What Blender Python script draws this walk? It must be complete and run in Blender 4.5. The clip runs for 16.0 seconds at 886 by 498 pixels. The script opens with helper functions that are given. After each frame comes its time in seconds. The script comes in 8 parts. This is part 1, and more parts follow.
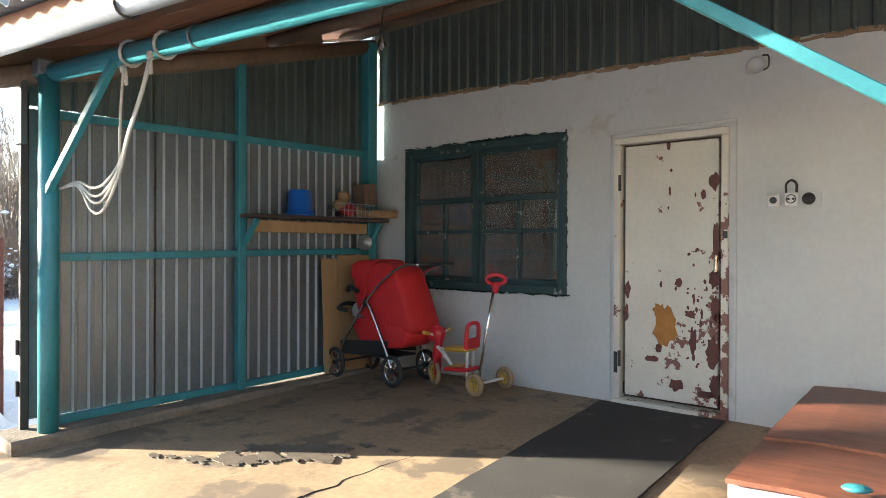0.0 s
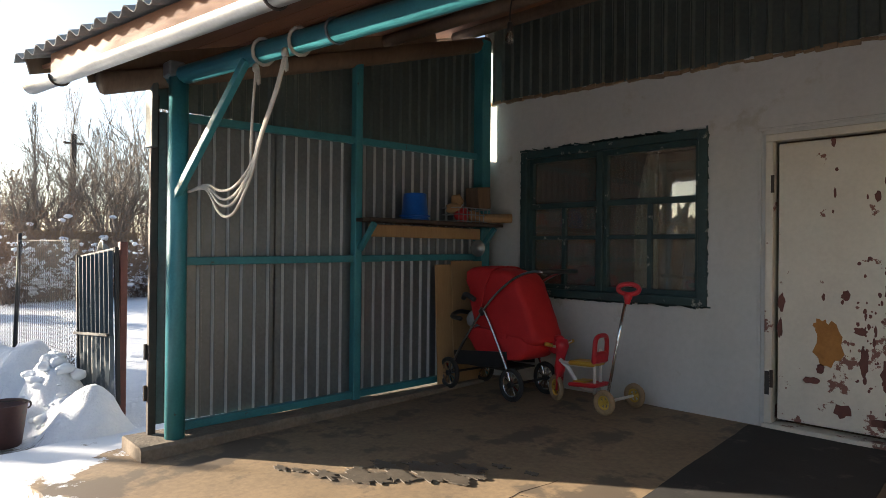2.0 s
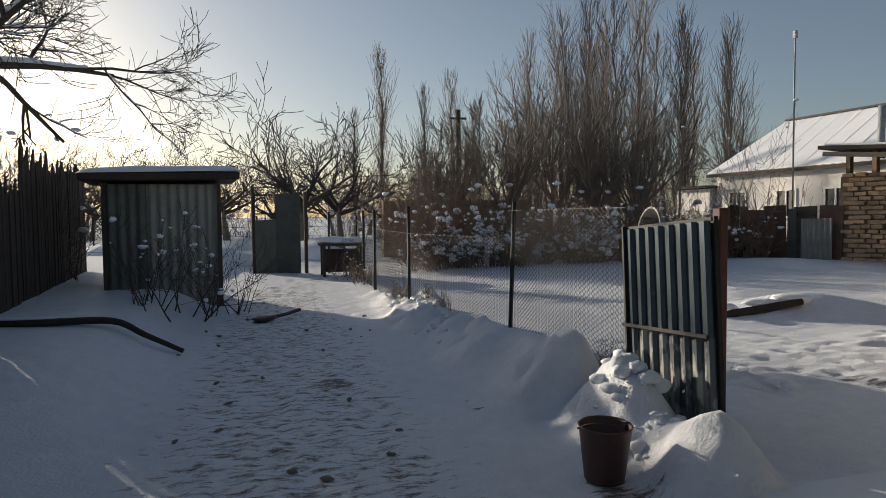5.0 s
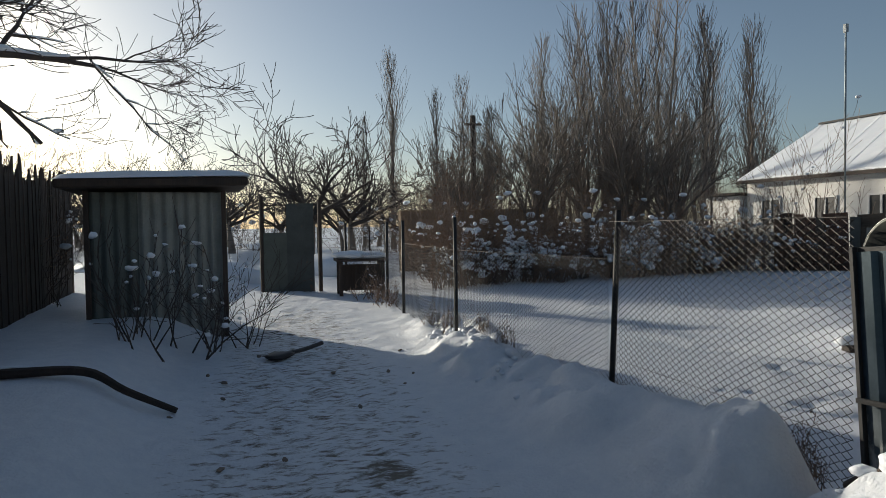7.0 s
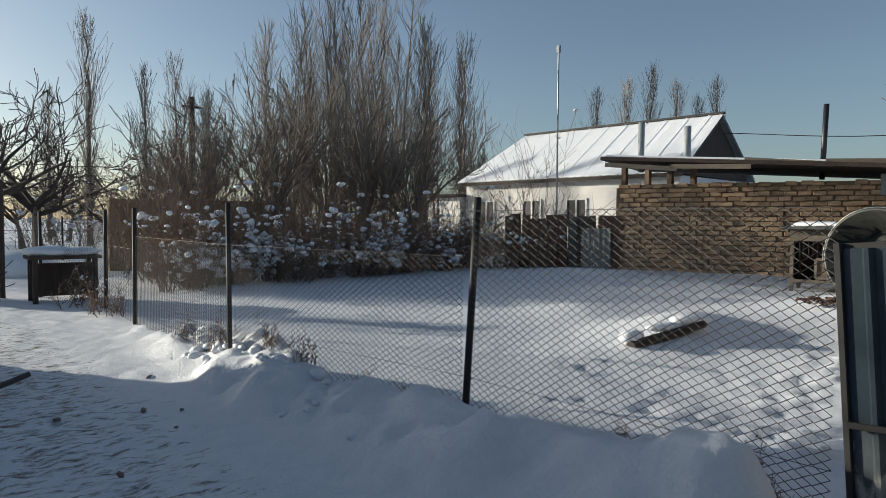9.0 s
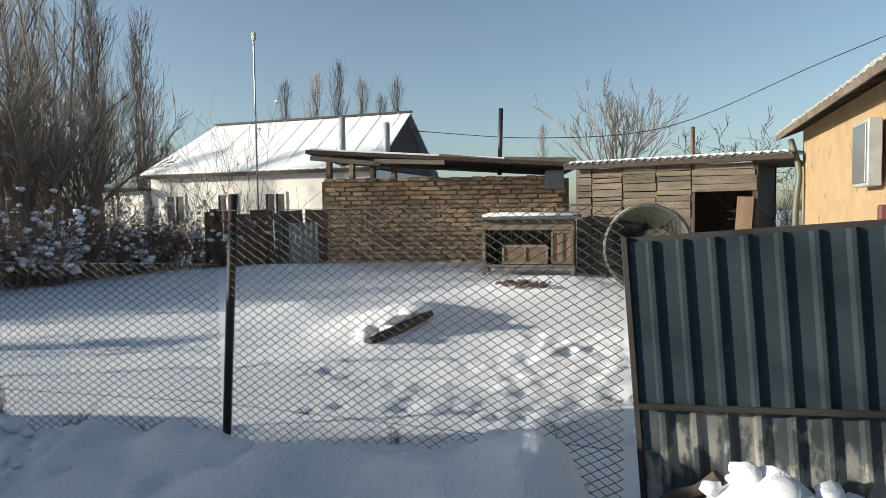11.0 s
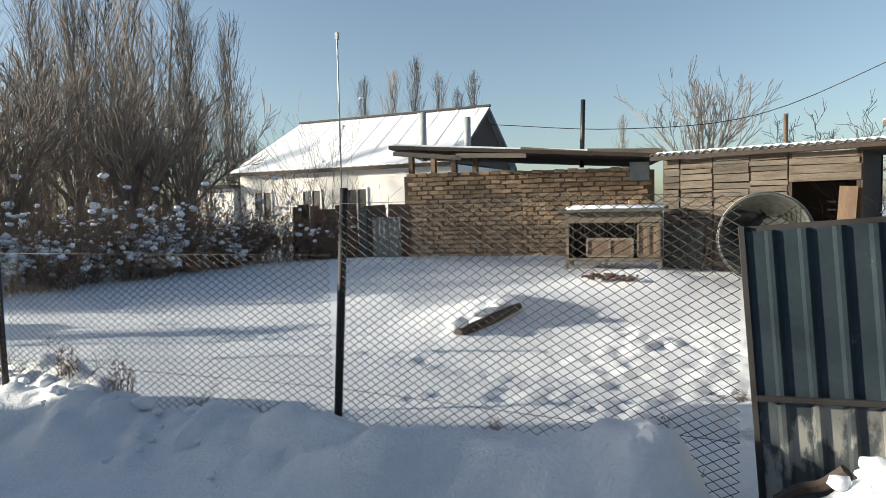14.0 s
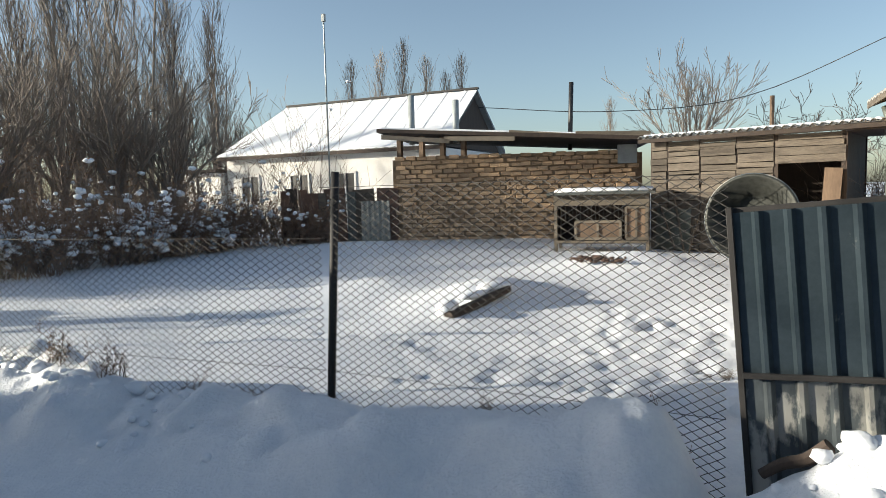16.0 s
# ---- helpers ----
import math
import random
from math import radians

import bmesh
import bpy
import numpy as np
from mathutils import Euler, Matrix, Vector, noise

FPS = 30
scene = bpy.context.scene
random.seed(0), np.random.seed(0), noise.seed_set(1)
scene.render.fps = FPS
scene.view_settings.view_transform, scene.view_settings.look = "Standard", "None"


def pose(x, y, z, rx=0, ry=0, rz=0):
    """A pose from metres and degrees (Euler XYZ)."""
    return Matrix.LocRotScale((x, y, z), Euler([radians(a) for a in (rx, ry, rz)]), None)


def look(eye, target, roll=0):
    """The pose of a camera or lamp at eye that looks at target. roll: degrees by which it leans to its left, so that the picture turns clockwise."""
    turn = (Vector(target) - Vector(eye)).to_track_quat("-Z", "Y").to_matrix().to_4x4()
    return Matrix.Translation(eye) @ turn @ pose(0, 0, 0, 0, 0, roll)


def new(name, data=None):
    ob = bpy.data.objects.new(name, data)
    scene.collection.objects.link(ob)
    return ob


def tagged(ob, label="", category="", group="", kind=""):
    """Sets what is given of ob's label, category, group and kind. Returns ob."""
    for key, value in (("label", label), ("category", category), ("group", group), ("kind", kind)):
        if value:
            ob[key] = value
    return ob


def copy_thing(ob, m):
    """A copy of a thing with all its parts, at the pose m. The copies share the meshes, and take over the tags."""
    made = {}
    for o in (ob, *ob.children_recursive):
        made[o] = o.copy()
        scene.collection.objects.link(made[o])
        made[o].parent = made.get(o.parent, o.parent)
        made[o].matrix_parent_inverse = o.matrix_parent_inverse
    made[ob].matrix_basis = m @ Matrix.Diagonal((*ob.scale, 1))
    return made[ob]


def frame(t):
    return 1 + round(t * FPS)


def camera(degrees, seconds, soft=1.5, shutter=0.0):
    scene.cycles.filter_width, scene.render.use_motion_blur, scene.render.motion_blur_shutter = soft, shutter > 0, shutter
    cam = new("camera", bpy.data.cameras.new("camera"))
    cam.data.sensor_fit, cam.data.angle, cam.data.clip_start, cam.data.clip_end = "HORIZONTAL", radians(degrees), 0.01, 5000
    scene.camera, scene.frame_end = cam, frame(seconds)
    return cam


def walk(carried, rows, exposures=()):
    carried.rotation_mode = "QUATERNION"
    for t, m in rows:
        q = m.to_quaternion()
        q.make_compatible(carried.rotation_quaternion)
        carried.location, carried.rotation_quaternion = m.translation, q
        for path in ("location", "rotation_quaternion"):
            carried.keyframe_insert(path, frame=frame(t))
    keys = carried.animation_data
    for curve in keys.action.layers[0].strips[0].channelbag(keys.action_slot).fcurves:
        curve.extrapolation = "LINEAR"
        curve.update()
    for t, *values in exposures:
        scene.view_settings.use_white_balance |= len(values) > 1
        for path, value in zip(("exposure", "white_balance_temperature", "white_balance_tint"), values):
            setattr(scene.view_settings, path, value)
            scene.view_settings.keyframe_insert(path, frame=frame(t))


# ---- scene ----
cam = camera(67.5, 16.0, 0.7)
PATH = [
    (0, (0.386, 1.057, 1.287), (-0.907, 2.583, 1.282), 0.2),
    (0.5, (0.343, 1.022, 1.285), (-0.971, 2.53, 1.273), -0.1),
    (1, (0.279, 1.0, 1.28), (-1.09, 2.458, 1.261), 0.0),
    (1.5, (0.163, 0.995, 1.291), (-1.281, 2.38, 1.274), 1.6),
    (2, (-0.074, 1.023, 1.289), (-1.534, 2.39, 1.299), 0.6),
    (2.5, (-0.341, 0.926, 1.261), (-1.902, 2.176, 1.233), 1.0),
    (3, (-0.717, 0.733, 1.244), (-2.364, 1.862, 1.154), -1.6),
    (3.5, (-1.098, 0.576, 1.218), (-2.882, 1.477, 1.122), -1.5),
    (4, (-1.567, 0.416, 1.226), (-3.464, 1.042, 1.147), -0.2),
    (4.2, (-1.741, 0.357, 1.249), (-3.667, 0.892, 1.187), -0.6),
    (6.3, (-3.855, 0.167, 1.341), (-5.791, 0.656, 1.227), -0.6),
    (6.5, (-4.026, 0.146, 1.322), (-5.957, 0.661, 1.251), -0.4),
    (7, (-4.387, 0.101, 1.358), (-6.326, 0.587, 1.288), -0.9),
    (7.5, (-4.742, -0.043, 1.361), (-6.616, 0.649, 1.271), -0.1),
    (8, (-5.11, -0.076, 1.327), (-6.87, 0.871, 1.228), 1.8),
    (8.5, (-5.501, -0.085, 1.338), (-7.191, 0.983, 1.281), 0.4),
    (9, (-5.892, -0.139, 1.299), (-7.455, 1.106, 1.217), 0.4),
    (9.5, (-6.188, -0.13, 1.312), (-7.451, 1.417, 1.206), -0.9),
    (10, (-6.357, -0.091, 1.328), (-7.32, 1.659, 1.238), 0.1),
    (10.2, (-6.413, -0.092, 1.336), (-7.237, 1.728, 1.238), -1.0),
    (12.5, (-6.54, -0.266, 1.325), (-7.481, 1.494, 1.191), -0.7),
    (13, (-6.592, -0.277, 1.321), (-7.538, 1.479, 1.177), -1.5),
    (13.5, (-6.601, -0.283, 1.316), (-7.586, 1.453, 1.188), -1.3),
    (14, (-6.594, -0.277, 1.322), (-7.645, 1.421, 1.204), -1.2),
    (14.5, (-6.568, -0.283, 1.324), (-7.631, 1.407, 1.204), -1.2),
    (15, (-6.589, -0.278, 1.327), (-7.631, 1.425, 1.208), -1.4),
    (15.5, (-6.594, -0.281, 1.324), (-7.628, 1.425, 1.186), -1.4),
    (16, (-6.594, -0.309, 1.32), (-7.614, 1.403, 1.152), -1.5),
]
EXPOSURES = [(0.0, 3.15, 6400, 7), (1.0, 2.75, 6400, 8), (2.0, 2.02, 6700, 10), (2.5, 1.65, 7300, 10), (3.0, 1.35, 7200, 10), (3.5, 0.97, 7000, 10), (4.0, 0.22, 6900, 10),
             (6.5, 0.08, 6250, 7), (8.0, 0.2, 6150, 5), (9.0, 0.4, 6150, 5), (10.0, 0.68, 6250, 5), (12.5, 1.0, 6350, 5), (16.0, 1.05, 6350, 5)]
walk(cam, [(t, look(eye, target, roll)) for t, eye, target, roll in PATH], EXPOSURES)

# ---- world, sun ----
SUN_DIR = Vector((-0.843, -0.538, 0.0)).normalized()
SUN_EL = radians(12.4)
world = bpy.data.worlds.new("world")
scene.world = world
world.use_nodes = True
_nt = world.node_tree
_sky = _nt.nodes.new("ShaderNodeTexSky")
_sky.sky_type = "NISHITA"
_sky.sun_disc = False
_sky.sun_elevation = SUN_EL
_sky.sun_rotation = math.atan2(SUN_DIR.x, SUN_DIR.y)
_sky.air_density, _sky.dust_density, _sky.ozone_density = 0.85, 1.2, 1.4
_bg = _nt.nodes["Background"]
_bg.inputs["Strength"].default_value = 0.088
_haze = _nt.nodes.new("ShaderNodeHueSaturation")
_haze.inputs["Saturation"].default_value = 0.85
_nt.links.new(_sky.outputs["Color"], _haze.inputs["Color"])
_nt.links.new(_haze.outputs["Color"], _bg.inputs["Color"])
sun_data = bpy.data.lights.new("sun", "SUN")
sun_data.energy, sun_data.angle, sun_data.color = 5.0, radians(0.6), (1.0, 0.88, 0.72)
sun = new("sun", sun_data)
_to_sun = Vector((SUN_DIR.x * math.cos(SUN_EL), SUN_DIR.y * math.cos(SUN_EL), math.sin(SUN_EL)))
sun.matrix_world = look(_to_sun * 60, (0, 0, 0))


# ---- materials ----
def material(name, c1, c2=None, rough=0.7, metal=0.0, s1=3.0, s2=40.0, bump=0.25, depth=0.01, c3=None, amount=0.0,
             s3=2.5, stretch=(1, 1, 1), rnd=0.0, coat=0.0):
    """A surface of two tones at two scales, with stains or wear of c3, bump and a random shift from object to object."""
    m = bpy.data.materials.new(name)
    m.use_nodes = True
    nt = m.node_tree
    b = nt.nodes["Principled BSDF"]
    c2 = c2 or tuple(v * 0.72 for v in c1)
    tc = nt.nodes.new("ShaderNodeTexCoord")
    mp = nt.nodes.new("ShaderNodeMapping")
    mp.inputs["Scale"].default_value = stretch
    nt.links.new(tc.outputs["Object"], mp.inputs["Vector"])

    def noise_at(scale, detail):
        n = nt.nodes.new("ShaderNodeTexNoise")
        n.inputs["Scale"].default_value, n.inputs["Detail"].default_value, n.inputs["Roughness"].default_value = scale, detail, 0.62
        nt.links.new(mp.outputs["Vector"], n.inputs["Vector"])
        return n

    n1, n2 = noise_at(s1, 4), noise_at(s2, 5)
    add = nt.nodes.new("ShaderNodeMath")
    add.operation = "MULTIPLY_ADD"
    nt.links.new(n1.outputs["Fac"], add.inputs[0])
    add.inputs[1].default_value = 0.6
    half = nt.nodes.new("ShaderNodeMath")
    half.operation = "MULTIPLY"
    half.inputs[1].default_value = 0.4
    nt.links.new(n2.outputs["Fac"], half.inputs[0])
    nt.links.new(half.outputs[0], add.inputs[2])
    ramp = nt.nodes.new("ShaderNodeValToRGB")
    ramp.color_ramp.elements[0].position, ramp.color_ramp.elements[1].position = 0.36, 0.64
    ramp.color_ramp.elements[0].color, ramp.color_ramp.elements[1].color = (*c2, 1), (*c1, 1)
    nt.links.new(add.outputs[0], ramp.inputs["Fac"])
    colour = ramp.outputs["Color"]
    if c3:
        n3 = noise_at(s3, 6)
        cut = nt.nodes.new("ShaderNodeValToRGB")
        cut.color_ramp.elements[0].position, cut.color_ramp.elements[1].position = 1 - amount - 0.03, 1 - amount + 0.03
        nt.links.new(n3.outputs["Fac"], cut.inputs["Fac"])
        mix = nt.nodes.new("ShaderNodeMixRGB")
        nt.links.new(cut.outputs["Color"], mix.inputs["Fac"])
        nt.links.new(colour, mix.inputs["Color1"])
        mix.inputs["Color2"].default_value = (*c3, 1)
        colour = mix.outputs["Color"]
    if rnd:
        oi = nt.nodes.new("ShaderNodeObjectInfo")
        rr = nt.nodes.new("ShaderNodeMapRange")
        rr.inputs["To Min"].default_value, rr.inputs["To Max"].default_value = 1 - rnd, 1 + rnd
        nt.links.new(oi.outputs["Random"], rr.inputs["Value"])
        hsv = nt.nodes.new("ShaderNodeHueSaturation")
        nt.links.new(rr.outputs["Result"], hsv.inputs["Value"])
        nt.links.new(colour, hsv.inputs["Color"])
        colour = hsv.outputs["Color"]
    nt.links.new(colour, b.inputs["Base Color"])
    b.inputs["Roughness"].default_value, b.inputs["Metallic"].default_value = rough, metal
    b.inputs["Coat Weight"].default_value = coat
    if bump:
        bp = nt.nodes.new("ShaderNodeBump")
        bp.inputs["Strength"].default_value, bp.inputs["Distance"].default_value = bump, depth
        nt.links.new(add.outputs[0], bp.inputs["Height"])
        nt.links.new(bp.outputs["Normal"], b.inputs["Normal"])
    return m


def glass_material(name, tint=(0.9, 0.95, 0.93), gloss=0.02, veil=0.22):
    """Thin window glass, with a pale film painting light into the panes."""
    m = bpy.data.materials.new(name)
    m.use_nodes = True
    nt = m.node_tree
    out = nt.nodes["Material Output"]
    tr, gl = nt.nodes.new("ShaderNodeBsdfTransparent"), nt.nodes.new("ShaderNodeBsdfGlossy")
    fr, mx = nt.nodes.new("ShaderNodeFresnel"), nt.nodes.new("ShaderNodeMixShader")
    tr.inputs["Color"].default_value = (*tint, 1)
    gl.inputs["Roughness"].default_value = gloss
    fr.inputs["IOR"].default_value = 1.95
    df, veiled = nt.nodes.new("ShaderNodeBsdfDiffuse"), nt.nodes.new("ShaderNodeMixShader")
    df.inputs["Color"].default_value = (0.5, 0.47, 0.42, 1)
    veiled.inputs[0].default_value = veil
    nt.links.new(tr.outputs[0], veiled.inputs[1])
    nt.links.new(df.outputs[0], veiled.inputs[2])
    nt.links.new(fr.outputs[0], mx.inputs[0])
    nt.links.new(veiled.outputs[0], mx.inputs[1])
    nt.links.new(gl.outputs[0], mx.inputs[2])
    nt.links.new(mx.outputs[0], out.inputs["Surface"])
    return m


SNOW = material("snow", (0.82, 0.84, 0.87), (0.74, 0.77, 0.82), rough=0.55, s1=2.0, s2=24, bump=0.6, depth=0.03)
CONCRETE = material("concrete", (0.30, 0.27, 0.23), (0.21, 0.19, 0.165), rough=0.85, s1=1.2, s2=30, bump=0.35, depth=0.01,
                    c3=(0.12, 0.105, 0.09), amount=0.36, s3=1.4)
PLINTH = material("plinth_concrete", (0.25, 0.2, 0.15), (0.15, 0.12, 0.09), rough=0.9, s1=5, s2=40, bump=0.6, depth=0.02)
WHITEWASH = material("whitewash", (0.57, 0.585, 0.575), (0.48, 0.50, 0.49), rough=0.85, s1=1.1, s2=22, bump=0.25, depth=0.012,
                     c3=(0.45, 0.45, 0.41), amount=0.33, s3=3)
TEAL = material("teal_paint", (0.042, 0.235, 0.265), (0.028, 0.165, 0.195), rough=0.42, s1=4, s2=60, bump=0.15, depth=0.004,
                c3=(0.07, 0.06, 0.05), amount=0.3, s3=14)
TEAL_DARK = material("old_green_paint", (0.026, 0.068, 0.072), (0.016, 0.04, 0.043), rough=0.55, s1=6, s2=50, bump=0.4, depth=0.006,
                     c3=(0.35, 0.36, 0.33), amount=0.34, s3=9)
GALV = material("galvanised_sheet", (0.23, 0.255, 0.265), (0.165, 0.185, 0.195), rough=0.3, metal=0.5, s1=2.5, s2=40, bump=0.05, depth=0.003,
                c3=(0.16, 0.15, 0.13), amount=0.3, s3=5)
# pale tone that paints highlights on the side wall's ribs
RIB_GLINT = material("pale_rib_highlight", (0.62, 0.64, 0.64), (0.46, 0.48, 0.48), rough=0.35, metal=0.25, s1=4, s2=50, bump=0.05, depth=0.003)
GREENSHEET = material("dark_green_sheet", (0.13, 0.165, 0.155), (0.09, 0.12, 0.115), rough=0.38, metal=0.5, s1=2.5, s2=40, bump=0.05, depth=0.003)
GUTTER = material("zinc_gutter", (0.50, 0.52, 0.53), (0.36, 0.38, 0.39), rough=0.42, metal=0.7, s1=5, s2=50, bump=0.08, depth=0.003)
ASBESTOS = material("asbestos_sheet", (0.30, 0.30, 0.29), (0.2, 0.2, 0.19), rough=0.9, s1=5, s2=50, bump=0.4, depth=0.008)
BROWNBOARD = material("brown_board", (0.26, 0.11, 0.055), (0.17, 0.075, 0.04), rough=0.7, s1=1.5, s2=25, bump=0.25, depth=0.008, stretch=(0.6, 4, 4), rnd=0.15)
OLDWOOD = material("old_wood", (0.17, 0.115, 0.075), (0.10, 0.065, 0.042), rough=0.8, s1=2.5, s2=30, bump=0.5, depth=0.01, stretch=(1, 1, 0.25), rnd=0.25)
GREYWOOD = material("weathered_wood", (0.19, 0.16, 0.122), (0.09, 0.075, 0.058), rough=0.85, s1=2, s2=30, bump=0.6, depth=0.012, stretch=(0.35, 1, 3), rnd=0.28)
DARKWOOD = material("dark_fence_wood", (0.06, 0.042, 0.032), (0.032, 0.024, 0.02), rough=0.85, s1=3, s2=30, bump=0.5, depth=0.01, stretch=(3, 3, 0.3), rnd=0.3)
PLYWOOD = material("plywood", (0.40, 0.25, 0.12), (0.30, 0.18, 0.085), rough=0.65, s1=2, s2=25, bump=0.15, depth=0.004, stretch=(3, 3, 0.5))
RUSTY = material("rusty_steel", (0.06, 0.045, 0.038), (0.03, 0.026, 0.024), rough=0.7, metal=0.3, s1=8, s2=60, bump=0.4, depth=0.004)
BLACKPLASTIC = material("black_plastic", (0.022, 0.022, 0.024), (0.015, 0.015, 0.016), rough=0.45, s1=6, s2=60, bump=0.1, depth=0.002)
RUBBER = material("rubber", (0.035, 0.035, 0.036), (0.022, 0.022, 0.022), rough=0.8, s1=6, s2=80, bump=0.3, depth=0.003)
MATRUBBER = material("dark_mat", (0.034, 0.032, 0.03), (0.024, 0.023, 0.022), rough=0.9, s1=2, s2=70, bump=0.5, depth=0.006,
                     c3=(0.075, 0.066, 0.055), amount=0.36, s3=4)
CHROME = material("chrome", (0.72, 0.73, 0.74), (0.6, 0.6, 0.62), rough=0.16, metal=1.0, s1=8, s2=60, bump=0.02, depth=0.001)
REDCLOTH = material("red_cloth", (0.56, 0.018, 0.022), (0.43, 0.012, 0.016), rough=0.75, s1=5, s2=120, bump=0.35, depth=0.006)
REDPLASTIC = material("red_plastic", (0.55, 0.02, 0.035), (0.44, 0.015, 0.025), rough=0.35, s1=5, s2=60, bump=0.04, depth=0.002)
YELLOWPLASTIC = material("yellow_plastic", (0.62, 0.40, 0.06), (0.5, 0.31, 0.045), rough=0.4, s1=6, s2=60, bump=0.04, depth=0.002)
TANRUBBER = material("tan_tyre", (0.36, 0.25, 0.15), (0.27, 0.18, 0.1), rough=0.7, s1=6, s2=60, bump=0.15, depth=0.003)
WHITEPLASTIC = material("white_paint_steel", (0.72, 0.71, 0.69), (0.62, 0.6, 0.58), rough=0.4, s1=6, s2=60, bump=0.05, depth=0.002)
BLUEPLASTIC = material("blue_plastic", (0.012, 0.13, 0.52), (0.009, 0.10, 0.42), rough=0.38, s1=5, s2=60, bump=0.04, depth=0.002)
ROPE = material("rope", (0.55, 0.52, 0.46), (0.40, 0.37, 0.32), rough=0.9, s1=20, s2=160, bump=0.6, depth=0.004)
BUCKETRED = material("dull_red_enamel", (0.10, 0.045, 0.038), (0.06, 0.032, 0.028), rough=0.5, s1=5, s2=50, bump=0.15, depth=0.004, c3=(0.05, 0.04, 0.035), amount=0.38, s3=7)
BARK = material("bark", (0.24, 0.20, 0.165), (0.145, 0.12, 0.098), rough=0.9, s1=4, s2=40, bump=0.4, depth=0.01)
TWIG = material("twigs", (0.23, 0.195, 0.165), (0.14, 0.118, 0.10), rough=0.9, s1=2, s2=20, bump=0.0)
DARKTWIG = material("dark_twigs", (0.075, 0.06, 0.052), (0.045, 0.037, 0.033), rough=0.9, s1=2, s2=20, bump=0.0)
REDTWIG = material("reddish_twigs", (0.27, 0.20, 0.155), (0.17, 0.125, 0.098), rough=0.9, s1=2, s2=20, bump=0.0)
DEADLEAF = material("dead_leaves", (0.25, 0.15, 0.09), (0.14, 0.088, 0.055), rough=0.9, s1=1.5, s2=14, bump=0.0)
ADOBE = material("adobe_brick", (0.42, 0.29, 0.18), (0.27, 0.185, 0.115), rough=0.9, s1=4, s2=40, bump=0.6, depth=0.015, rnd=0.33)
MORTAR = material("mud_mortar", (0.30, 0.215, 0.135), (0.2, 0.14, 0.09), rough=0.95, s1=5, s2=50, bump=0.5, depth=0.015)
OCHRE = material("ochre_plaster", (0.33, 0.235, 0.135), (0.25, 0.178, 0.10), rough=0.95, s1=2.5, s2=22, bump=0.9, depth=0.03, c3=(0.19, 0.135, 0.08), amount=0.36, s3=3)
LIMEWALL = material("lime_wall", (0.72, 0.70, 0.67), (0.62, 0.60, 0.57), rough=0.9, s1=2, s2=25, bump=0.3, depth=0.01)
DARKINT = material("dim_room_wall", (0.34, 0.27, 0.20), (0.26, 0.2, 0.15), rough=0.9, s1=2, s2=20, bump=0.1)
LIGHT_STRIP = material("light_strip_cloth", (0.78, 0.68, 0.48), (0.66, 0.56, 0.38), rough=0.9, s1=3, s2=40, bump=0.2, depth=0.01)
SLATE = material("grey_box_paint", (0.30, 0.33, 0.34), (0.22, 0.24, 0.25), rough=0.6, s1=4, s2=40, bump=0.1)
GLASS = glass_material("window_glass")
BEDCOVER = material("brown_woodgrain_cover", (0.20, 0.072, 0.04), (0.085, 0.03, 0.018), rough=0.45, s1=4, s2=26, bump=0.15, depth=0.004, stretch=(1.0, 9, 1))
PINKCLOTH = material("faded_pink_side", (0.42, 0.30, 0.31), (0.3, 0.21, 0.22), rough=0.9, s1=6, s2=60, bump=0.3)
CARD = material("brown_card", (0.36, 0.23, 0.12), (0.26, 0.16, 0.08), rough=0.85, s1=4, s2=40, bump=0.15)
ORANGEPATCH = material("bare_fibreboard", (0.42, 0.20, 0.055), (0.3, 0.135, 0.04), rough=0.85, s1=9, s2=60, bump=0.4, depth=0.004)
MAROON = material("old_maroon_paint", (0.15, 0.05, 0.04), (0.09, 0.035, 0.03), rough=0.7, s1=9, s2=60, bump=0.3, depth=0.003)
DARKTIN = material("dark_tin", (0.09, 0.1, 0.095), (0.055, 0.06, 0.058), rough=0.6, metal=0.3, s1=3, s2=40, bump=0.2, depth=0.005, c3=(0.14, 0.1, 0.07), amount=0.35, s3=4)
PALETIN = material("dull_tin", (0.27, 0.28, 0.26), (0.19, 0.20, 0.185), rough=0.6, metal=0.3, s1=3, s2=40, bump=0.2, depth=0.005, c3=(0.2, 0.15, 0.1), amount=0.33, s3=4)
GREENTIN = material("green_grey_tin", (0.12, 0.135, 0.12), (0.08, 0.09, 0.08), rough=0.6, metal=0.3, s1=3, s2=40, bump=0.2, depth=0.005)
WIRE = material("fence_wire", (0.06, 0.058, 0.056), (0.04, 0.036, 0.033), rough=0.6, metal=0.4, s1=9, s2=60, bump=0.0)
COPPERWOOD = material("red_brown_plank", (0.12, 0.07, 0.05), (0.07, 0.042, 0.032), rough=0.85, s1=3, s2=30, bump=0.4, depth=0.01, rnd=0.25)
TOYCLOTH = material("crumpled_cloth", (0.45, 0.16, 0.13), (0.2, 0.12, 0.11), rough=0.9, s1=9, s2=60, bump=0.3)


def gate_material():
    """Galvanised sheet with scuffed, whitish lower part."""
    return material("gate_sheet", (0.068, 0.092, 0.112), (0.045, 0.065, 0.08), rough=0.32, metal=0.6, s1=3, s2=40, bump=0.06, depth=0.003,
                    c3=(0.24, 0.25, 0.25), amount=0.31, s3=6)


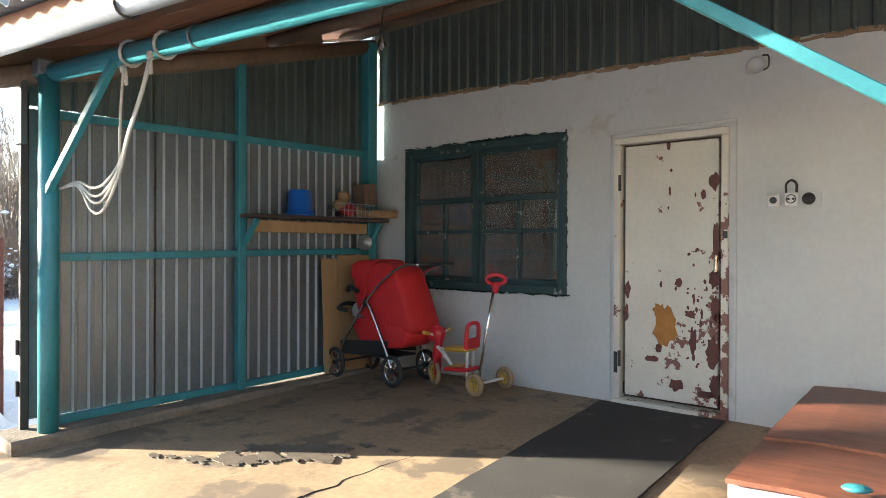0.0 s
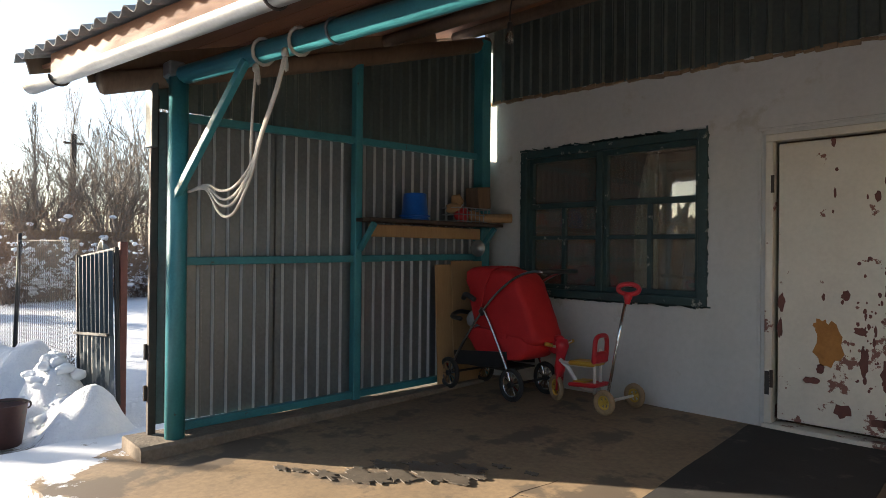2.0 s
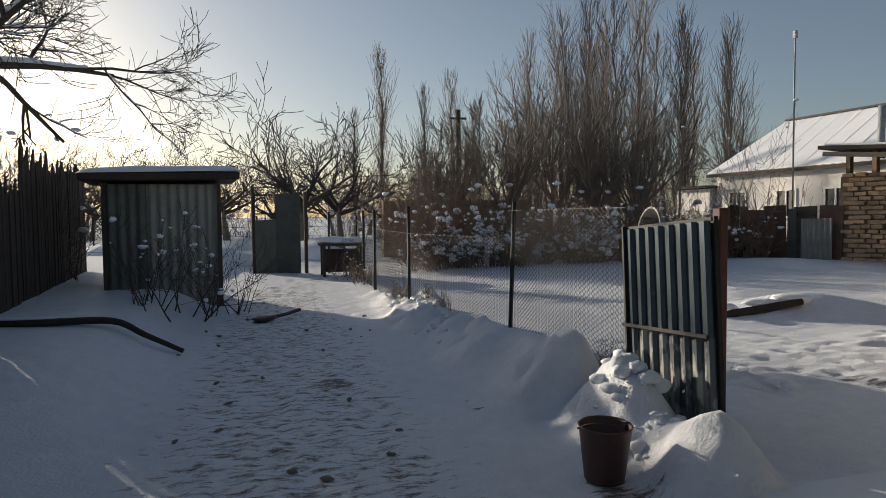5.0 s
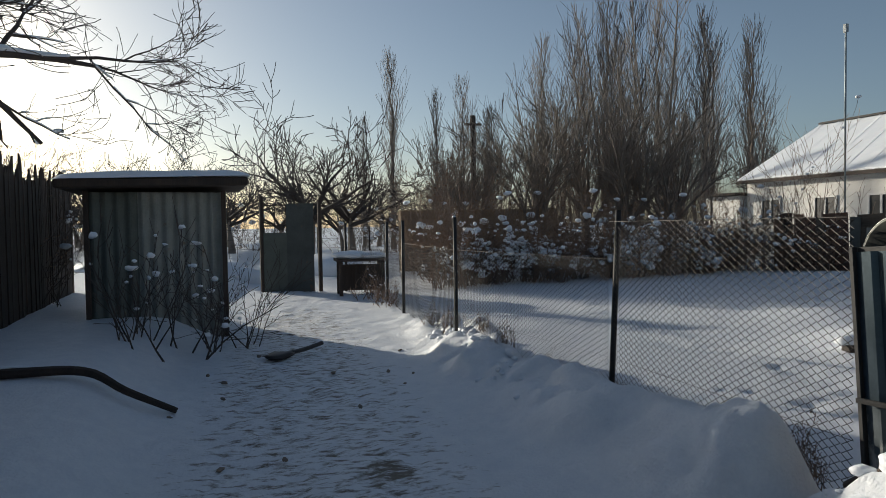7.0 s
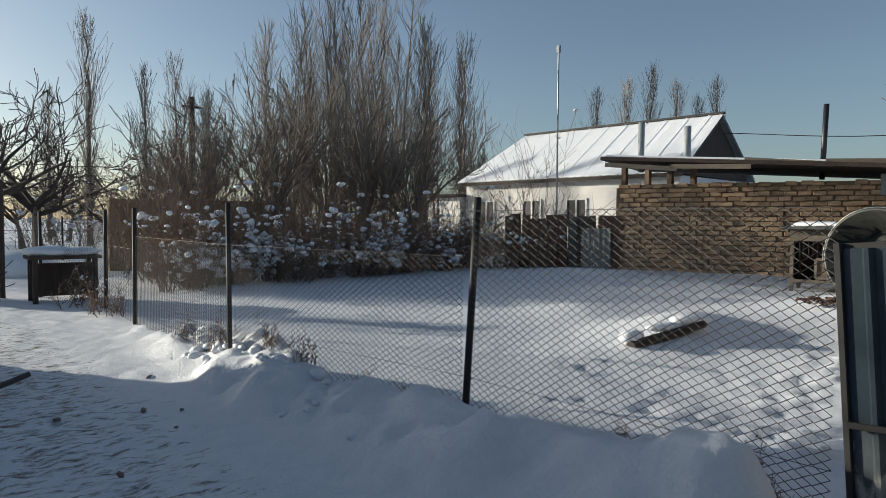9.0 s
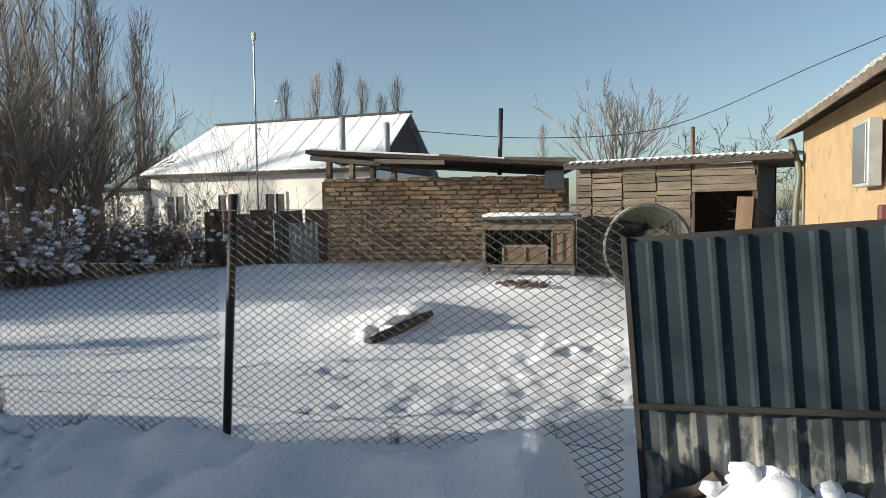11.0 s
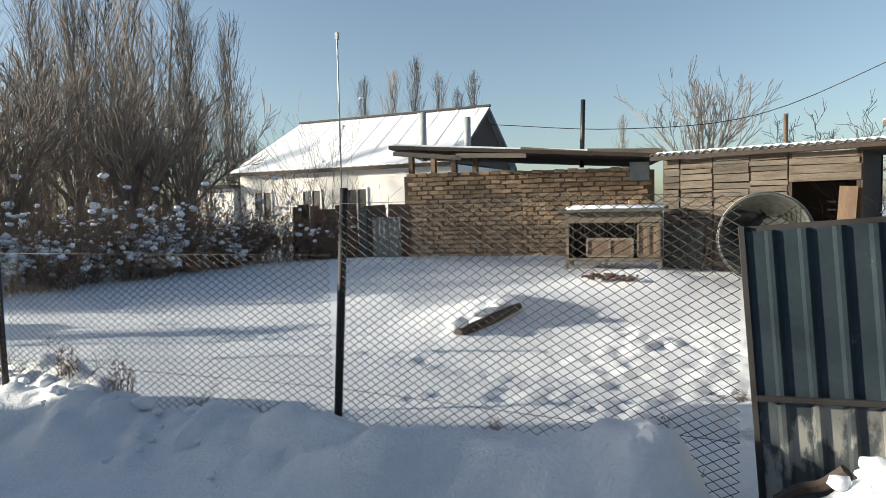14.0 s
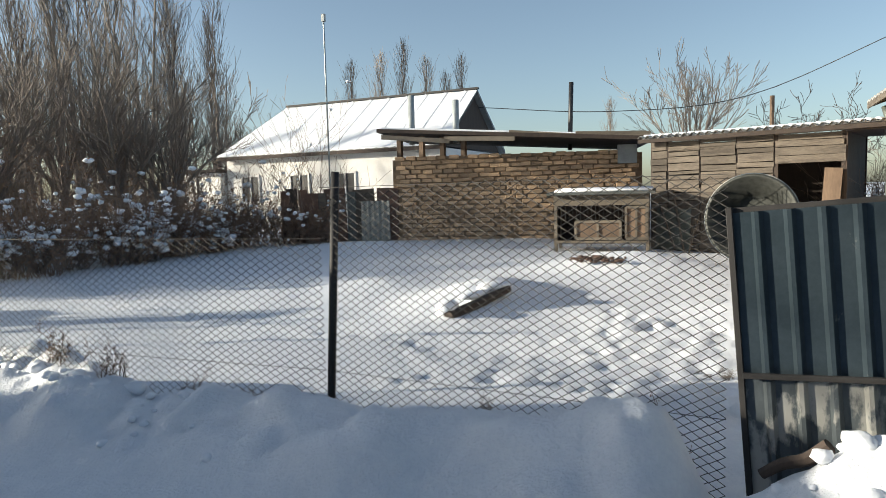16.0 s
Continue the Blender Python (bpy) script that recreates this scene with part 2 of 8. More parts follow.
GATESHEET = gate_material()
GATELOW = material("scuffed_gate_sheet", (0.13, 0.15, 0.165), (0.08, 0.095, 0.105), rough=0.45, metal=0.6, s1=3, s2=40, bump=0.1, depth=0.003, c3=(0.36, 0.36, 0.34), amount=0.46, s3=5, stretch=(1, 1, 0.5))
GATERIM = material("dark_gate_steel", (0.022, 0.02, 0.02), (0.014, 0.013, 0.013), rough=0.7, s1=8, s2=60, bump=0.3, depth=0.003)
SHEDWOOD = material("rough_shed_board", (0.15, 0.126, 0.10), (0.062, 0.051, 0.042), rough=0.9, s1=2.5, s2=26, bump=0.9, depth=0.02, c3=(0.045, 0.036, 0.028), amount=0.36, s3=4, stretch=(0.4, 1, 2.6), rnd=0.38)


def ground_material():
    """Snow, trodden grey along the path, with bare earth showing in a few places."""
    m = material("snow_ground", (0.80, 0.82, 0.85), (0.70, 0.73, 0.78), rough=0.55, s1=7, s2=45, bump=0.7, depth=0.05)
    nt = m.node_tree
    b = nt.nodes["Principled BSDF"]
    base = b.inputs["Base Color"].links[0].from_socket
    at = nt.nodes.new("ShaderNodeAttribute")
    at.attribute_name = "trodden"
    tc = nt.nodes.new("ShaderNodeTexCoord")
    mp = nt.nodes.new("ShaderNodeMapping")
    mp.inputs["Scale"].default_value = (2.6, 0.9, 1)
    nt.links.new(tc.outputs["Object"], mp.inputs["Vector"])
    n = nt.nodes.new("ShaderNodeTexNoise")
    n.inputs["Scale"].default_value, n.inputs["Detail"].default_value, n.inputs["Roughness"].default_value = 6.5, 8, 0.72
    nt.links.new(mp.outputs["Vector"], n.inputs["Vector"])
    s = nt.nodes.new("ShaderNodeMath")
    s.operation = "MULTIPLY_ADD"
    nt.links.new(at.outputs["Fac"], s.inputs[0])
    s.inputs[1].default_value = 0.36
    nt.links.new(n.outputs["Fac"], s.inputs[2])
    r = nt.nodes.new("ShaderNodeValToRGB")
    r.color_ramp.elements[0].position, r.color_ramp.elements[1].position = 0.73, 0.86
    nt.links.new(s.outputs[0], r.inputs["Fac"])
    mx = nt.nodes.new("ShaderNodeMixRGB")
    nt.links.new(r.outputs["Color"], mx.inputs["Fac"])
    nt.links.new(base, mx.inputs["Color1"])
    mx.inputs["Color2"].default_value = (0.13, 0.105, 0.075, 1)
    nt.links.new(mx.outputs["Color"], b.inputs["Base Color"])
    return m


def slab_material():
    """Concrete with damp stains, and thin icy snow towards the outer corner."""
    m = material("porch_concrete", (0.35, 0.25, 0.15), (0.19, 0.14, 0.092), rough=0.72, s1=0.9, s2=26, bump=0.3, depth=0.01,
                 c3=(0.14, 0.108, 0.078), amount=0.44, s3=2.1)
    nt = m.node_tree
    b = nt.nodes["Principled BSDF"]
    base = b.inputs["Base Color"].links[0].from_socket
    at = nt.nodes.new("ShaderNodeAttribute")
    at.attribute_name = "ice"
    tc = nt.nodes.new("ShaderNodeTexCoord")
    n = nt.nodes.new("ShaderNodeTexNoise")
    n.inputs["Scale"].default_value, n.inputs["Detail"].default_value, n.inputs["Roughness"].default_value = 5.0, 8, 0.7
    nt.links.new(tc.outputs["Object"], n.inputs["Vector"])
    s = nt.nodes.new("ShaderNodeMath")
    s.operation = "MULTIPLY_ADD"
    nt.links.new(at.outputs["Fac"], s.inputs[0])
    s.inputs[1].default_value = 0.45
    nt.links.new(n.outputs["Fac"], s.inputs[2])
    r = nt.nodes.new("ShaderNodeValToRGB")
    r.color_ramp.elements[0].position, r.color_ramp.elements[1].position = 0.74, 0.80
    nt.links.new(s.outputs[0], r.inputs["Fac"])
    mx = nt.nodes.new("ShaderNodeMixRGB")
    nt.links.new(r.outputs["Color"], mx.inputs["Fac"])
    nt.links.new(base, mx.inputs["Color1"])
    mx.inputs["Color2"].default_value = (0.78, 0.8, 0.83, 1)
    nt.links.new(mx.outputs["Color"], b.inputs["Base Color"])
    return m


def door_material():
    """Yellowed white paint, flaked to maroon and brown, most of all low down and on the lock side."""
    m = material("flaked_door_paint", (0.66, 0.64, 0.56), (0.57, 0.55, 0.48), rough=0.5, s1=2, s2=40, bump=0.2, depth=0.004)
    nt = m.node_tree
    b = nt.nodes["Principled BSDF"]
    base = b.inputs["Base Color"].links[0].from_socket
    tc = nt.nodes.new("ShaderNodeTexCoord")
    sep = nt.nodes.new("ShaderNodeSeparateXYZ")
    nt.links.new(tc.outputs["Object"], sep.inputs[0])
    low = nt.nodes.new("ShaderNodeMapRange")
    low.inputs["From Min"].default_value, low.inputs["From Max"].default_value = 1.75, 0.55
    low.inputs["To Min"].default_value, low.inputs["To Max"].default_value = 0.0, 0.10
    nt.links.new(sep.outputs["Z"], low.inputs["Value"])
    side = nt.nodes.new("ShaderNodeMapRange")
    side.inputs["From Min"].default_value, side.inputs["From Max"].default_value = -1.32, -1.06
    side.inputs["To Min"].default_value, side.inputs["To Max"].default_value = 0.0, 0.12
    nt.links.new(sep.outputs["X"], side.inputs["Value"])
    n = nt.nodes.new("ShaderNodeTexNoise")
    n.inputs["Scale"].default_value, n.inputs["Detail"].default_value, n.inputs["Roughness"].default_value = 7.0, 7, 0.66
    nt.links.new(tc.outputs["Object"], n.inputs["Vector"])
    a1, a2 = nt.nodes.new("ShaderNodeMath"), nt.nodes.new("ShaderNodeMath")
    nt.links.new(low.outputs[0], a1.inputs[0])
    nt.links.new(side.outputs[0], a1.inputs[1])
    nt.links.new(a1.outputs[0], a2.inputs[0])
    nt.links.new(n.outputs["Fac"], a2.inputs[1])
    r = nt.nodes.new("ShaderNodeValToRGB")
    r.color_ramp.elements[0].position, r.color_ramp.elements[1].position = 0.685, 0.70
    nt.links.new(a2.outputs[0], r.inputs["Fac"])
    mx = nt.nodes.new("ShaderNodeMixRGB")
    nt.links.new(r.outputs["Color"], mx.inputs["Fac"])
    nt.links.new(base, mx.inputs["Color1"])
    mx.inputs["Color2"].default_value = (0.19, 0.085, 0.065, 1)
    nt.links.new(mx.outputs["Color"], b.inputs["Base Color"])
    return m


DOORPAINT, GROUNDSNOW, SLABMAT = door_material(), ground_material(), slab_material()


# ---- mesh helpers ----
def world_of(ob):
    m = ob.matrix_basis.copy()
    return world_of(ob.parent) @ ob.matrix_parent_inverse @ m if ob.parent else m


def thing(name, at, label, category, group="", kind=""):
    """An Empty at a thing's base, to parent its parts."""
    ob = new(name)
    ob.empty_display_size = 0.1
    ob.matrix_basis = Matrix.Translation(at)
    return tagged(ob, label, category, group, kind)


def link_mesh(name, mesh, mat, parent=None, label="", smooth=False):
    mesh.materials.append(mat)
    if smooth:
        for p in mesh.polygons:
            p.use_smooth = True
    ob = new(name, mesh)
    if parent:
        ob.parent = parent
        ob.matrix_parent_inverse = world_of(parent).inverted()
    if label:
        ob["label"] = label
    return ob


def part(name, bm, mat, parent=None, label="", smooth=False):
    """Links a bmesh, in world coordinates, as one mesh object."""
    me = bpy.data.meshes.new(name)
    bmesh.ops.recalc_face_normals(bm, faces=bm.faces)
    bm.to_mesh(me)
    bm.free()
    return link_mesh(name, me, mat, parent, label, smooth)


def box(bm, c, size, m=None, bevel=0.0):
    """A box about c, turned by the matrix m about its middle."""
    r = bmesh.ops.create_cube(bm, size=1.0)
    v = r["verts"]
    mm = Matrix.Translation(c) @ (m.to_4x4() if m else Matrix()) @ Matrix.Diagonal((*size, 1))
    bmesh.ops.transform(bm, matrix=mm, verts=v)
    if bevel:
        e = list({e for q in v for e in q.link_edges})
        bmesh.ops.bevel(bm, geom=e, offset=bevel, segments=1, affect="EDGES", profile=0.5)
    return v


def bar(bm, a, b, w, h, up=(0, 0, 1), bevel=0.0):
    """A straight bar of section w by h from a to b."""
    a, b = Vector(a), Vector(b)
    d = (b - a).normalized()
    s = d.cross(Vector(up))
    s = s.normalized() if s.length > 1e-4 else Vector((1, 0, 0))
    u = s.cross(d)
    return box(bm, (a + b) / 2, (w, (b - a).length, h), Matrix((s, d, u)).transposed(), bevel)


def tube(bm, pts, r, n=8, closed=False, taper=None):
    """A round tube along a line of points."""
    pts = [Vector(p) for p in pts]
    rings, side = [], None
    count = len(pts)
    for i, p in enumerate(pts):
        d = (pts[(i + 1) % count] - pts[i - 1]) if closed else (pts[min(i + 1, count - 1)] - pts[max(i - 1, 0)])
        d.normalize()
        if side is None:
            side = d.orthogonal().normalized()
        side = (side - d * side.dot(d)).normalized()
        o = d.cross(side)
        rr = r if taper is None else r + (taper - r) * i / (count - 1)
        rings.append([bm.verts.new(p + rr * (math.cos(a) * side + math.sin(a) * o)) for a in (2 * math.pi * k / n for k in range(n))])
    for i in range(count if closed else count - 1):
        p, q = rings[i], rings[(i + 1) % count]
        for k in range(n):
            bm.faces.new((p[k], p[(k + 1) % n], q[(k + 1) % n], q[k]))
    if not closed:
        bm.faces.new(rings[0][::-1])
        bm.faces.new(rings[-1])
    return rings


def smooth_line(pts, n=6):
    """Points of a Catmull-Rom curve through pts."""
    p = [Vector(q) for q in pts]
    p = [2 * p[0] - p[1]] + p + [2 * p[-1] - p[-2]]
    out = []
    for i in range(1, len(p) - 2):
        for k in range(n):
            t = k / n
            out.append(0.5 * (2 * p[i] + (p[i + 1] - p[i - 1]) * t + (2 * p[i - 1] - 5 * p[i] + 4 * p[i + 1] - p[i + 2]) * t * t
                              + (3 * p[i] - p[i - 1] - 3 * p[i + 1] + p[i + 2]) * t ** 3))
    return out + [p[-2]]


def lathe(bm, profile, c, axis=(0, 0, 1), n=20):
    """A solid of revolution: profile of (radius, height) about the axis through c."""
    q = Vector((0, 0, 1)).rotation_difference(Vector(axis)).to_matrix()
    c = Vector(c)
    rings = []
    for r, h in profile:
        rings.append([bm.verts.new(c + q @ Vector((r * math.cos(2 * math.pi * k / n), r * math.sin(2 * math.pi * k / n), h))) for k in range(n)])
    for p, s in zip(rings, rings[1:]):
        for k in range(n):
            bm.faces.new((p[k], p[(k + 1) % n], s[(k + 1) % n], s[k]))
    return rings


def corrugated(bm, o, u, v, width, height, pitch, depth, kind="rib", top=None, thick=0.0015, base=None):
    """A profiled sheet from corner o, across u and up v. top and base, if given, return the height at a distance across."""
    o, u, v = Vector(o), Vector(u).normalized(), Vector(v).normalized()
    nrm = u.cross(v).normalized()
    prof, x = [], 0.0
    if kind == "rib":
        while x < width:
            for f, d in ((0.0, 0), (0.58, 0), (0.71, 1), (0.84, 1), (0.97, 0)):
                if x + f * pitch <= width:
                    prof.append((x + f * pitch, d * depth))
            x += pitch
    else:
        k = 0
        while x < width:
            prof.append((x, depth * 0.5 * (1 - math.cos(2 * math.pi * x / pitch))))
            x += pitch / 8
    prof.append((width, prof[-1][1]))
    layers = []
    for off in (0.0, -thick):
        lo, hi = [], []
        for a, d in prof:
            b0 = base(a) if base else 0.0
            h = top(a) if top else height
            lo.append(bm.verts.new(o + u * a + v * b0 + nrm * (d + off)))
            hi.append(bm.verts.new(o + u * a + v * h + nrm * (d + off)))
        layers.append((lo, hi))
    (l0, h0), (l1, h1) = layers
    for i in range(len(prof) - 1):
        bm.faces.new((l0[i], l0[i + 1], h0[i + 1], h0[i]))
        bm.faces.new((l1[i + 1], l1[i], h1[i], h1[i + 1]))
        bm.faces.new((h0[i], h0[i + 1], h1[i + 1], h1[i]))
        bm.faces.new((l0[i + 1], l0[i], l1[i], l1[i + 1]))
    bm.faces.new((l0[0], h0[0], h1[0], l1[0]))
    bm.faces.new((l0[-1], l1[-1], h1[-1], h0[-1]))


def prism(bm, poly, z0, z1):
    """An upright prism over a polygon in plan; z0 and z1 may be functions of x and y."""
    f0 = z0 if callable(z0) else (lambda x, y: z0)
    f1 = z1 if callable(z1) else (lambda x, y: z1)
    lo = [bm.verts.new((x, y, f0(x, y))) for x, y in poly]
    hi = [bm.verts.new((x, y, f1(x, y))) for x, y in poly]
    n = len(poly)
    bm.faces.new(lo[::-1])
    bm.faces.new(hi)
    for i in range(n):
        bm.faces.new((lo[i], lo[(i + 1) % n], hi[(i + 1) % n], hi[i]))


def sticks(name, segs, sides, mat, parent=None, label=""):
    """One mesh of many short tapering sticks: rows of p0, p1, r0, r1."""
    s = np.array(segs, dtype=float)
    p0, p1, r0, r1 = s[:, 0:3], s[:, 3:6], s[:, 6], s[:, 7]
    d = p1 - p0
    d /= np.linalg.norm(d, axis=1)[:, None] + 1e-9
    ref = np.where(np.abs(d[:, 2:3]) < 0.9, np.array([[0.0, 0.0, 1.0]]), np.array([[1.0, 0.0, 0.0]]))
    a = np.cross(d, ref)
    a /= np.linalg.norm(a, axis=1)[:, None]
    b = np.cross(d, a)
    n = len(s)
    verts = np.zeros((n, 2, sides, 3))
    for k in range(sides):
        w = 2 * math.pi * k / sides
        o = math.cos(w) * a + math.sin(w) * b
        verts[:, 0, k], verts[:, 1, k] = p0 + o * r0[:, None], p1 + o * r1[:, None]
    base = (np.arange(n) * 2 * sides)[:, None, None]
    k = np.arange(sides)
    quad = np.stack([k, (k + 1) % sides, sides + (k + 1) % sides, sides + k], axis=1)[None] + base
    me = bpy.data.meshes.new(name)
    me.from_pydata(verts.reshape(-1, 3).tolist(), [], quad.reshape(-1, 4).tolist())
    return link_mesh(name, me, mat, parent, label)


_ico = bmesh.new()
bmesh.ops.create_icosphere(_ico, subdivisions=2, radius=1.0)
ICO_V = np.array([v.co[:] for v in _ico.verts])
ICO_F = np.array([[v.index for v in f.verts] for f in _ico.faces])
_ico.free()


def clumps(name, rows, mat, parent=None, label="", seed=3, rough=0.22):
    """Uneven rounded lumps: rows of place, three half sizes and a turn."""
    rng = np.random.default_rng(seed)
    vs, fs = [], []
    for i, (x, y, z, a, b, c, turn) in enumerate(rows):
        v = ICO_V * (1 + rng.uniform(-rough, rough, (len(ICO_V), 1))) * np.array([a, b, c])
        co, si = math.cos(turn), math.sin(turn)
        v = np.stack([v[:, 0] * co - v[:, 1] * si, v[:, 0] * si + v[:, 1] * co, v[:, 2]], axis=1)
        vs.append(v + np.array([x, y, z]))
        fs.append(ICO_F + i * len(ICO_V))
    me = bpy.data.meshes.new(name)
    me.from_pydata(np.concatenate(vs).tolist(), [], np.concatenate(fs).tolist())
    return link_mesh(name, me, mat, parent, label, smooth=True)


# ---- ground ----
def bank_top(x):
    """Height of the shovelled bank beside the path, along x."""
    return np.interp(x, [-22, -15.5, -13.6, -12.6, -12.0, -11.2, -10.4, -9.8, -8.9, -8.3, -8.0, -7.75, -7.5, -7.32, -7.2, -7.1, -6.98],
                     [0.02, 0.05, 0.16, 0.24, 0.34, 0.33, 0.26, 0.27, 0.33, 0.36, 0.40, 0.46, 0.50, 0.50, 0.42, 0.2, 0.0])


def bank_line(x):
    """Where the bank's crest runs, along x."""
    return 2.38 + 0.05 * np.sin(1.3 * x) + 0.14 * np.clip((x + 8.6) / 1.0, 0, 1)


def ground_height(x, y):
    """The snow's height without its fine relief."""
    z = -0.18 + 0.0 * x
    z = z + bank_top(x) * np.exp(-np.abs((y - bank_line(x)) / np.where(y < bank_line(x), 0.44, 0.24)) ** 2.2)
    z = z + 0.55 * np.exp(-(((x + 6.40) / 0.48) ** 2 + ((y - 2.47) / 0.25) ** 2) ** 1.3)
    z = z + 0.36 * np.exp(-(((x + 5.5) / 0.34) ** 2 + ((y - 2.52) / 0.24) ** 2))
    z = z + 0.36 / (1 + np.exp((y + 1.15 + 0.15 * np.sin(0.9 * x)) / 0.17)) * np.clip((-x - 5.5) / 3, 0, 1)
    z = z + 0.20 * np.exp(-(((x + 17.0) / 2.2) ** 2 + ((y - 13.6) / 1.0) ** 2))
    z = z + 0.30 * np.exp(-(((x + 10.75) / 0.8) ** 2 + ((y - 7.9) / 1.2) ** 2))
    z = z + 0.12 * np.exp(-(((x + 13.2) / 0.8) ** 2 + ((y - 8.5) / 0.6) ** 2))
    z = z + 0.34 * np.exp(-(((x + 9.9) / 1.5) ** 2 + ((y - 11.9) / 1.2) ** 2))
    z = z + 0.18 * np.exp(-(((x + 7.2) / 1.3) ** 2 + ((y - 7.6) / 1.0) ** 2))
    z = z + 0.18 * np.clip((y - 11) / 5, 0, 1) * np.clip((-x - 9) / 5, 0, 1)
    return z


def axis(points, grow):
    a = list(points)
    step = a[1] - a[0]
    lo, hi = [a[0]], [a[-1]]
    while lo[-1] > -2200:
        step *= grow
        lo.append(lo[-1] - step)
    step = a[-1] - a[-2]
    while hi[-1] < 2200:
        step *= grow
        hi.append(hi[-1] + step)
    return np.array(lo[:0:-1] + a + hi[1:])


def footprints():
    """Two lines of footprints across the snowy plot."""
    rng = np.random.default_rng(11)
    out = []
    trail = smooth_line([(-22, 6.6, 0), (-15.6, 5.6, 0), (-13.5, 5.3, 0), (-11.4, 5.26, 0), (-9.4, 4.8, 0), (-8.0, 4.4, 0), (-7.0, 4.2, 0)], 22)
    for k, p in enumerate(trail):
        out.append((p.x + rng.uniform(-0.05, 0.05), p.y + 0.07 * (-1) ** k + rng.uniform(-0.04, 0.04), rng.uniform(0.05, 0.075), 1.15))
    for _ in range(110):
        out.append((rng.normal(-7.9, 0.75), rng.normal(6.2, 1.15), rng.uniform(0.05, 0.12), 1.0))
    for _ in range(60):
        out.append((rng.uniform(-19, -9), rng.uniform(3.2, 12), rng.uniform(0.04, 0.09), 1.0))
    return out


def build_ground():
    xs = axis(np.concatenate([np.arange(-20.0, -12.0, 0.085), np.arange(-12.0, -4.5, 0.055)]), 1.14)
    ys = axis(np.concatenate([np.arange(-3.6, 3.2, 0.058), np.arange(3.2, 9.6, 0.085)]), 1.12)
    gx, gy = np.meshgrid(xs, ys)
    z = ground_height(gx, gy)
    for fx, fy, fr, deep in footprints():
        i0, i1 = np.searchsorted(xs, (fx - 0.5, fx + 0.5))
        j0, j1 = np.searchsorted(ys, (fy - 0.5, fy + 0.5))
        sub = (slice(j0, j1), slice(i0, i1))
        d = np.hypot(gx[sub] - fx, gy[sub] - fy) / fr
        z[sub] += -0.028 * deep * np.exp(-d ** 2) + 0.014 * deep * np.exp(-((d - 1.5) / 0.5) ** 2)
    near = np.exp(-(np.hypot((gx + 9) / 16, (gy - 5) / 14)) ** 4)
    lumpy = np.clip((ground_height(gx, gy) + 0.16) / 0.2, 0, 1) * np.clip((3.0 - gy) / 0.5, 0, 1) * np.clip((-8.6 - gx) / 1.6 + np.where(gx > -6.8, 3, 0), 0.55, 1)
    lumpy *= np.clip((gy - 0.9) / 0.5, 0, 1)
    path = np.exp(-((gy - 0.35) / 1.15) ** 4)
    fine = np.zeros_like(z)
    for j in range(z.shape[0]):
        for i in range(z.shape[1]):
            if near[j, i] > 0.02:
                p = Vector((gx[j, i], gy[j, i], 0))
                lump = min(1.0, 1.6 * lumpy[j, i])
                fine[j, i] = (0.022 * noise.noise(p * 0.9) + lump * (0.30 * abs(noise.noise(p * 1.35)) - 0.06 + 0.12 * abs(noise.noise(p * 4.0)) + 0.05 * abs(noise.noise(p * 8.0)) + 0.02 * noise.noise(p * 14))
                              + (0.012 + 0.012 * path[j, i]) * noise.noise(p * 3.3) + (0.008 + 0.012 * path[j, i]) * noise.noise(p * 6.5) + (0.004 + 0.01 * path[j, i]) * noise.noise(p * 12))
    z += near * fine
    # the plot falls away gently to open country
    z += np.where(np.hypot(gx, gy) > 60, 0.012 * (np.hypot(gx, gy) - 60) * 0.02, 0)
    under = (gx > -5.2) & (gx < 9) & (gy > 1.95) & (gy < 16)
    z[under] = np.minimum(z[under], -0.24)
    n, k = z.shape
    idx = np.arange(n * k).reshape(n, k)
    quads = np.stack([idx[:-1, :-1], idx[:-1, 1:], idx[1:, 1:], idx[1:, :-1]], axis=-1).reshape(-1, 4)
    me = bpy.data.meshes.new("ground")
    me.from_pydata(np.stack([gx, gy, z], axis=-1).reshape(-1, 3).tolist(), [], quads.tolist())
    trod = 0.68 * path * np.clip((gx + 22) / 6, 0, 1) * np.clip((3 - gx) / 2, 0, 1)
    for cx, cy, rx, ry, s in ((-8.45, 0.75, 0.5, 0.38, 1.0), (-8.2, 0.55, 0.5, 0.3, 0.5), (-7.45, 1.72, 0.32, 0.1, 0.75), (-5.55, 2.0, 0.5, 0.25, 0.95), (-10.24, 11.3, 0.55, 0.25, 1.0),
                              (-7.3, 5.3, 0.5, 0.35, 0.8), (-12.6, 1.6, 0.5, 0.15, 0.5), (-7.9, 10.3, 0.7, 0.2, 0.7), (-9.0, 0.2, 0.8, 0.4, 0.45)):
        trod = np.maximum(trod, s * np.exp(-(((gx - cx) / rx) ** 2 + ((gy - cy) / ry) ** 2)))
    at = me.attributes.new("trodden", "FLOAT", "POINT")
    at.data.foreach_set("value", trod.reshape(-1).astype(np.float32))
    ob = link_mesh("ground", me, GROUNDSNOW, smooth=True)
    tagged(ob, "snow-covered ground, trodden along the path, with shovelled banks", "ground", kind="structure")


build_ground()


def ground_at(x, y):
    return float(ground_height(np.array(float(x)), np.array(float(y))))


# ---- porch floor, house walls ----
WALL_Y = 5.775


def floor_z(y):
    return 0.036 * (y - 2.7)


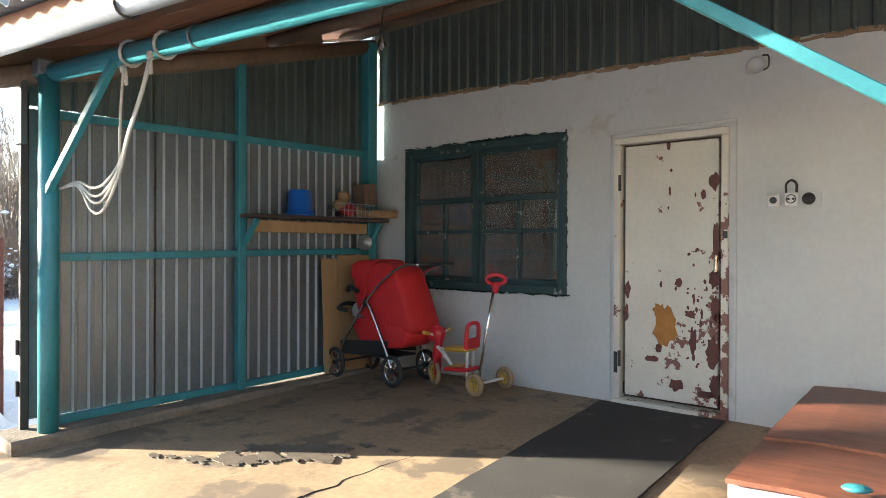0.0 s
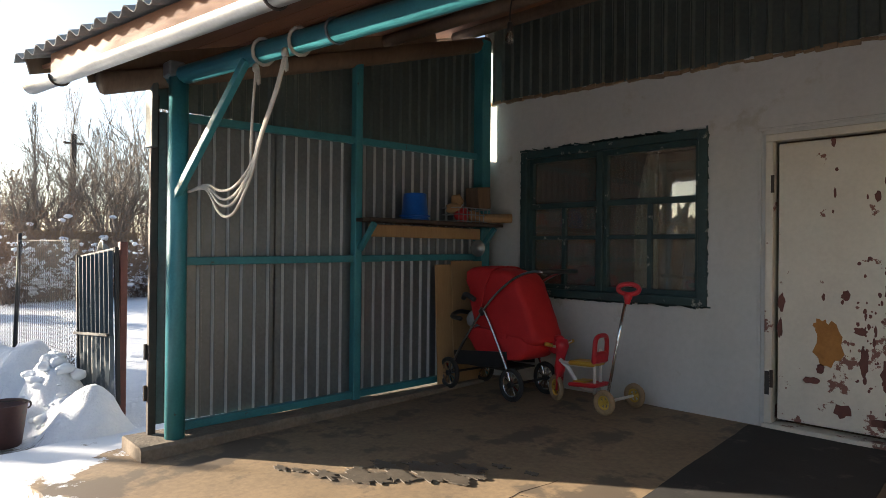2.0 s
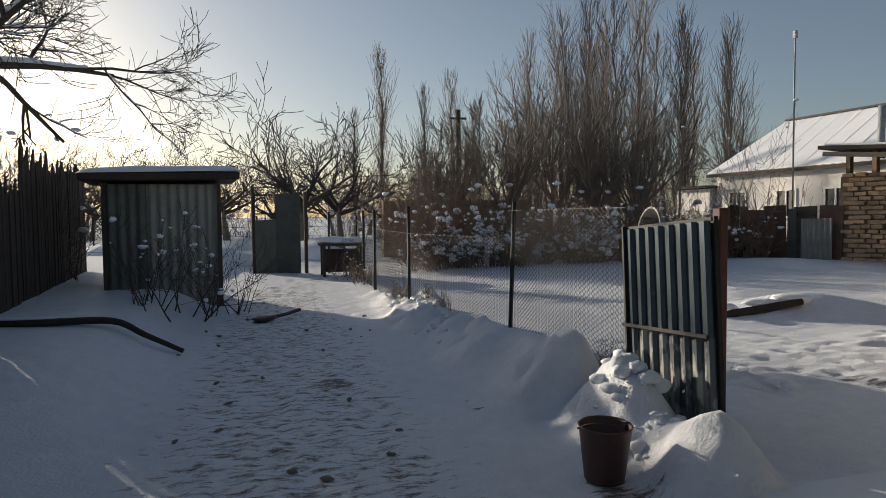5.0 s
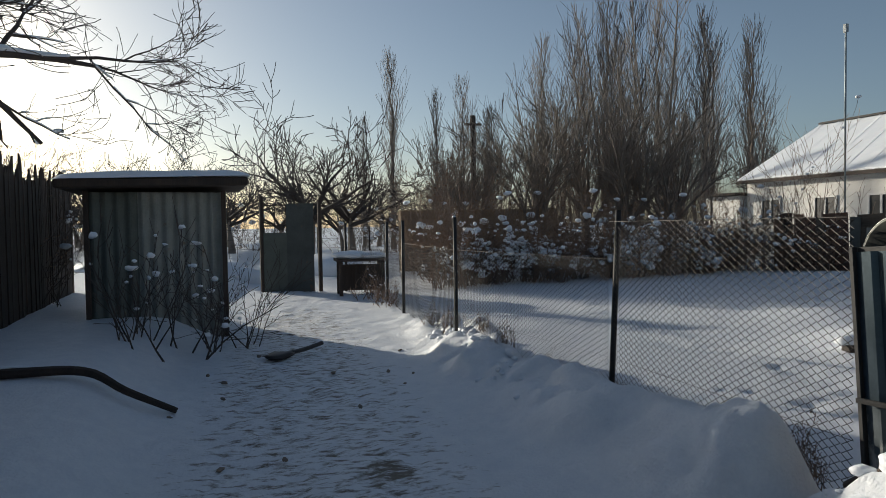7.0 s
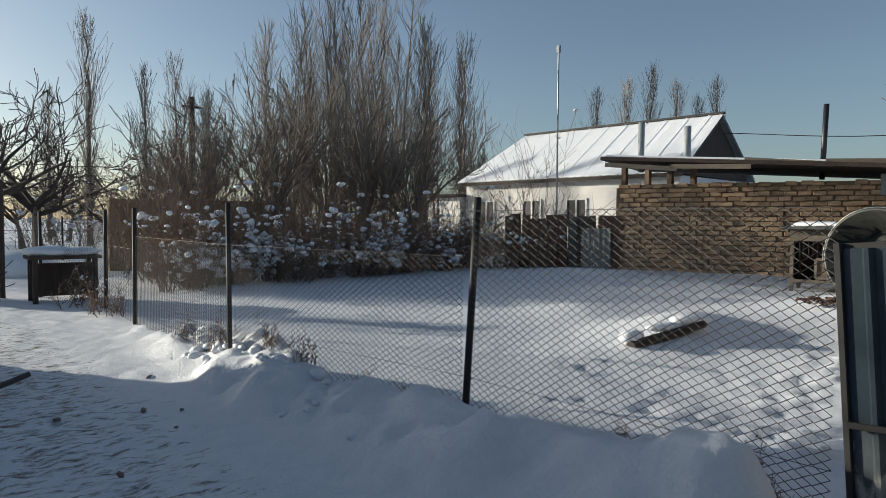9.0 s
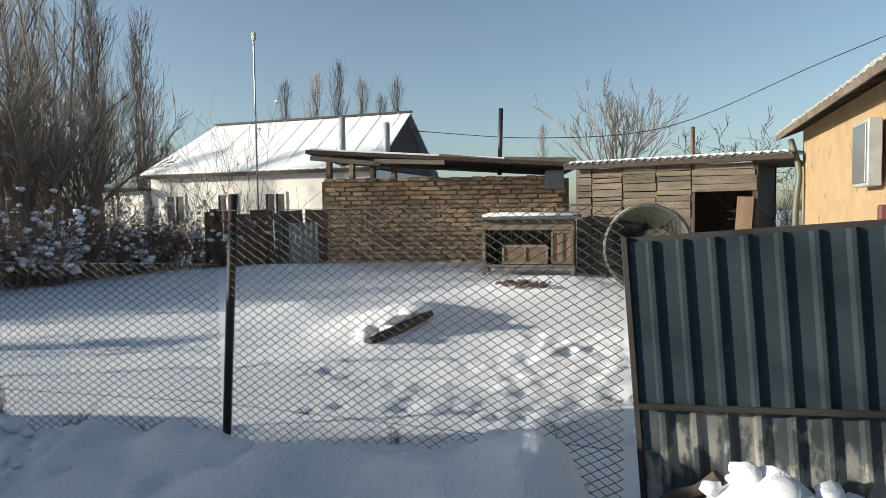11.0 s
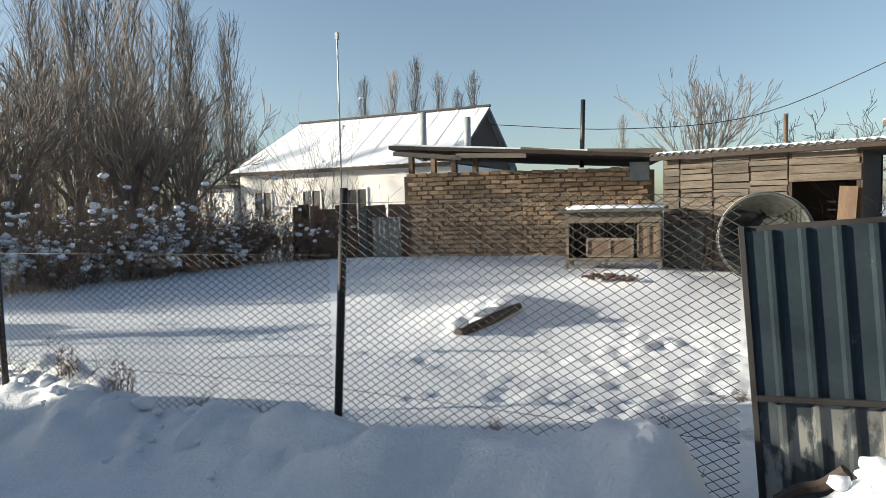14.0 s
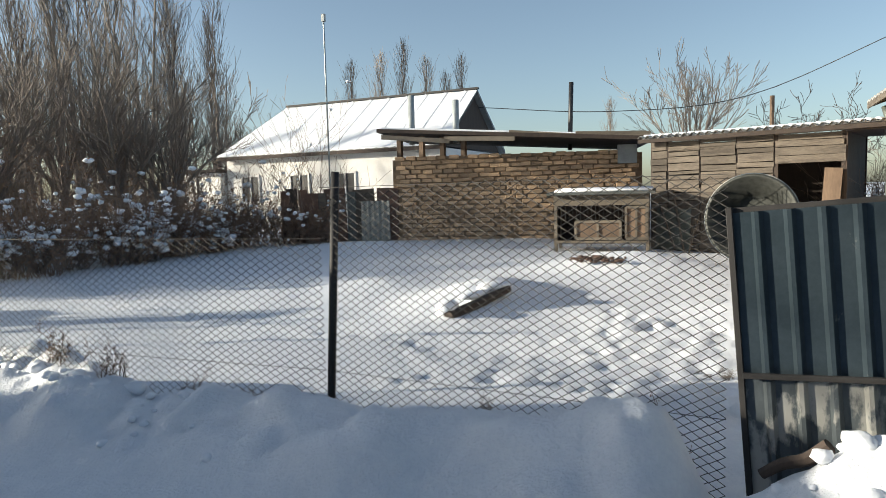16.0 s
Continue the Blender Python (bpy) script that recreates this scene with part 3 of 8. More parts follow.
def build_slab():
    rng = np.random.default_rng(5)
    xs = np.arange(-5.25, 6.01, 0.1)
    ys = np.concatenate([np.arange(1.86, WALL_Y, 0.1), [WALL_Y + 0.02]])
    bm = bmesh.new()
    top = {}
    for j, y in enumerate(ys):
        for i, x in enumerate(xs):
            yy = y + (0.07 * noise.noise(Vector((x * 2.3, 4.0, 1))) if j == 0 else 0)
            xx = x + (0.10 * noise.noise(Vector((7.0, y * 2.5, 2))) if i == 0 else 0)
            top[i, j] = bm.verts.new((xx, yy, floor_z(yy) + 0.006 * noise.noise(Vector((x, y, 0)) * 1.7) - (0.05 if x < -4.7 else 0)))
    ni, nj = len(xs), len(ys)
    for j in range(nj - 1):
        for i in range(ni - 1):
            bm.faces.new((top[i, j], top[i + 1, j], top[i + 1, j + 1], top[i, j + 1]))
    rim = [top[i, 0] for i in range(ni)] + [top[ni - 1, j] for j in range(1, nj)] + [top[i, nj - 1] for i in range(ni - 2, -1, -1)] + [top[0, j] for j in range(nj - 2, 0, -1)]
    low = [bm.verts.new((v.co.x, v.co.y, -0.4)) for v in rim]
    for a in range(len(rim)):
        b = (a + 1) % len(rim)
        bm.faces.new((rim[a], low[a], low[b], rim[b]))
    ob = part("pavement", bm, SLABMAT)
    me = ob.data
    at = me.attributes.new("ice", "FLOAT", "POINT")
    at.data.foreach_set("value", [float(np.clip((-4.15 - v.co.x) / 0.8, 0, 1)) * 0.95 + 0.5 * float(np.clip((2.35 - v.co.y) / 0.4, 0, 1) * np.clip((-2.5 - v.co.x) / 1.5, 0, 1)) for v in me.vertices])
    tagged(ob, "cracked concrete porch floor with damp stains and ice", "floor", kind="structure")
    # cracks between the pours, sunk dark lines
    for a, b in (((-2.30, 3.97), (-2.33, 3.17)), ((-2.33, 3.67), (-1.62, 3.88)), ((-2.33, 3.17), (-2.6, 1.95))):
        bm = bmesh.new()
        pts = [Vector((a[0] + (b[0] - a[0]) * t / 12 + 0.02 * rng.uniform(-1, 1), a[1] + (b[1] - a[1]) * t / 12, 0)) for t in range(13)]
        tube(bm, [(p.x, p.y, floor_z(p.y) - 0.001) for p in pts], 0.0045, 5)
        part("crack", bm, DARKWOOD, ob)


build_slab()


def wall_with_openings(name, x0, x1, y0, y1, z0, z1, holes, mat, label):
    """A wall along x with thickness, cut by openings (x0, x1, z0, z1)."""
    bm = bmesh.new()
    xs = sorted({x0, x1, *[h[0] for h in holes], *[h[1] for h in holes]})
    zs = sorted({z0, z1, *[h[2] for h in holes], *[h[3] for h in holes]})
    solid = lambda a, b: not any(h[0] <= a < h[1] and h[2] <= b < h[3] for h in holes)
    for i in range(len(xs) - 1):
        for k in range(len(zs) - 1):
            if solid(xs[i], zs[k]):
                box(bm, ((xs[i] + xs[i + 1]) / 2, (y0 + y1) / 2, (zs[k] + zs[k + 1]) / 2), (xs[i + 1] - xs[i], y1 - y0, zs[k + 1] - zs[k]))
    bmesh.ops.remove_doubles(bm, verts=bm.verts, dist=1e-4)
    seen, drop = {}, []
    for f in bm.faces:
        key = tuple(round(c, 3) for c in f.calc_center_median())
        if key in seen:
            drop += [f, seen[key]]
        seen[key] = f
    bmesh.ops.delete(bm, geom=list(set(drop)), context="FACES")
    ob = part(name, bm, mat)
    return tagged(ob, label, "wall", kind="structure")


WIN = (-4.03, -2.36, 0.96, 2.17)
DOOR = (-1.89, -1.05, 0.02, 2.12)
wall_with_openings("wall_north", -4.6, 6.0, WALL_Y, WALL_Y + 0.38, -0.3, 2.78, [WIN, DOOR], WHITEWASH, "whitewashed plaster house wall with a window and a door")


def roof_z(y):
    """Underside of the porch roof's sheets."""
    return 2.50 + 0.285 * (y - 2.16)


def build_house_shell():
    # upper cladding over the whitewash
    th = thing("wall_cladding", (-4.5, WALL_Y, 2.7), "dark green corrugated metal cladding above the whitewashed wall", "cladding", kind="structure")
    x = -4.52
    k = 0
    while x < 5.8:
        w = 1.12
        bm = bmesh.new()
        corrugated(bm, (x, WALL_Y - 0.012, 0), (1, 0, 0), (0, 0, 1), w, 0, 0.112, 0.018, "rib", top=lambda a: 3.75,
                   base=lambda a, x=x: 2.745 - 0.03 * (x + a + 4.5) / 1.0 + 0.012 * math.sin(9 * (x + a)))
        part("sheet", bm, GREENSHEET, th)
        x += w - 0.01
        k += 1
    bm = bmesh.new()
    x = -4.58
    rng = random.Random(4)
    while x < 5.6:
        w = rng.uniform(0.05, 0.14)
        z = 2.74 - 0.03 * (x + 4.5)
        box(bm, (x + w / 2, WALL_Y - 0.012, z - rng.uniform(0.0, 0.012)), (w * 0.96, 0.03, rng.uniform(0.012, 0.035)), Matrix.Rotation(rng.uniform(-0.15, 0.15), 3, "Y"))
        x += w
    part("mortar_edge", bm, MORTAR, th)
    # upper wall behind the cladding, west and other walls, room behind the window
    bm = bmesh.new()
    box(bm, (0.7, WALL_Y + 0.2, 3.3), (10.6, 0.35, 1.06))
    tagged(part("wall_upper", bm, WHITEWASH), "upper house wall behind the metal cladding", "wall", kind="structure")
    wx = lambda y: -4.6 - 1.02 * (y - 6.155) / 9.045
    run = lambda y0, y1: [(wx(y0), y0), (wx(y1), y1), (wx(y1) + 0.4, y1), (wx(y0) + 0.4, y0)]
    bm = bmesh.new()
    for y0, y1, z0, z1 in ((WALL_Y + 0.38, 8.15, -0.3, 2.95), (8.15, 8.95, -0.3, 1.15), (8.15, 8.95, 2.4, 2.95), (8.95, 15.2, -0.3, 2.95)):
        prism(bm, run(y0, y1), z0, z1)
    tagged(part("wall_west", bm, OCHRE), "ochre clay-plastered side wall of the house", "wall", kind="structure")
    th = thing("window_2", (wx(8.55), 8.55, 1.15), "small side window of the house", "window", kind="structure")
    bm = bmesh.new()
    for y in (8.18, 8.55, 8.92):
        bar(bm, (wx(y) + 0.2, y, 1.15), (wx(y) + 0.2, y, 2.4), 0.05, 0.05, up=(0, 1, 0))
    for z in (1.18, 2.37):
        bar(bm, (wx(8.21) + 0.2, 8.21, z), (wx(8.89) + 0.2, 8.89, z), 0.05, 0.05)
    part("frame", bm, WHITEPLASTIC, th)
    bm = bmesh.new()
    bar(bm, (wx(8.2) + 0.22, 8.2, 1.775), (wx(8.9) + 0.22, 8.9, 1.775), 0.004, 1.18)
    part("pane", bm, GLASS, th).visible_shadow = False
    bm = bmesh.new()
    prism(bm, [(-5.22, 14.9), (-5.22, 15.24), (6, 15.24), (6, 14.9)], -0.3, 2.95)
    tagged(part("wall_back", bm, OCHRE), "ochre plastered back wall of the house", "wall", kind="structure")
    bm = bmesh.new()
    prism(bm, [(5.65, WALL_Y + 0.38), (6, WALL_Y + 0.38), (6, 14.9), (5.65, 14.9)], -0.3, 2.95)
    tagged(part("wall_east", bm, OCHRE), "plain far side wall of the house", "wall", kind="structure")
    # end wall out of view, added to darken the porch
    bm = bmesh.new()
    prism(bm, [(5.25, 1.95), (5.5, 1.95), (5.5, WALL_Y - 0.02), (5.25, WALL_Y - 0.02)], -0.3, 2.45)
    tagged(part("wall_porch_end", bm, OCHRE), "unseen plain clay wall added at the porch's far end to cut light", "wall", kind="structure")
    bm = bmesh.new()
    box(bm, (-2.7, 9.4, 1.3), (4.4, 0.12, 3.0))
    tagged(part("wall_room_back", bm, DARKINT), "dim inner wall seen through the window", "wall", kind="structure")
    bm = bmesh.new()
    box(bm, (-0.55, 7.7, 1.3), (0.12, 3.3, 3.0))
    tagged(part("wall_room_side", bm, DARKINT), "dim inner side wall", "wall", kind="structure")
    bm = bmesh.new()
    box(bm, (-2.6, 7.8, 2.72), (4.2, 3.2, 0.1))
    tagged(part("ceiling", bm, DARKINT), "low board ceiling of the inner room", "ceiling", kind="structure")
    bm = bmesh.new()
    box(bm, (0.3, 10.4, 0.0), (10.4, 8.7, 0.12))
    tagged(part("floor", bm, OLDWOOD), "plank floor inside the house", "floor", kind="structure")


build_house_shell()


def build_house_roof():
    """Snowy sheet roof over the house; its western eave shows rafters."""
    th = thing("roof", (-5.2, 10.5, 2.95), "snow-covered corrugated house roof with wooden eaves", "roof", kind="structure")
    a, b = Vector((-5.05, 5.9, 0)), Vector((-6.12, 15.7, 0))
    ridge_a, ridge_b = Vector((0.7, 5.9, 5.3)), Vector((0.2, 15.7, 5.3))
    for name, off, mat, lab in (("sheeting", 0.0, ASBESTOS, ""), ("snow_cover", 0.05, SNOW, "thin snow layer")):
        bm = bmesh.new()
        n = 60
        for side in (0, 1):
            lo_a, lo_b = (a, b) if side == 0 else (Vector((6.6, 5.9, 0)), Vector((6.6, 15.7, 0)))
            rows = []
            for i in range(n + 1):
                t = i / n
                e = lo_a.lerp(lo_b, t) + Vector((0, 0, 2.93))
                r = ridge_a.lerp(ridge_b, t)
                w = 0.025 * (i % 2)
                if name == "snow_cover":
                    e = e.lerp(r, 0.02 + 0.025 * noise.noise(Vector((t * 14, side, 3))))
                    w = 0.02 * noise.noise(Vector((t * 20, side, 1)))
                rows.append([bm.verts.new(e + Vector((0, 0, off + w))), bm.verts.new(r + Vector((0, 0, off + w))),
                             bm.verts.new(r + Vector((0, 0, off + w - 0.04))), bm.verts.new(e + Vector((0, 0, off + w - 0.04 + (0.02 if off else 0))))])
            for p, q in zip(rows, rows[1:]):
                for k in range(4):
                    bm.faces.new((p[k], p[(k + 1) % 4], q[(k + 1) % 4], q[k]))
        part(name, bm, mat, th, lab)
    bm = bmesh.new()
    bar(bm, a + Vector((0.02, 0, 2.86)), b + Vector((0.02, 0, 2.86)), 0.03, 0.14)
    part("fascia", bm, SHEDWOOD, th)
    for i in range(14):
        e = a.lerp(b, (i + 0.5) / 14) + Vector((0.03, 0, 2.85))
        bm = bmesh.new()
        bar(bm, e, e + Vector((1.1, 0.1, 0.42)), 0.07, 0.12)
        part("rafter", bm, DARKWOOD, th)
    bm = bmesh.new()
    box(bm, (-4.55, 11.0, 3.75), (0.4, 0.4, 1.3))
    part("chimney", bm, LIMEWALL, th)
    bm = bmesh.new()
    prism(bm, [(-4.6, 15.0), (0.4, 15.0), (6, 15.0), (6, 15.2), (0.4, 15.2), (-4.6, 15.2)], 2.9, lambda x, y: 2.95 + max(0, 2.2 - abs(x - 0.4) * 0.42))
    part("gable", bm, GREYWOOD, th)


build_house_roof()


def build_meter_box():
    th = thing("meter_box", (-5.15, 10.2, 1.9), "grey metal meter cabinet on the ochre wall", "meter box")
    bm = bmesh.new()
    box(bm, (-5.17, 10.1, 2.05), (0.16, 0.75, 0.85), Matrix.Rotation(0.1, 3, "Z"), 0.012)
    part("cabinet", bm, SLATE, th)
    bm = bmesh.new()
    box(bm, (-5.26, 10.1, 2.05), (0.02, 0.66, 0.76), Matrix.Rotation(0.1, 3, "Z"), 0.006)
    part("door", bm, GALV, th)
    th = thing("drain_pipe", (-5.72, 15.0, -0.1), "old green wooden prop and pipe by the house corner", "pipe")
    bm = bmesh.new()
    tube(bm, smooth_line([(-5.78, 14.9, -0.2), (-5.75, 14.9, 1.4), (-5.7, 14.92, 2.1), (-5.85, 15.1, 2.75)], 4), 0.06, 8)
    part("pipe", bm, GREENTIN, th, smooth=True)


build_meter_box()


# ---- porch roof ----
def build_porch_roof():
    th = thing("porch_roof", (-1.0, 2.1, 2.5), "porch roof of grey corrugated sheets on brown boards", "roof", kind="structure")
    slope = Vector((0, 1, 0.285)).normalized()
    x = -5.08
    while x < 5.4:
        bm = bmesh.new()
        corrugated(bm, (x, 1.92, roof_z(1.92) + 0.05), (1, 0, 0), slope, 1.1, 4.1, 0.15, 0.045, "sine", thick=0.006)
        part("sheet", bm, ASBESTOS, th)
        x += 1.07
    # brown boards under the sheets, with slits of daylight between some
    rng = random.Random(8)
    y = 2.05
    while y < WALL_Y - 0.3:
        w = rng.choice((0.32, 0.4, 0.46))
        if y > 4.5:
            w = 0.62
        gap = 0.004 if y < 3.9 else 0.03
        x0 = -5.0 + rng.uniform(-0.04, 0.03)
        while x0 < 5.0:
            ln = rng.uniform(2.2, 3.2)
            bm = bmesh.new()
            m = Matrix.Rotation(math.atan(0.285), 3, "X")
            box(bm, (x0 + ln / 2, y + w / 2, roof_z(y + w / 2) - 0.005), (ln - 0.006, w - gap, 0.022), m)
            part("board", bm, BROWNBOARD, th)
            x0 += ln
        y += w
    # purlins along the porch and the log over the side wall
    for y, r in ((2.1, 0.05), (3.3, 0.055), (4.55, 0.055), (5.5, 0.055)):
        bm = bmesh.new()
        tube(bm, [(-4.72, y, roof_z(y) - 0.075), (-1.5, y + 0.02, roof_z(y) - 0.085), (2, y, roof_z(y) - 0.07), (5.2, y, roof_z(y) - 0.08)], r, 8)
        part("purlin", bm, OLDWOOD, th, smooth=True)
    bm = bmesh.new()
    tube(bm, [(-4.52, 2.2, roof_z(2.2) - 0.2), (-4.5, 3.9, roof_z(3.9) - 0.21), (-4.48, 5.7, roof_z(5.7) - 0.2)], 0.07, 8)
    part("rafter", bm, OLDWOOD, th, smooth=True)
    # next two boards are added to block sun leaking past the roof edge
    bm = bmesh.new()
    bar(bm, (-5.03, 1.98, roof_z(1.98) + 0.015), (-5.03, 5.75, roof_z(5.75) + 0.015), 0.02, 0.11)
    part("barge_board", bm, OLDWOOD, th)
    bm = bmesh.new()
    bar(bm, (-4.62, 2.15, roof_z(2.15) - 0.09), (-4.62, 5.15, roof_z(5.15) - 0.09), 0.02, 0.17)
    part("wind_board", bm, OLDWOOD, th)
    bm = bmesh.new()
    box(bm, (0.2, 2.02, 2.42), (9.9, 0.025, 0.15))
    part("fascia", bm, BROWNBOARD, th)
    bm = bmesh.new()
    for i in range(40):
        x = -4.95 + i * 0.25
        box(bm, (x + 0.125, 3.75, roof_z(3.75) + 0.13 + 0.015 * noise.noise(Vector((x, 1, 0)))), (0.249, 3.2 + 0.25 * noise.noise(Vector((x * 2, 5, 0))), 0.05), Matrix.Rotation(math.atan(0.285), 3, "X"))
    part("snow_cover", bm, SNOW, th)
    # the eave runs out of square with the house wall
    for ob in th.children:
        for v in ob.data.vertices:
            v.co.y += 0.158 * (v.co.x + 5.0) * min(1.0, max(0.0, (WALL_Y - v.co.y) / (WALL_Y - 2.0)))


build_porch_roof()


def build_gutter():
    th = thing("rain_gutter", (-5.08, 2.0, 2.36), "half-round zinc rain gutter along the porch eave", "gutter")
    a, b = Vector((-5.02, 2.0, 2.335)), Vector((5.2, 3.61, 2.41))
    bm = bmesh.new()
    d = (b - a).normalized()
    n = 14
    rings = []
    for p in (a, a.lerp(b, 0.33), a.lerp(b, 0.66), b):
        ring = []
        for r in (0.054, 0.050):
            ks = range(n + 1) if r == 0.054 else range(n, -1, -1)
            for k in ks:
                w = math.pi + math.pi * k / n
                ring.append(bm.verts.new(p + Vector((0, r * math.cos(w), r * math.sin(w)))))
        rings.append(ring)
    m = len(rings[0])
    for p, q in zip(rings, rings[1:]):
        for k in range(m):
            bm.faces.new((p[k], p[(k + 1) % m], q[(k + 1) % m], q[k]))
    bm.faces.new(rings[0])
    bm.faces.new(rings[-1][::-1])
    part("channel", bm, GUTTER, th, smooth=True)
    for t in (0.04, 0.24, 0.44, 0.64):
        p = a.lerp(b, t)
        bm = bmesh.new()
        pts = [p + Vector((0, 0.059 * math.cos(math.pi + math.pi * k / 10), 0.059 * math.sin(math.pi + math.pi * k / 10))) for k in range(11)]
        tube(bm, pts + [p + Vector((0, 0.10, 0.1))], 0.008, 5)
        part("bracket", bm, RUSTY, th)


build_gutter()

# ---- porch frame, side wall ----
BEAM_A, BEAM_B = Vector((-4.42, 2.69, 2.41)), Vector((3.0, 3.86, 2.43))


def beam_at(x):
    return BEAM_A.lerp(BEAM_B, (x - BEAM_A.x) / (BEAM_B.x - BEAM_A.x))


def build_porch_frame():
    th = thing("porch_frame", (-4.36, 2.69, 0.1), "turquoise-painted steel pipe frame of the porch", "frame", kind="structure")
    bm = bmesh.new()
    tube(bm, [(-4.36, 2.69, 0.05), (-4.36, 2.69, 2.42)], 0.062, 14)
    part("column", bm, TEAL, th, smooth=True)
    bm = bmesh.new()
    tube(bm, [BEAM_A - Vector((0.03, 0, 0)), BEAM_B], 0.06, 14)
    part("beam", bm, TEAL, th, smooth=True)
    bm = bmesh.new()
    bar(bm, (-4.33, 2.67, 1.63), beam_at(-3.62) + Vector((0, -0.03, -0.03)), 0.045, 0.045, bevel=0.004)
    part("brace", bm, TEAL, th)
    bm = bmesh.new()
    tube(bm, [(0.98, 3.54, 0.02), (0.98, 3.54, 2.42)], 0.062, 14)
    part("column", bm, TEAL, th, smooth=True)
    bm = bmesh.new()
    bar(bm, (-0.80, 3.34, 2.40), (0.95, 3.46, 1.14), 0.045, 0.045, bevel=0.004)
    part("brace", bm, TEAL, th)
    for z in (0.11, 1.21, 2.17):
        bm2 = bmesh.new()
        bar(bm2, (-4.50, 2.72, z), (-4.50, 5.62, z + 0.04), 0.05, 0.055, bevel=0.004)
        part("rail", bm2, TEAL, th)
    bm = bmesh.new()
    bar(bm, (-4.49, 4.19, 0.08), (-4.49, 4.19, 2.9), 0.07, 0.07, up=(0, 1, 0), bevel=0.006)
    part("post", bm, TEAL, th)
    bm = bmesh.new()
    bar(bm, (-4.47, 5.64, 0.1), (-4.47, 5.64, 3.32), 0.12, 0.12, up=(0, 1, 0), bevel=0.008)
    part("post", bm, TEAL, th)
    bm = bmesh.new()
    box(bm, (-4.37, 2.66, 2.44), (0.12, 0.1, 0.1), None, 0.01)
    part("joint_plate", bm, GALV, th)
    for x in (-2.92, -1.5):
        bm = bmesh.new()
        p = beam_at(x)
        tube(bm, [p + 0.066 * Vector((0, math.cos(w), math.sin(w))) for w in (2 * math.pi * k / 14 for k in range(14))], 0.008, 5, closed=True)
        part("clamp", bm, GALV, th)


build_porch_frame()


def build_side_wall():
    th = thing("wall_side", (-4.55, 4.2, 0.1), "grey profiled sheet-metal side wall of the porch", "wall", kind="structure")
    top = lambda y: 2.46 + 0.285 * (y - 2.9)
    y = 2.63
    for w in (0.87, 0.76, 0.74, 0.82):
        bm = bmesh.new()
        corrugated(bm, (-4.556, y, 0), (0, 1, 0), (0, 0, 1), w, 0, 0.105, 0.03, "rib", top=lambda a, y=y: min(top(y + a), 2.20), base=lambda a: 0.135)
        sheet = part("sheet", bm, GALV, th)
        # pale strip painting the light each rib's flank reflects
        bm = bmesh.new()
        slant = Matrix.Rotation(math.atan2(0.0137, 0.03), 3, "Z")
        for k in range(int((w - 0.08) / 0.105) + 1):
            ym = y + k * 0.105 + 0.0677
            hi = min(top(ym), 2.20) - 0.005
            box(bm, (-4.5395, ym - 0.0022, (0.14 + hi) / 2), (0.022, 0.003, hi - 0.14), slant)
        part("rib_edge", bm, RIB_GLINT, sheet, "pale strips painted as reflected light on the rib flanks")
        y += w - 0.012
    y = 2.63
    for w in (0.86, 0.74, 0.76, 0.71):
        bm = bmesh.new()
        corrugated(bm, (-4.562, y, 0), (0, 1, 0), (0, 0, 1), w, 0, 0.105, 0.02, "rib", top=lambda a, y=y: top(y + a), base=lambda a: 2.22)
        part("sheet", bm, GREENSHEET, th)
        y += w - 0.012
    bm = bmesh.new()
    bar(bm, (-4.53, 2.60, -0.2), (-4.53, 2.60, 2.3), 0.04, 0.05, up=(0, 1, 0), bevel=0.005)
    part("edge_plank", bm, RUSTY, th)
    bm = bmesh.new()
    bar(bm, (-4.52, 2.58, 1.95), (-4.52, 2.58, 2.42), 0.12, 0.04, up=(0, 1, 0), bevel=0.005)
    part("end_plate", bm, DARKTIN, th)
    for z in (0.62, 0.35):
        bm = bmesh.new()
        tube(bm, [(-4.55, 2.567, z - 0.05), (-4.55, 2.567, z + 0.05)], 0.012, 8)
        part("hinge", bm, RUSTY, th)
    ob = thing("kerb", (-4.45, 4.1, -0.1), "rough concrete kerb under the porch side wall", "kerb", kind="structure")
    bm = bmesh.new()
    n = 26
    rows = []
    for i in range(n + 1):
        y = 2.45 + (WALL_Y - 2.45) * i / n
        j = lambda s: 0.012 * noise.noise(Vector((y * 3, s, 0)))
        rows.append([bm.verts.new(q) for q in ((-4.62 + j(1), y, -0.35), (-4.62 + j(2), y, 0.07 + j(3)), (-4.60, y, 0.085 + j(4)), (-4.28 + j(5), y, 0.08 + 0.4 * floor_z(y) + j(6)), (-4.26 + j(7), y, 0.06 + 0.4 * floor_z(y)), (-4.24 + j(8), y, -0.35))])
    for p, q in zip(rows, rows[1:]):
        for k in range(6):
            bm.faces.new((p[k], p[(k + 1) % 6], q[(k + 1) % 6], q[k]))
    bm.faces.new(rows[0])
    bm.faces.new(rows[-1][::-1])
    part("block", bm, PLINTH, ob)


build_side_wall()


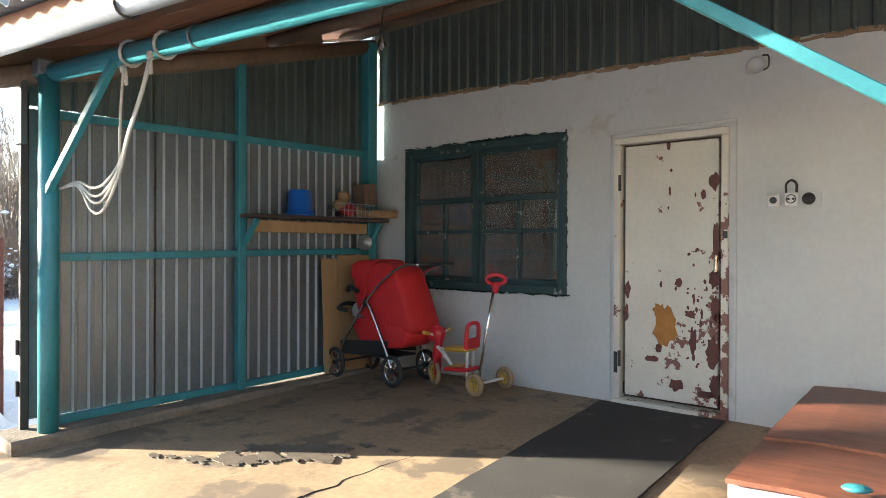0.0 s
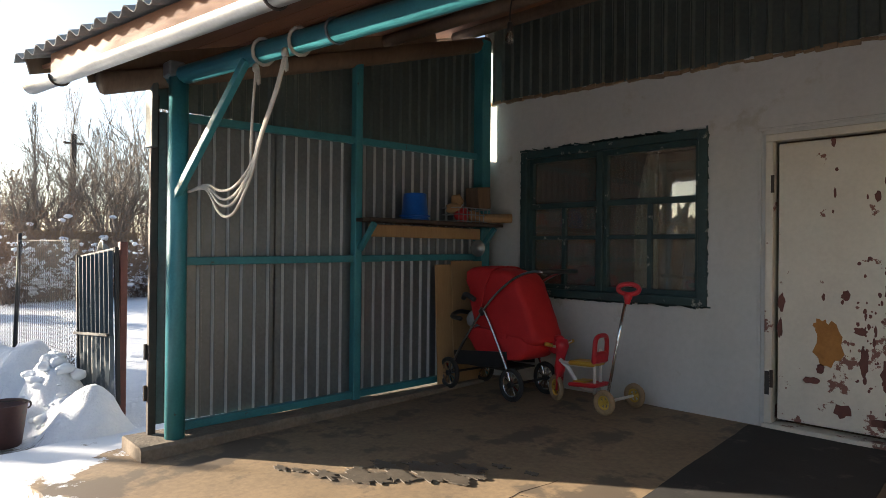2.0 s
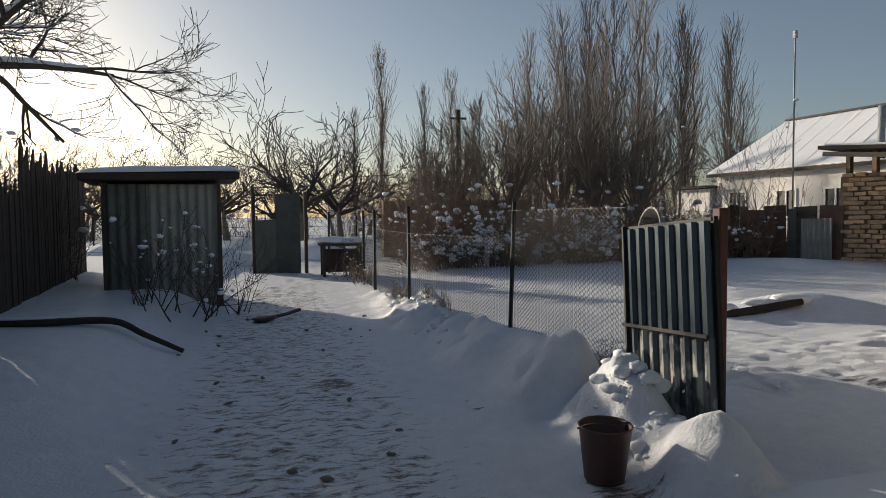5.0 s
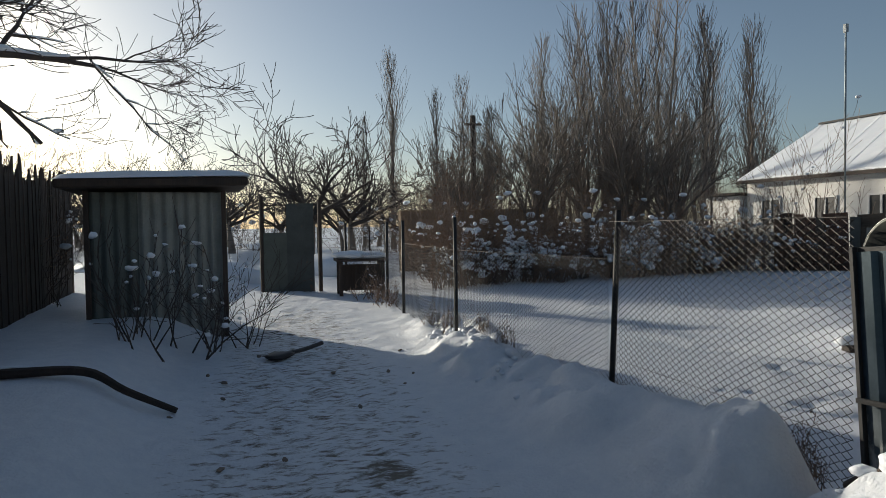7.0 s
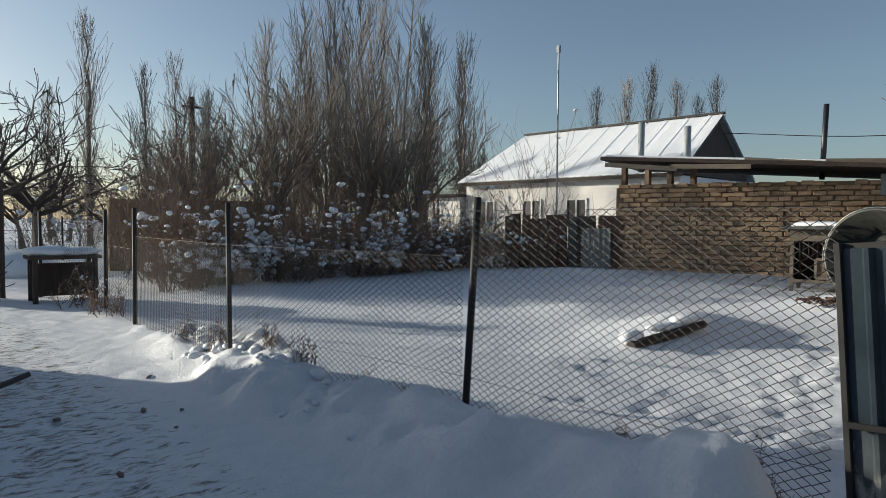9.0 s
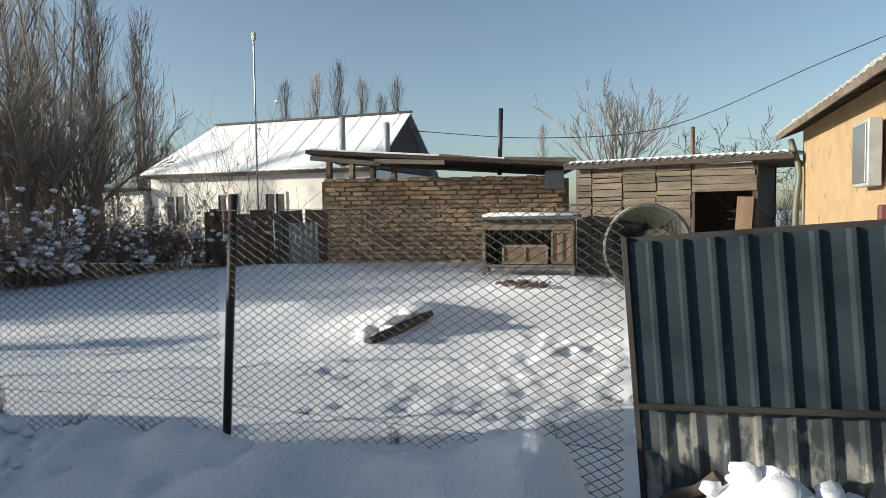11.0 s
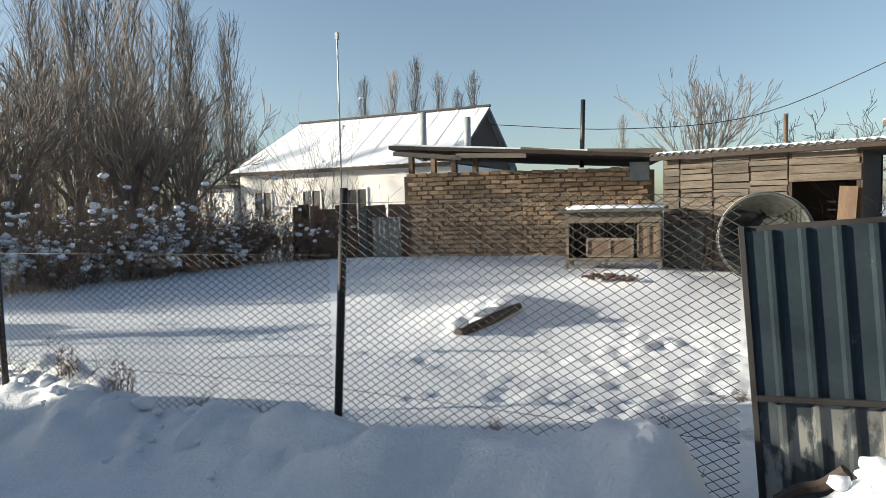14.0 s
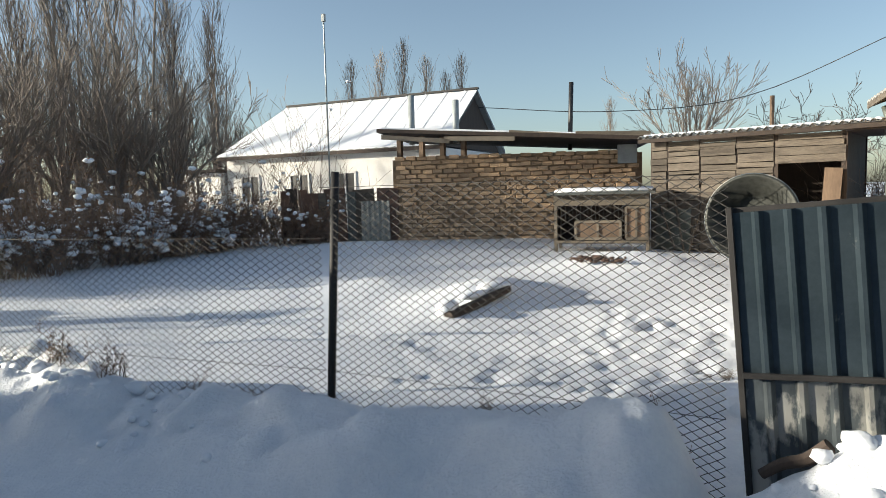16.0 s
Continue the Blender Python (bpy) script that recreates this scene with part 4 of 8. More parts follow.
# ---- window, door ----
def build_window():
    x0, x1, z0, z1 = WIN
    y = WALL_Y
    th = thing("window_1", (-3.2, y, z0), "old double casement window with flaking green-blue frames", "window", kind="structure")
    bm = bmesh.new()
    for a, b in (((x0 - 0.02, z0), (x0 - 0.02, z1)), ((x1 + 0.02, z0), (x1 + 0.02, z1))):
        bar(bm, (a[0], y + 0.03, a[1] - 0.05), (b[0], y + 0.03, b[1] + 0.05), 0.07, 0.10, up=(0, 1, 0), bevel=0.006)
    for z in (z0 - 0.02, z1 + 0.02):
        bar(bm, (x0 + 0.016, y + 0.03, z), (x1 - 0.016, y + 0.03, z), 0.10, 0.07, bevel=0.006)
    part("frame", bm, TEAL_DARK, th)
    bm = bmesh.new()
    rng = random.Random(2)
    for _ in range(200):
        side = rng.choice("lrtb")
        if side in "lr":
            c = (x0 - 0.05 if side == "l" else x1 + 0.05, y - 0.004, rng.uniform(z0 - 0.04, z1 + 0.05))
            s = (rng.uniform(0.008, 0.02), 0.012, rng.uniform(0.02, 0.09))
        else:
            c = (rng.uniform(x0 - 0.05, x1 + 0.05), y - 0.004, z1 + 0.062 if side == "t" else z0 - 0.058)
            s = (rng.uniform(0.03, 0.12), 0.012, rng.uniform(0.008, 0.018))
        box(bm, c, s, Matrix.Rotation(rng.uniform(-0.3, 0.3), 3, "Y"))
    part("putty", bm, TEAL_DARK, th, "crumbling putty edge")
    xm = (x0 + x1) / 2 - 0.045
    zt = z0 + 0.755
    for k, (a, b) in enumerate(((x0, xm), (xm, x1))):
        bm = bmesh.new()
        yy = y + 0.055
        w = 0.052
        bars = [((a + w / 2 + 0.004, z0), (a + w / 2 + 0.004, z1), w), ((b - w / 2 - 0.004, z0), (b - w / 2 - 0.004, z1), w)]
        for p, q, ww in bars:
            bar(bm, (p[0], yy, p[1] + 0.004), (q[0], yy, q[1] - 0.004), ww, 0.045, up=(0, 1, 0), bevel=0.004)
        for z, ww in ((z0 + w / 2 + 0.004, w), (z1 - w / 2 - 0.004, w), (zt, 0.05)):
            bar(bm, (a + w, yy, z), (b - w, yy, z), 0.045, ww, bevel=0.004)
        xc = a + (b - a) * 0.5
        bar(bm, (xc, yy + 0.003, z0 + w), (xc, yy + 0.003, zt - 0.02), 0.036, 0.036, up=(0, 1, 0), bevel=0.003)
        for xa, xb in ((a + w, xc - 0.018), (xc + 0.018, b - w)):
            bar(bm, (xa, yy + 0.003, z0 + 0.47), (xb, yy + 0.003, z0 + 0.47), 0.034, 0.034, bevel=0.003)
        part("sash", bm, TEAL_DARK, th)
        for c0, c1, d0, d1 in ((a + w, b - w, zt + 0.02, z1 - w), (a + w, xc - 0.015, z0 + w, z0 + 0.455), (xc + 0.015, b - w, z0 + w, z0 + 0.455),
                               (a + w, xc - 0.015, z0 + 0.485, zt - 0.022), (xc + 0.015, b - w, z0 + 0.485, zt - 0.022)):
            bm = bmesh.new()
            box(bm, ((c0 + c1) / 2, yy + 0.012, (d0 + d1) / 2), (c1 - c0, 0.004, d1 - d0))
            ob = part("pane", bm, GLASS, th)
            ob.visible_shadow = False
    bm = bmesh.new()
    bar(bm, (xm, y + 0.02, z0), (xm, y + 0.02, z1), 0.05, 0.03, up=(0, 1, 0), bevel=0.004)
    part("mullion", bm, TEAL_DARK, th)
    # what stands on the inner sill
    bm = bmesh.new()
    box(bm, ((x0 + x1) / 2, y + 0.27, z0 - 0.02), (x1 - x0, 0.3, 0.04))
    part("sill", bm, WHITEPLASTIC, th)
    # pale cloth added to stand in for the strip of light in the glass
    th = thing("curtain", (-3.05, 6.12, 0.97), "pale yellow curtain strip standing in for bright light in the pane", "curtain")
    bm = bmesh.new()
    rows = []
    for i in range(41):
        t = i / 40
        x = -3.22 + 0.34 * t
        yy = 6.12 + 0.02 * math.sin(t * 30)
        rows.append((bm.verts.new((x, yy, 0.97)), bm.verts.new((x, yy, 2.15)), bm.verts.new((x, yy + 0.008, 2.15)), bm.verts.new((x, yy + 0.008, 0.97))))
    for p, q in zip(rows, rows[1:]):
        for k in range(4):
            bm.faces.new((p[k], p[(k + 1) % 4], q[(k + 1) % 4], q[k]))
    part("cloth", bm, LIGHT_STRIP, th, smooth=True)
    bm = bmesh.new()
    tube(bm, [(-4.0, 6.12, 2.14), (-2.4, 6.12, 2.14)], 0.012, 8)
    part("rod", bm, OLDWOOD, th)
    for name, lab, cat, mat, rows in (
            ("cloth_heap", "crumpled reddish cloth on the window sill", "cloth", TOYCLOTH, [(-3.62, 6.03, 1.02, 0.13, 0.07, 0.10, 0.2), (-3.5, 6.02, 1.06, 0.10, 0.07, 0.13, 0.9), (-3.72, 6.04, 0.99, 0.1, 0.06, 0.06, 0.5)]),
            ("bag", "green plastic bag on the window sill", "bag", GREENTIN, [(-2.52, 6.03, 1.04, 0.09, 0.06, 0.12, 0.3), (-2.47, 6.03, 1.1, 0.06, 0.05, 0.08, 1.0)])):
        t2 = thing(name, (rows[0][0], 6.02, z0), lab, cat)
        clumps("bulk", rows, mat, t2, seed=5)
    t2 = thing("wooden_rod", (-2.55, 5.95, 1.08), "orange-brown wooden rod across the window", "rod")
    bm = bmesh.new()
    tube(bm, [(-2.78, 5.98, 1.12), (-2.38, 5.96, 1.10)], 0.014, 8)
    part("stick", bm, PLYWOOD, t2)
    t2 = thing("orange_towel", (-2.66, 6.05, z0), "orange towel hanging behind the window", "towel")
    bm = bmesh.new()
    box(bm, (-2.68, 6.05, 1.24), (0.11, 0.03, 0.56), Matrix.Rotation(0.12, 3, "Y"), 0.01)
    part("cloth", bm, ORANGEPATCH, t2)


build_window()


def ragged(bm, cx, cz, rx, rz, y, seed, n=18, depth=0.003):
    """A flake-edged flat patch on the door."""
    rng = random.Random(seed)
    fr, bk = [], []
    for k in range(n):
        w = 2 * math.pi * k / n
        r = 1 + rng.uniform(-0.28, 0.22)
        p = (cx + rx * r * math.cos(w), cz + rz * r * math.sin(w))
        fr.append(bm.verts.new((p[0], y, p[1])))
        bk.append(bm.verts.new((p[0], y + depth, p[1])))
    bm.faces.new(fr)
    bm.faces.new(bk[::-1])
    for k in range(n):
        bm.faces.new((fr[k], bk[k], bk[(k + 1) % n], fr[(k + 1) % n]))


def build_door():
    x0, x1, z0, z1 = DOOR
    y = WALL_Y
    th = thing("door_1", ((x0 + x1) / 2, y, 0.08), "closed door with flaking white paint over maroon and bare board", "door", kind="structure")
    bm = bmesh.new()
    for x in (x0 + 0.025, x1 - 0.025):
        bar(bm, (x, y + 0.035, 0.08), (x, y + 0.035, z1 - 0.05), 0.05, 0.11, up=(0, 1, 0), bevel=0.004)
    bar(bm, (x0, y + 0.035, z1 - 0.024), (x1, y + 0.035, z1 - 0.024), 0.11, 0.05, bevel=0.004)
    bar(bm, (x0, y + 0.02, 0.12), (x1, y + 0.02, 0.12), 0.16, 0.06, bevel=0.006)
    part("frame", bm, DOORPAINT, th)
    # near-black sheet that paints the shade in the gap round the leaf
    bm = bmesh.new()
    box(bm, ((x0 + x1) / 2, y + 0.085, (0.16 + z1 - 0.06) / 2), (x1 - x0 - 0.11, 0.008, z1 - 0.06 - 0.16))
    part("back_board", bm, GATERIM, th, "near-black sheet painting the shade in the gap round the leaf")
    bm = bmesh.new()
    box(bm, ((x0 + x1) / 2, y + 0.04, (0.17 + z1 - 0.06) / 2), (x1 - x0 - 0.15, 0.045, z1 - 0.075 - 0.17), None, 0.005)
    leaf = part("leaf", bm, DOORPAINT, th)
    yf = y + 0.04 - 0.0225 - 0.003
    bm = bmesh.new()
    ragged(bm, -1.50, 0.72, 0.085, 0.15, yf, 3)
    ragged(bm, -1.545, 0.83, 0.05, 0.05, yf - 0.001, 9)
    part("bare_patch", bm, ORANGEPATCH, leaf, "bare orange-brown board")
    bm = bmesh.new()
    for i, (px, pz, rx, rz) in enumerate(((-1.14, 1.75, 0.035, 0.06), (-1.13, 1.32, 0.022, 0.16), (-1.13, 1.08, 0.035, 0.07), (-1.12, 0.86, 0.03, 0.09), (-1.15, 0.56, 0.045, 0.11),
                                          (-1.30, 0.62, 0.025, 0.10), (-1.32, 0.82, 0.04, 0.025), (-1.42, 0.30, 0.05, 0.045), (-1.2, 0.26, 0.07, 0.03), (-1.12, 0.32, 0.03, 0.09),
                                          (-1.79, 0.98, 0.025, 0.06), (-1.80, 0.80, 0.02, 0.07), (-1.40, 1.04, 0.03, 0.03), (-1.48, 2.03, 0.014, 0.03), (-1.23, 1.66, 0.018, 0.035),
                                          (-1.60, 0.47, 0.05, 0.022), (-1.55, 0.55, 0.025, 0.03), (-1.46, 1.85, 0.011, 0.012), (-1.47, 1.70, 0.008, 0.035), (-1.48, 1.58, 0.008, 0.012))):
        ragged(bm, min(px, -1.12 - rx), pz, rx, rz, yf, 20 + i, 14)
    rng = random.Random(61)
    for i in range(60):
        px, pz = (rng.gauss(-1.22, 0.09), rng.gauss(0.85, 0.3)) if i < 65 else (rng.uniform(-1.8, -1.15), rng.uniform(0.2, 2.0))
        rx = rng.uniform(0.003, 0.012)
        ragged(bm, max(-1.8, min(px, -1.125 - rx)), max(0.22, pz), rx, rx * rng.uniform(0.6, 3), yf, 60 + i, 8)
    part("flaked_paint", bm, MAROON, leaf, "maroon undercoat showing")
    bm = bmesh.new()
    bar(bm, (-1.135, y - 0.02, 1.12), (-1.135, y - 0.02, 1.24), 0.018, 0.02, up=(0, 1, 0), bevel=0.004)
    bar(bm, (-1.135, y + 0.01, 1.13), (-1.135, y - 0.02, 1.13), 0.014, 0.014)
    bar(bm, (-1.135, y + 0.01, 1.23), (-1.135, y - 0.02, 1.23), 0.014, 0.014)
    part("handle", bm, CHROME, leaf, "small steel pull handle")
    bm = bmesh.new()
    for z in (0.45, 1.78):
        tube(bm, [(x0 + 0.045, y - 0.012, z - 0.06), (x0 + 0.045, y - 0.012, z + 0.06)], 0.012, 8)
    part("hinge", bm, RUSTY, th)
    bm = bmesh.new()
    box(bm, (x0 + 0.02, y - 0.016, 0.42), (0.03, 0.012, 0.16))
    box(bm, (x1 - 0.02, y - 0.016, 1.38), (0.03, 0.016, 0.05))
    part("latch", bm, BLACKPLASTIC, th)
    ob = thing("trim", ((x0 + x1) / 2, y, 0.1), "thin whitewashed moulding round the door", "trim", kind="structure")
    bm = bmesh.new()
    for x in (x0 - 0.04, x1 + 0.04):
        bar(bm, (x, y - 0.004, 0.12), (x, y - 0.004, z1 + 0.03), 0.02, 0.012, up=(0, 1, 0), bevel=0.003)
    bar(bm, (x0 - 0.05, y - 0.004, z1 + 0.04), (x1 + 0.05, y - 0.004, z1 + 0.04), 0.012, 0.02, bevel=0.003)
    part("moulding", bm, WHITEWASH, ob)


build_door()


# ---- things on the porch ----
def build_wall_fittings():
    y = WALL_Y
    th = thing("power_socket", (-0.76, y, 1.56), "old white switch and round sockets on a strip", "socket")
    bm = bmesh.new()
    box(bm, (-0.655, y - 0.004, 1.60), (0.32, 0.01, 0.10), None, 0.002)
    part("strip", bm, WHITEWASH, th)
    bm = bmesh.new()
    box(bm, (-0.765, y - 0.02, 1.60), (0.075, 0.03, 0.075), None, 0.006)
    sw = part("switch", bm, WHITEPLASTIC, th)
    bm = bmesh.new()
    lathe(bm, [(0.0, 0), (0.022, 0), (0.022, 0.006), (0.0, 0.008)], (-0.765, y - 0.036, 1.60), (0, -1, 0), 14)
    part("button", bm, BLACKPLASTIC, sw)
    bm = bmesh.new()
    box(bm, (-0.66, y - 0.022, 1.605), (0.078, 0.035, 0.085), None, 0.006)
    so = part("socket", bm, WHITEPLASTIC, th)
    bm = bmesh.new()
    for dx in (-0.014, 0.014):
        lathe(bm, [(0.0, 0), (0.008, 0), (0.008, 0.004), (0.0, 0.004)], (-0.66 + dx, y - 0.041, 1.605), (0, -1, 0), 10)
    lathe(bm, [(0.024, 0), (0.03, 0), (0.03, 0.003), (0.024, 0.003)], (-0.66, y - 0.041, 1.605), (0, -1, 0), 18)
    part("socket_face", bm, BLACKPLASTIC, so)
    bm = bmesh.new()
    lathe(bm, [(0.0, 0.03), (0.028, 0.028), (0.038, 0.012), (0.040, 0.0)], (-0.565, y - 0.006, 1.605), (0, -1, 0), 18)
    part("round_socket", bm, BLACKPLASTIC, th, "black round socket", smooth=True)
    bm = bmesh.new()
    tube(bm, smooth_line([(-0.69, y - 0.03, 1.645), (-0.69, y - 0.03, 1.70), (-0.66, y - 0.03, 1.725), (-0.63, y - 0.03, 1.70), (-0.63, y - 0.03, 1.645)], 4), 0.008, 6)
    part("shackle", bm, RUSTY, th)
    th = thing("wall_vent", (-0.88, y, 2.5), "small round plastered pipe hole in the wall", "vent")
    bm = bmesh.new()
    lathe(bm, [(0.0, 0.008), (0.05, 0.008), (0.052, 0.014), (0.064, 0.012), (0.066, 0.0)], (-0.88, y, 2.5), (0, -1, 0), 20)
    part("rim", bm, WHITEWASH, th, smooth=True)
    bm = bmesh.new()
    tube(bm, smooth_line([(-0.84, y - 0.02, 2.56), (-0.80, y - 0.03, 2.55), (-0.80, y - 0.03, 2.48), (-0.83, y - 0.03, 2.46)], 4), 0.006, 6)
    part("hook", bm, RUSTY, th)
    th = thing("light_bulb", (-3.13, 4.5, 2.8), "bare clear light bulb hanging from a cord", "bulb")
    bm = bmesh.new()
    lathe(bm, [(0.0, -0.06), (0.02, -0.055), (0.032, -0.03), (0.03, -0.005), (0.016, 0.025), (0.013, 0.035)], (-3.13, 4.5, 2.80), n=14)
    part("glass", bm, GLASS, th, smooth=True)
    bm = bmesh.new()
    lathe(bm, [(0.014, 0.03), (0.02, 0.035), (0.02, 0.09), (0.008, 0.1), (0.0, 0.1)], (-3.13, 4.5, 2.80), n=12)
    part("holder", bm, BLACKPLASTIC, th, smooth=True)
    bm = bmesh.new()
    tube(bm, smooth_line([(-3.13, 4.5, 2.9), (-3.125, 4.5, 3.0), (-3.1, 4.52, roof_z(4.52) - 0.02)], 4), 0.005, 6)
    tube(bm, smooth_line([(-3.1, 4.5, 3.04), (-2.6, 4.5, 3.06), (-2.0, 4.5, 3.04), (-1.4, 4.5, 3.08)], 5), 0.005, 5)
    part("cord", bm, BLACKPLASTIC, th)


build_wall_fittings()


def build_mat():
    ob = thing("door_mat", (-1.45, 5.1, 0.08), "long dark worn rubber mat before the door", "mat")
    bm = bmesh.new()
    n, k = 24, 8
    grid = {}
    for i in range(n + 1):
        y = 5.70 - (5.70 - 2.35) * i / n
        for j in range(k + 1):
            xl, xr = -1.97 + 0.09 * (5.7 - y), -1.05 + 0.045 * (5.7 - y)
            x = xl + (xr - xl) * j / k + (0.012 * noise.noise(Vector((y * 4, j, 0))) if j in (0, k) else 0)
            grid[i, j] = (x, y, floor_z(y) + 0.016 + 0.004 * noise.noise(Vector((x * 4, y * 4, 0))))
    up = {q: bm.verts.new(p) for q, p in grid.items()}
    dn = {q: bm.verts.new((p[0], p[1], p[2] - 0.013)) for q, p in grid.items()}
    for i in range(n):
        for j in range(k):
            bm.faces.new((up[i, j], up[i + 1, j], up[i + 1, j + 1], up[i, j + 1]))
    edge = [(i, 0) for i in range(n + 1)] + [(n, j) for j in range(1, k + 1)] + [(i, k) for i in range(n - 1, -1, -1)] + [(0, j) for j in range(k - 1, 0, -1)]
    for a, b in zip(edge, edge[1:] + edge[:1]):
        bm.faces.new((up[a], dn[a], dn[b], up[b]))
    part("sheet", bm, MATRUBBER, ob)


build_mat()


def build_stain():
    ob = thing("puddle_stain", (-3.0, 3.5, 0.03), "dark wet stain on the concrete floor", "stain")
    bm = bmesh.new()
    rng = random.Random(6)
    spots = [(-3.25 + 0.62 * t + rng.uniform(-0.12, 0.12), 3.2 + 0.62 * t + rng.uniform(-0.1, 0.1), rng.uniform(0.03, 0.11)) for t in (k / 25 for k in range(26))]
    for cx, cy, r in spots + [(-3.55, 3.0, 0.05), (-3.45, 3.05, 0.04), (-2.45, 3.95, 0.04)]:
        ring = []
        for k in range(26):
            w = 2 * math.pi * k / 26
            q = r * (1 + rng.uniform(-0.45, 0.4))
            x, y = cx + q * math.cos(w) * 1.1, cy + q * math.sin(w) * 0.55
            ring.append(bm.verts.new((x, y, floor_z(y) + 0.0075 + 0.0008 * rng.random())))
        bm.faces.new(ring)
        low = [bm.verts.new((v.co.x, v.co.y, v.co.z - 0.006)) for v in ring]
        for k in range(26):
            bm.faces.new((ring[k], low[k], low[(k + 1) % 26], ring[(k + 1) % 26]))
    part("wet_patch", bm, material("wet_concrete", (0.09, 0.078, 0.063), (0.14, 0.118, 0.095), rough=0.45, s1=9, s2=50, bump=0.2), ob)
    tagged(ob.children[0], kind="stuff")


build_stain()


def build_shelf():
    th = thing("wall_shelf", (-4.4, 4.9, 1.55), "dark plank shelf on turquoise brackets", "shelf")
    z = 1.545
    for k, x in enumerate((-4.435, -4.315)):
        bm = bmesh.new()
        box(bm, (x, 4.94, z), (0.115, 1.56, 0.03), Matrix.Rotation(0.012 * (k - 0.5), 3, "Z"), 0.004)
        part("plank", bm, DARKWOOD, th)
    bm = bmesh.new()
    box(bm, (-4.36, 4.86, z - 0.085), (0.02, 1.28, 0.10), None, 0.003)
    part("front_board", bm, PLYWOOD, th, "pale wooden board under the shelf")
    for y in (4.2, 5.6):
        bm = bmesh.new()
        bar(bm, (-4.45, y, z - 0.24), (-4.26, y, z - 0.03), 0.04, 0.04, bevel=0.003)
        part("bracket", bm, TEAL, th)
    zt = z + 0.016
    th = thing("plastic_bucket", (-4.38, 4.72, zt), "blue plastic bucket standing upside down on the shelf", "bucket")
    bm = bmesh.new()
    lathe(bm, [(0.0, 0.0), (0.125, 0.0), (0.128, 0.012), (0.118, 0.016), (0.098, 0.22), (0.09, 0.228), (0.0, 0.228)], (-4.38, 4.72, zt), n=26)
    part("body", bm, BLUEPLASTIC, th, smooth=True)
    bm = bmesh.new()
    lathe(bm, [(0.126, 0.028), (0.134, 0.028), (0.134, 0.04), (0.122, 0.04)], (-4.38, 4.72, zt), n=26)
    part("rim", bm, BLUEPLASTIC, th, smooth=True)
    th = thing("wire_crate", (-4.38, 5.36, zt), "wire crate with red and pale odds and ends", "crate")
    bm = bmesh.new()
    for dz in (0.01, 0.07, 0.13):
        tube(bm, [(-4.48, 5.14, zt + dz), (-4.28, 5.14, zt + dz), (-4.28, 5.58, zt + dz), (-4.48, 5.58, zt + dz)], 0.005, 5, closed=True)
    for i in range(9):
        tube(bm, [(-4.28, 5.15 + 0.053 * i, zt), (-4.28, 5.15 + 0.053 * i, zt + 0.135)], 0.004, 5)
    part("wire_grid", bm, SLATE, th)
    clumps("contents", [(-4.36, 5.26, zt + 0.07, 0.06, 0.07, 0.07, 0.2), (-4.38, 5.32, zt + 0.09, 0.05, 0.05, 0.06, 0.8)], REDPLASTIC, th, "red plastic odds and ends", 7)
    clumps("rags", [(-4.38, 5.46, zt + 0.06, 0.07, 0.09, 0.06, 0.1), (-4.4, 5.2, zt + 0.13, 0.07, 0.08, 0.05, 0.1), (-4.4, 5.24, zt + 0.2, 0.05, 0.06, 0.06, 0.1)], CARD, th, "", 9)
    th = thing("cardboard_box", (-4.36, 5.52, zt + 0.135), "dark brown box on top of the crate", "box")
    bm = bmesh.new()
    box(bm, (-4.38, 5.50, zt + 0.135 + 0.10), (0.16, 0.17, 0.20), Matrix.Rotation(0.08, 3, "X"), 0.004)
    part("carton", bm, OLDWOOD, th)
    th = thing("rolled_paper", (-4.25, 5.7, zt), "roll of brown paper sticking out over the shelf end", "roll")
    bm = bmesh.new()
    lathe(bm, [(0.028, 0.0), (0.042, 0.0), (0.042, 0.36), (0.028, 0.36), (0.028, 0.0)], (-4.36, 5.42, zt + 0.043), (0.55, 0.83, 0.02), 18)
    part("tube", bm, CARD, th, smooth=True)
    th = thing("plywood_board", (-4.42, 5.28, 0.1), "brown plywood sheets leaning on the metal wall", "board")
    for k, (y0, y1, h) in enumerate(((5.0, 5.33, 1.06), (5.18, 5.58, 1.09))):
        bm = bmesh.new()
        lean = Matrix.Rotation(-0.05, 3, "Y")
        box(bm, (-4.40 + 0.02 * k, (y0 + y1) / 2, 0.12 + h / 2), (0.012, y1 - y0, h), lean, 0.002)
        part("sheet", bm, PLYWOOD, th)
    th = thing("colander", (-4.38, 5.5, 1.33), "round perforated colander hanging below the shelf", "colander")
    bm = bmesh.new()
    lathe(bm, [(0.0, 0.0), (0.04, 0.005), (0.075, 0.03), (0.08, 0.03), (0.043, 0.0), (0.0, -0.006)], (-4.40, 5.5, 1.33), (1, -0.3, 0), 18)
    part("bowl", bm, GALV, th, smooth=True)


build_shelf()


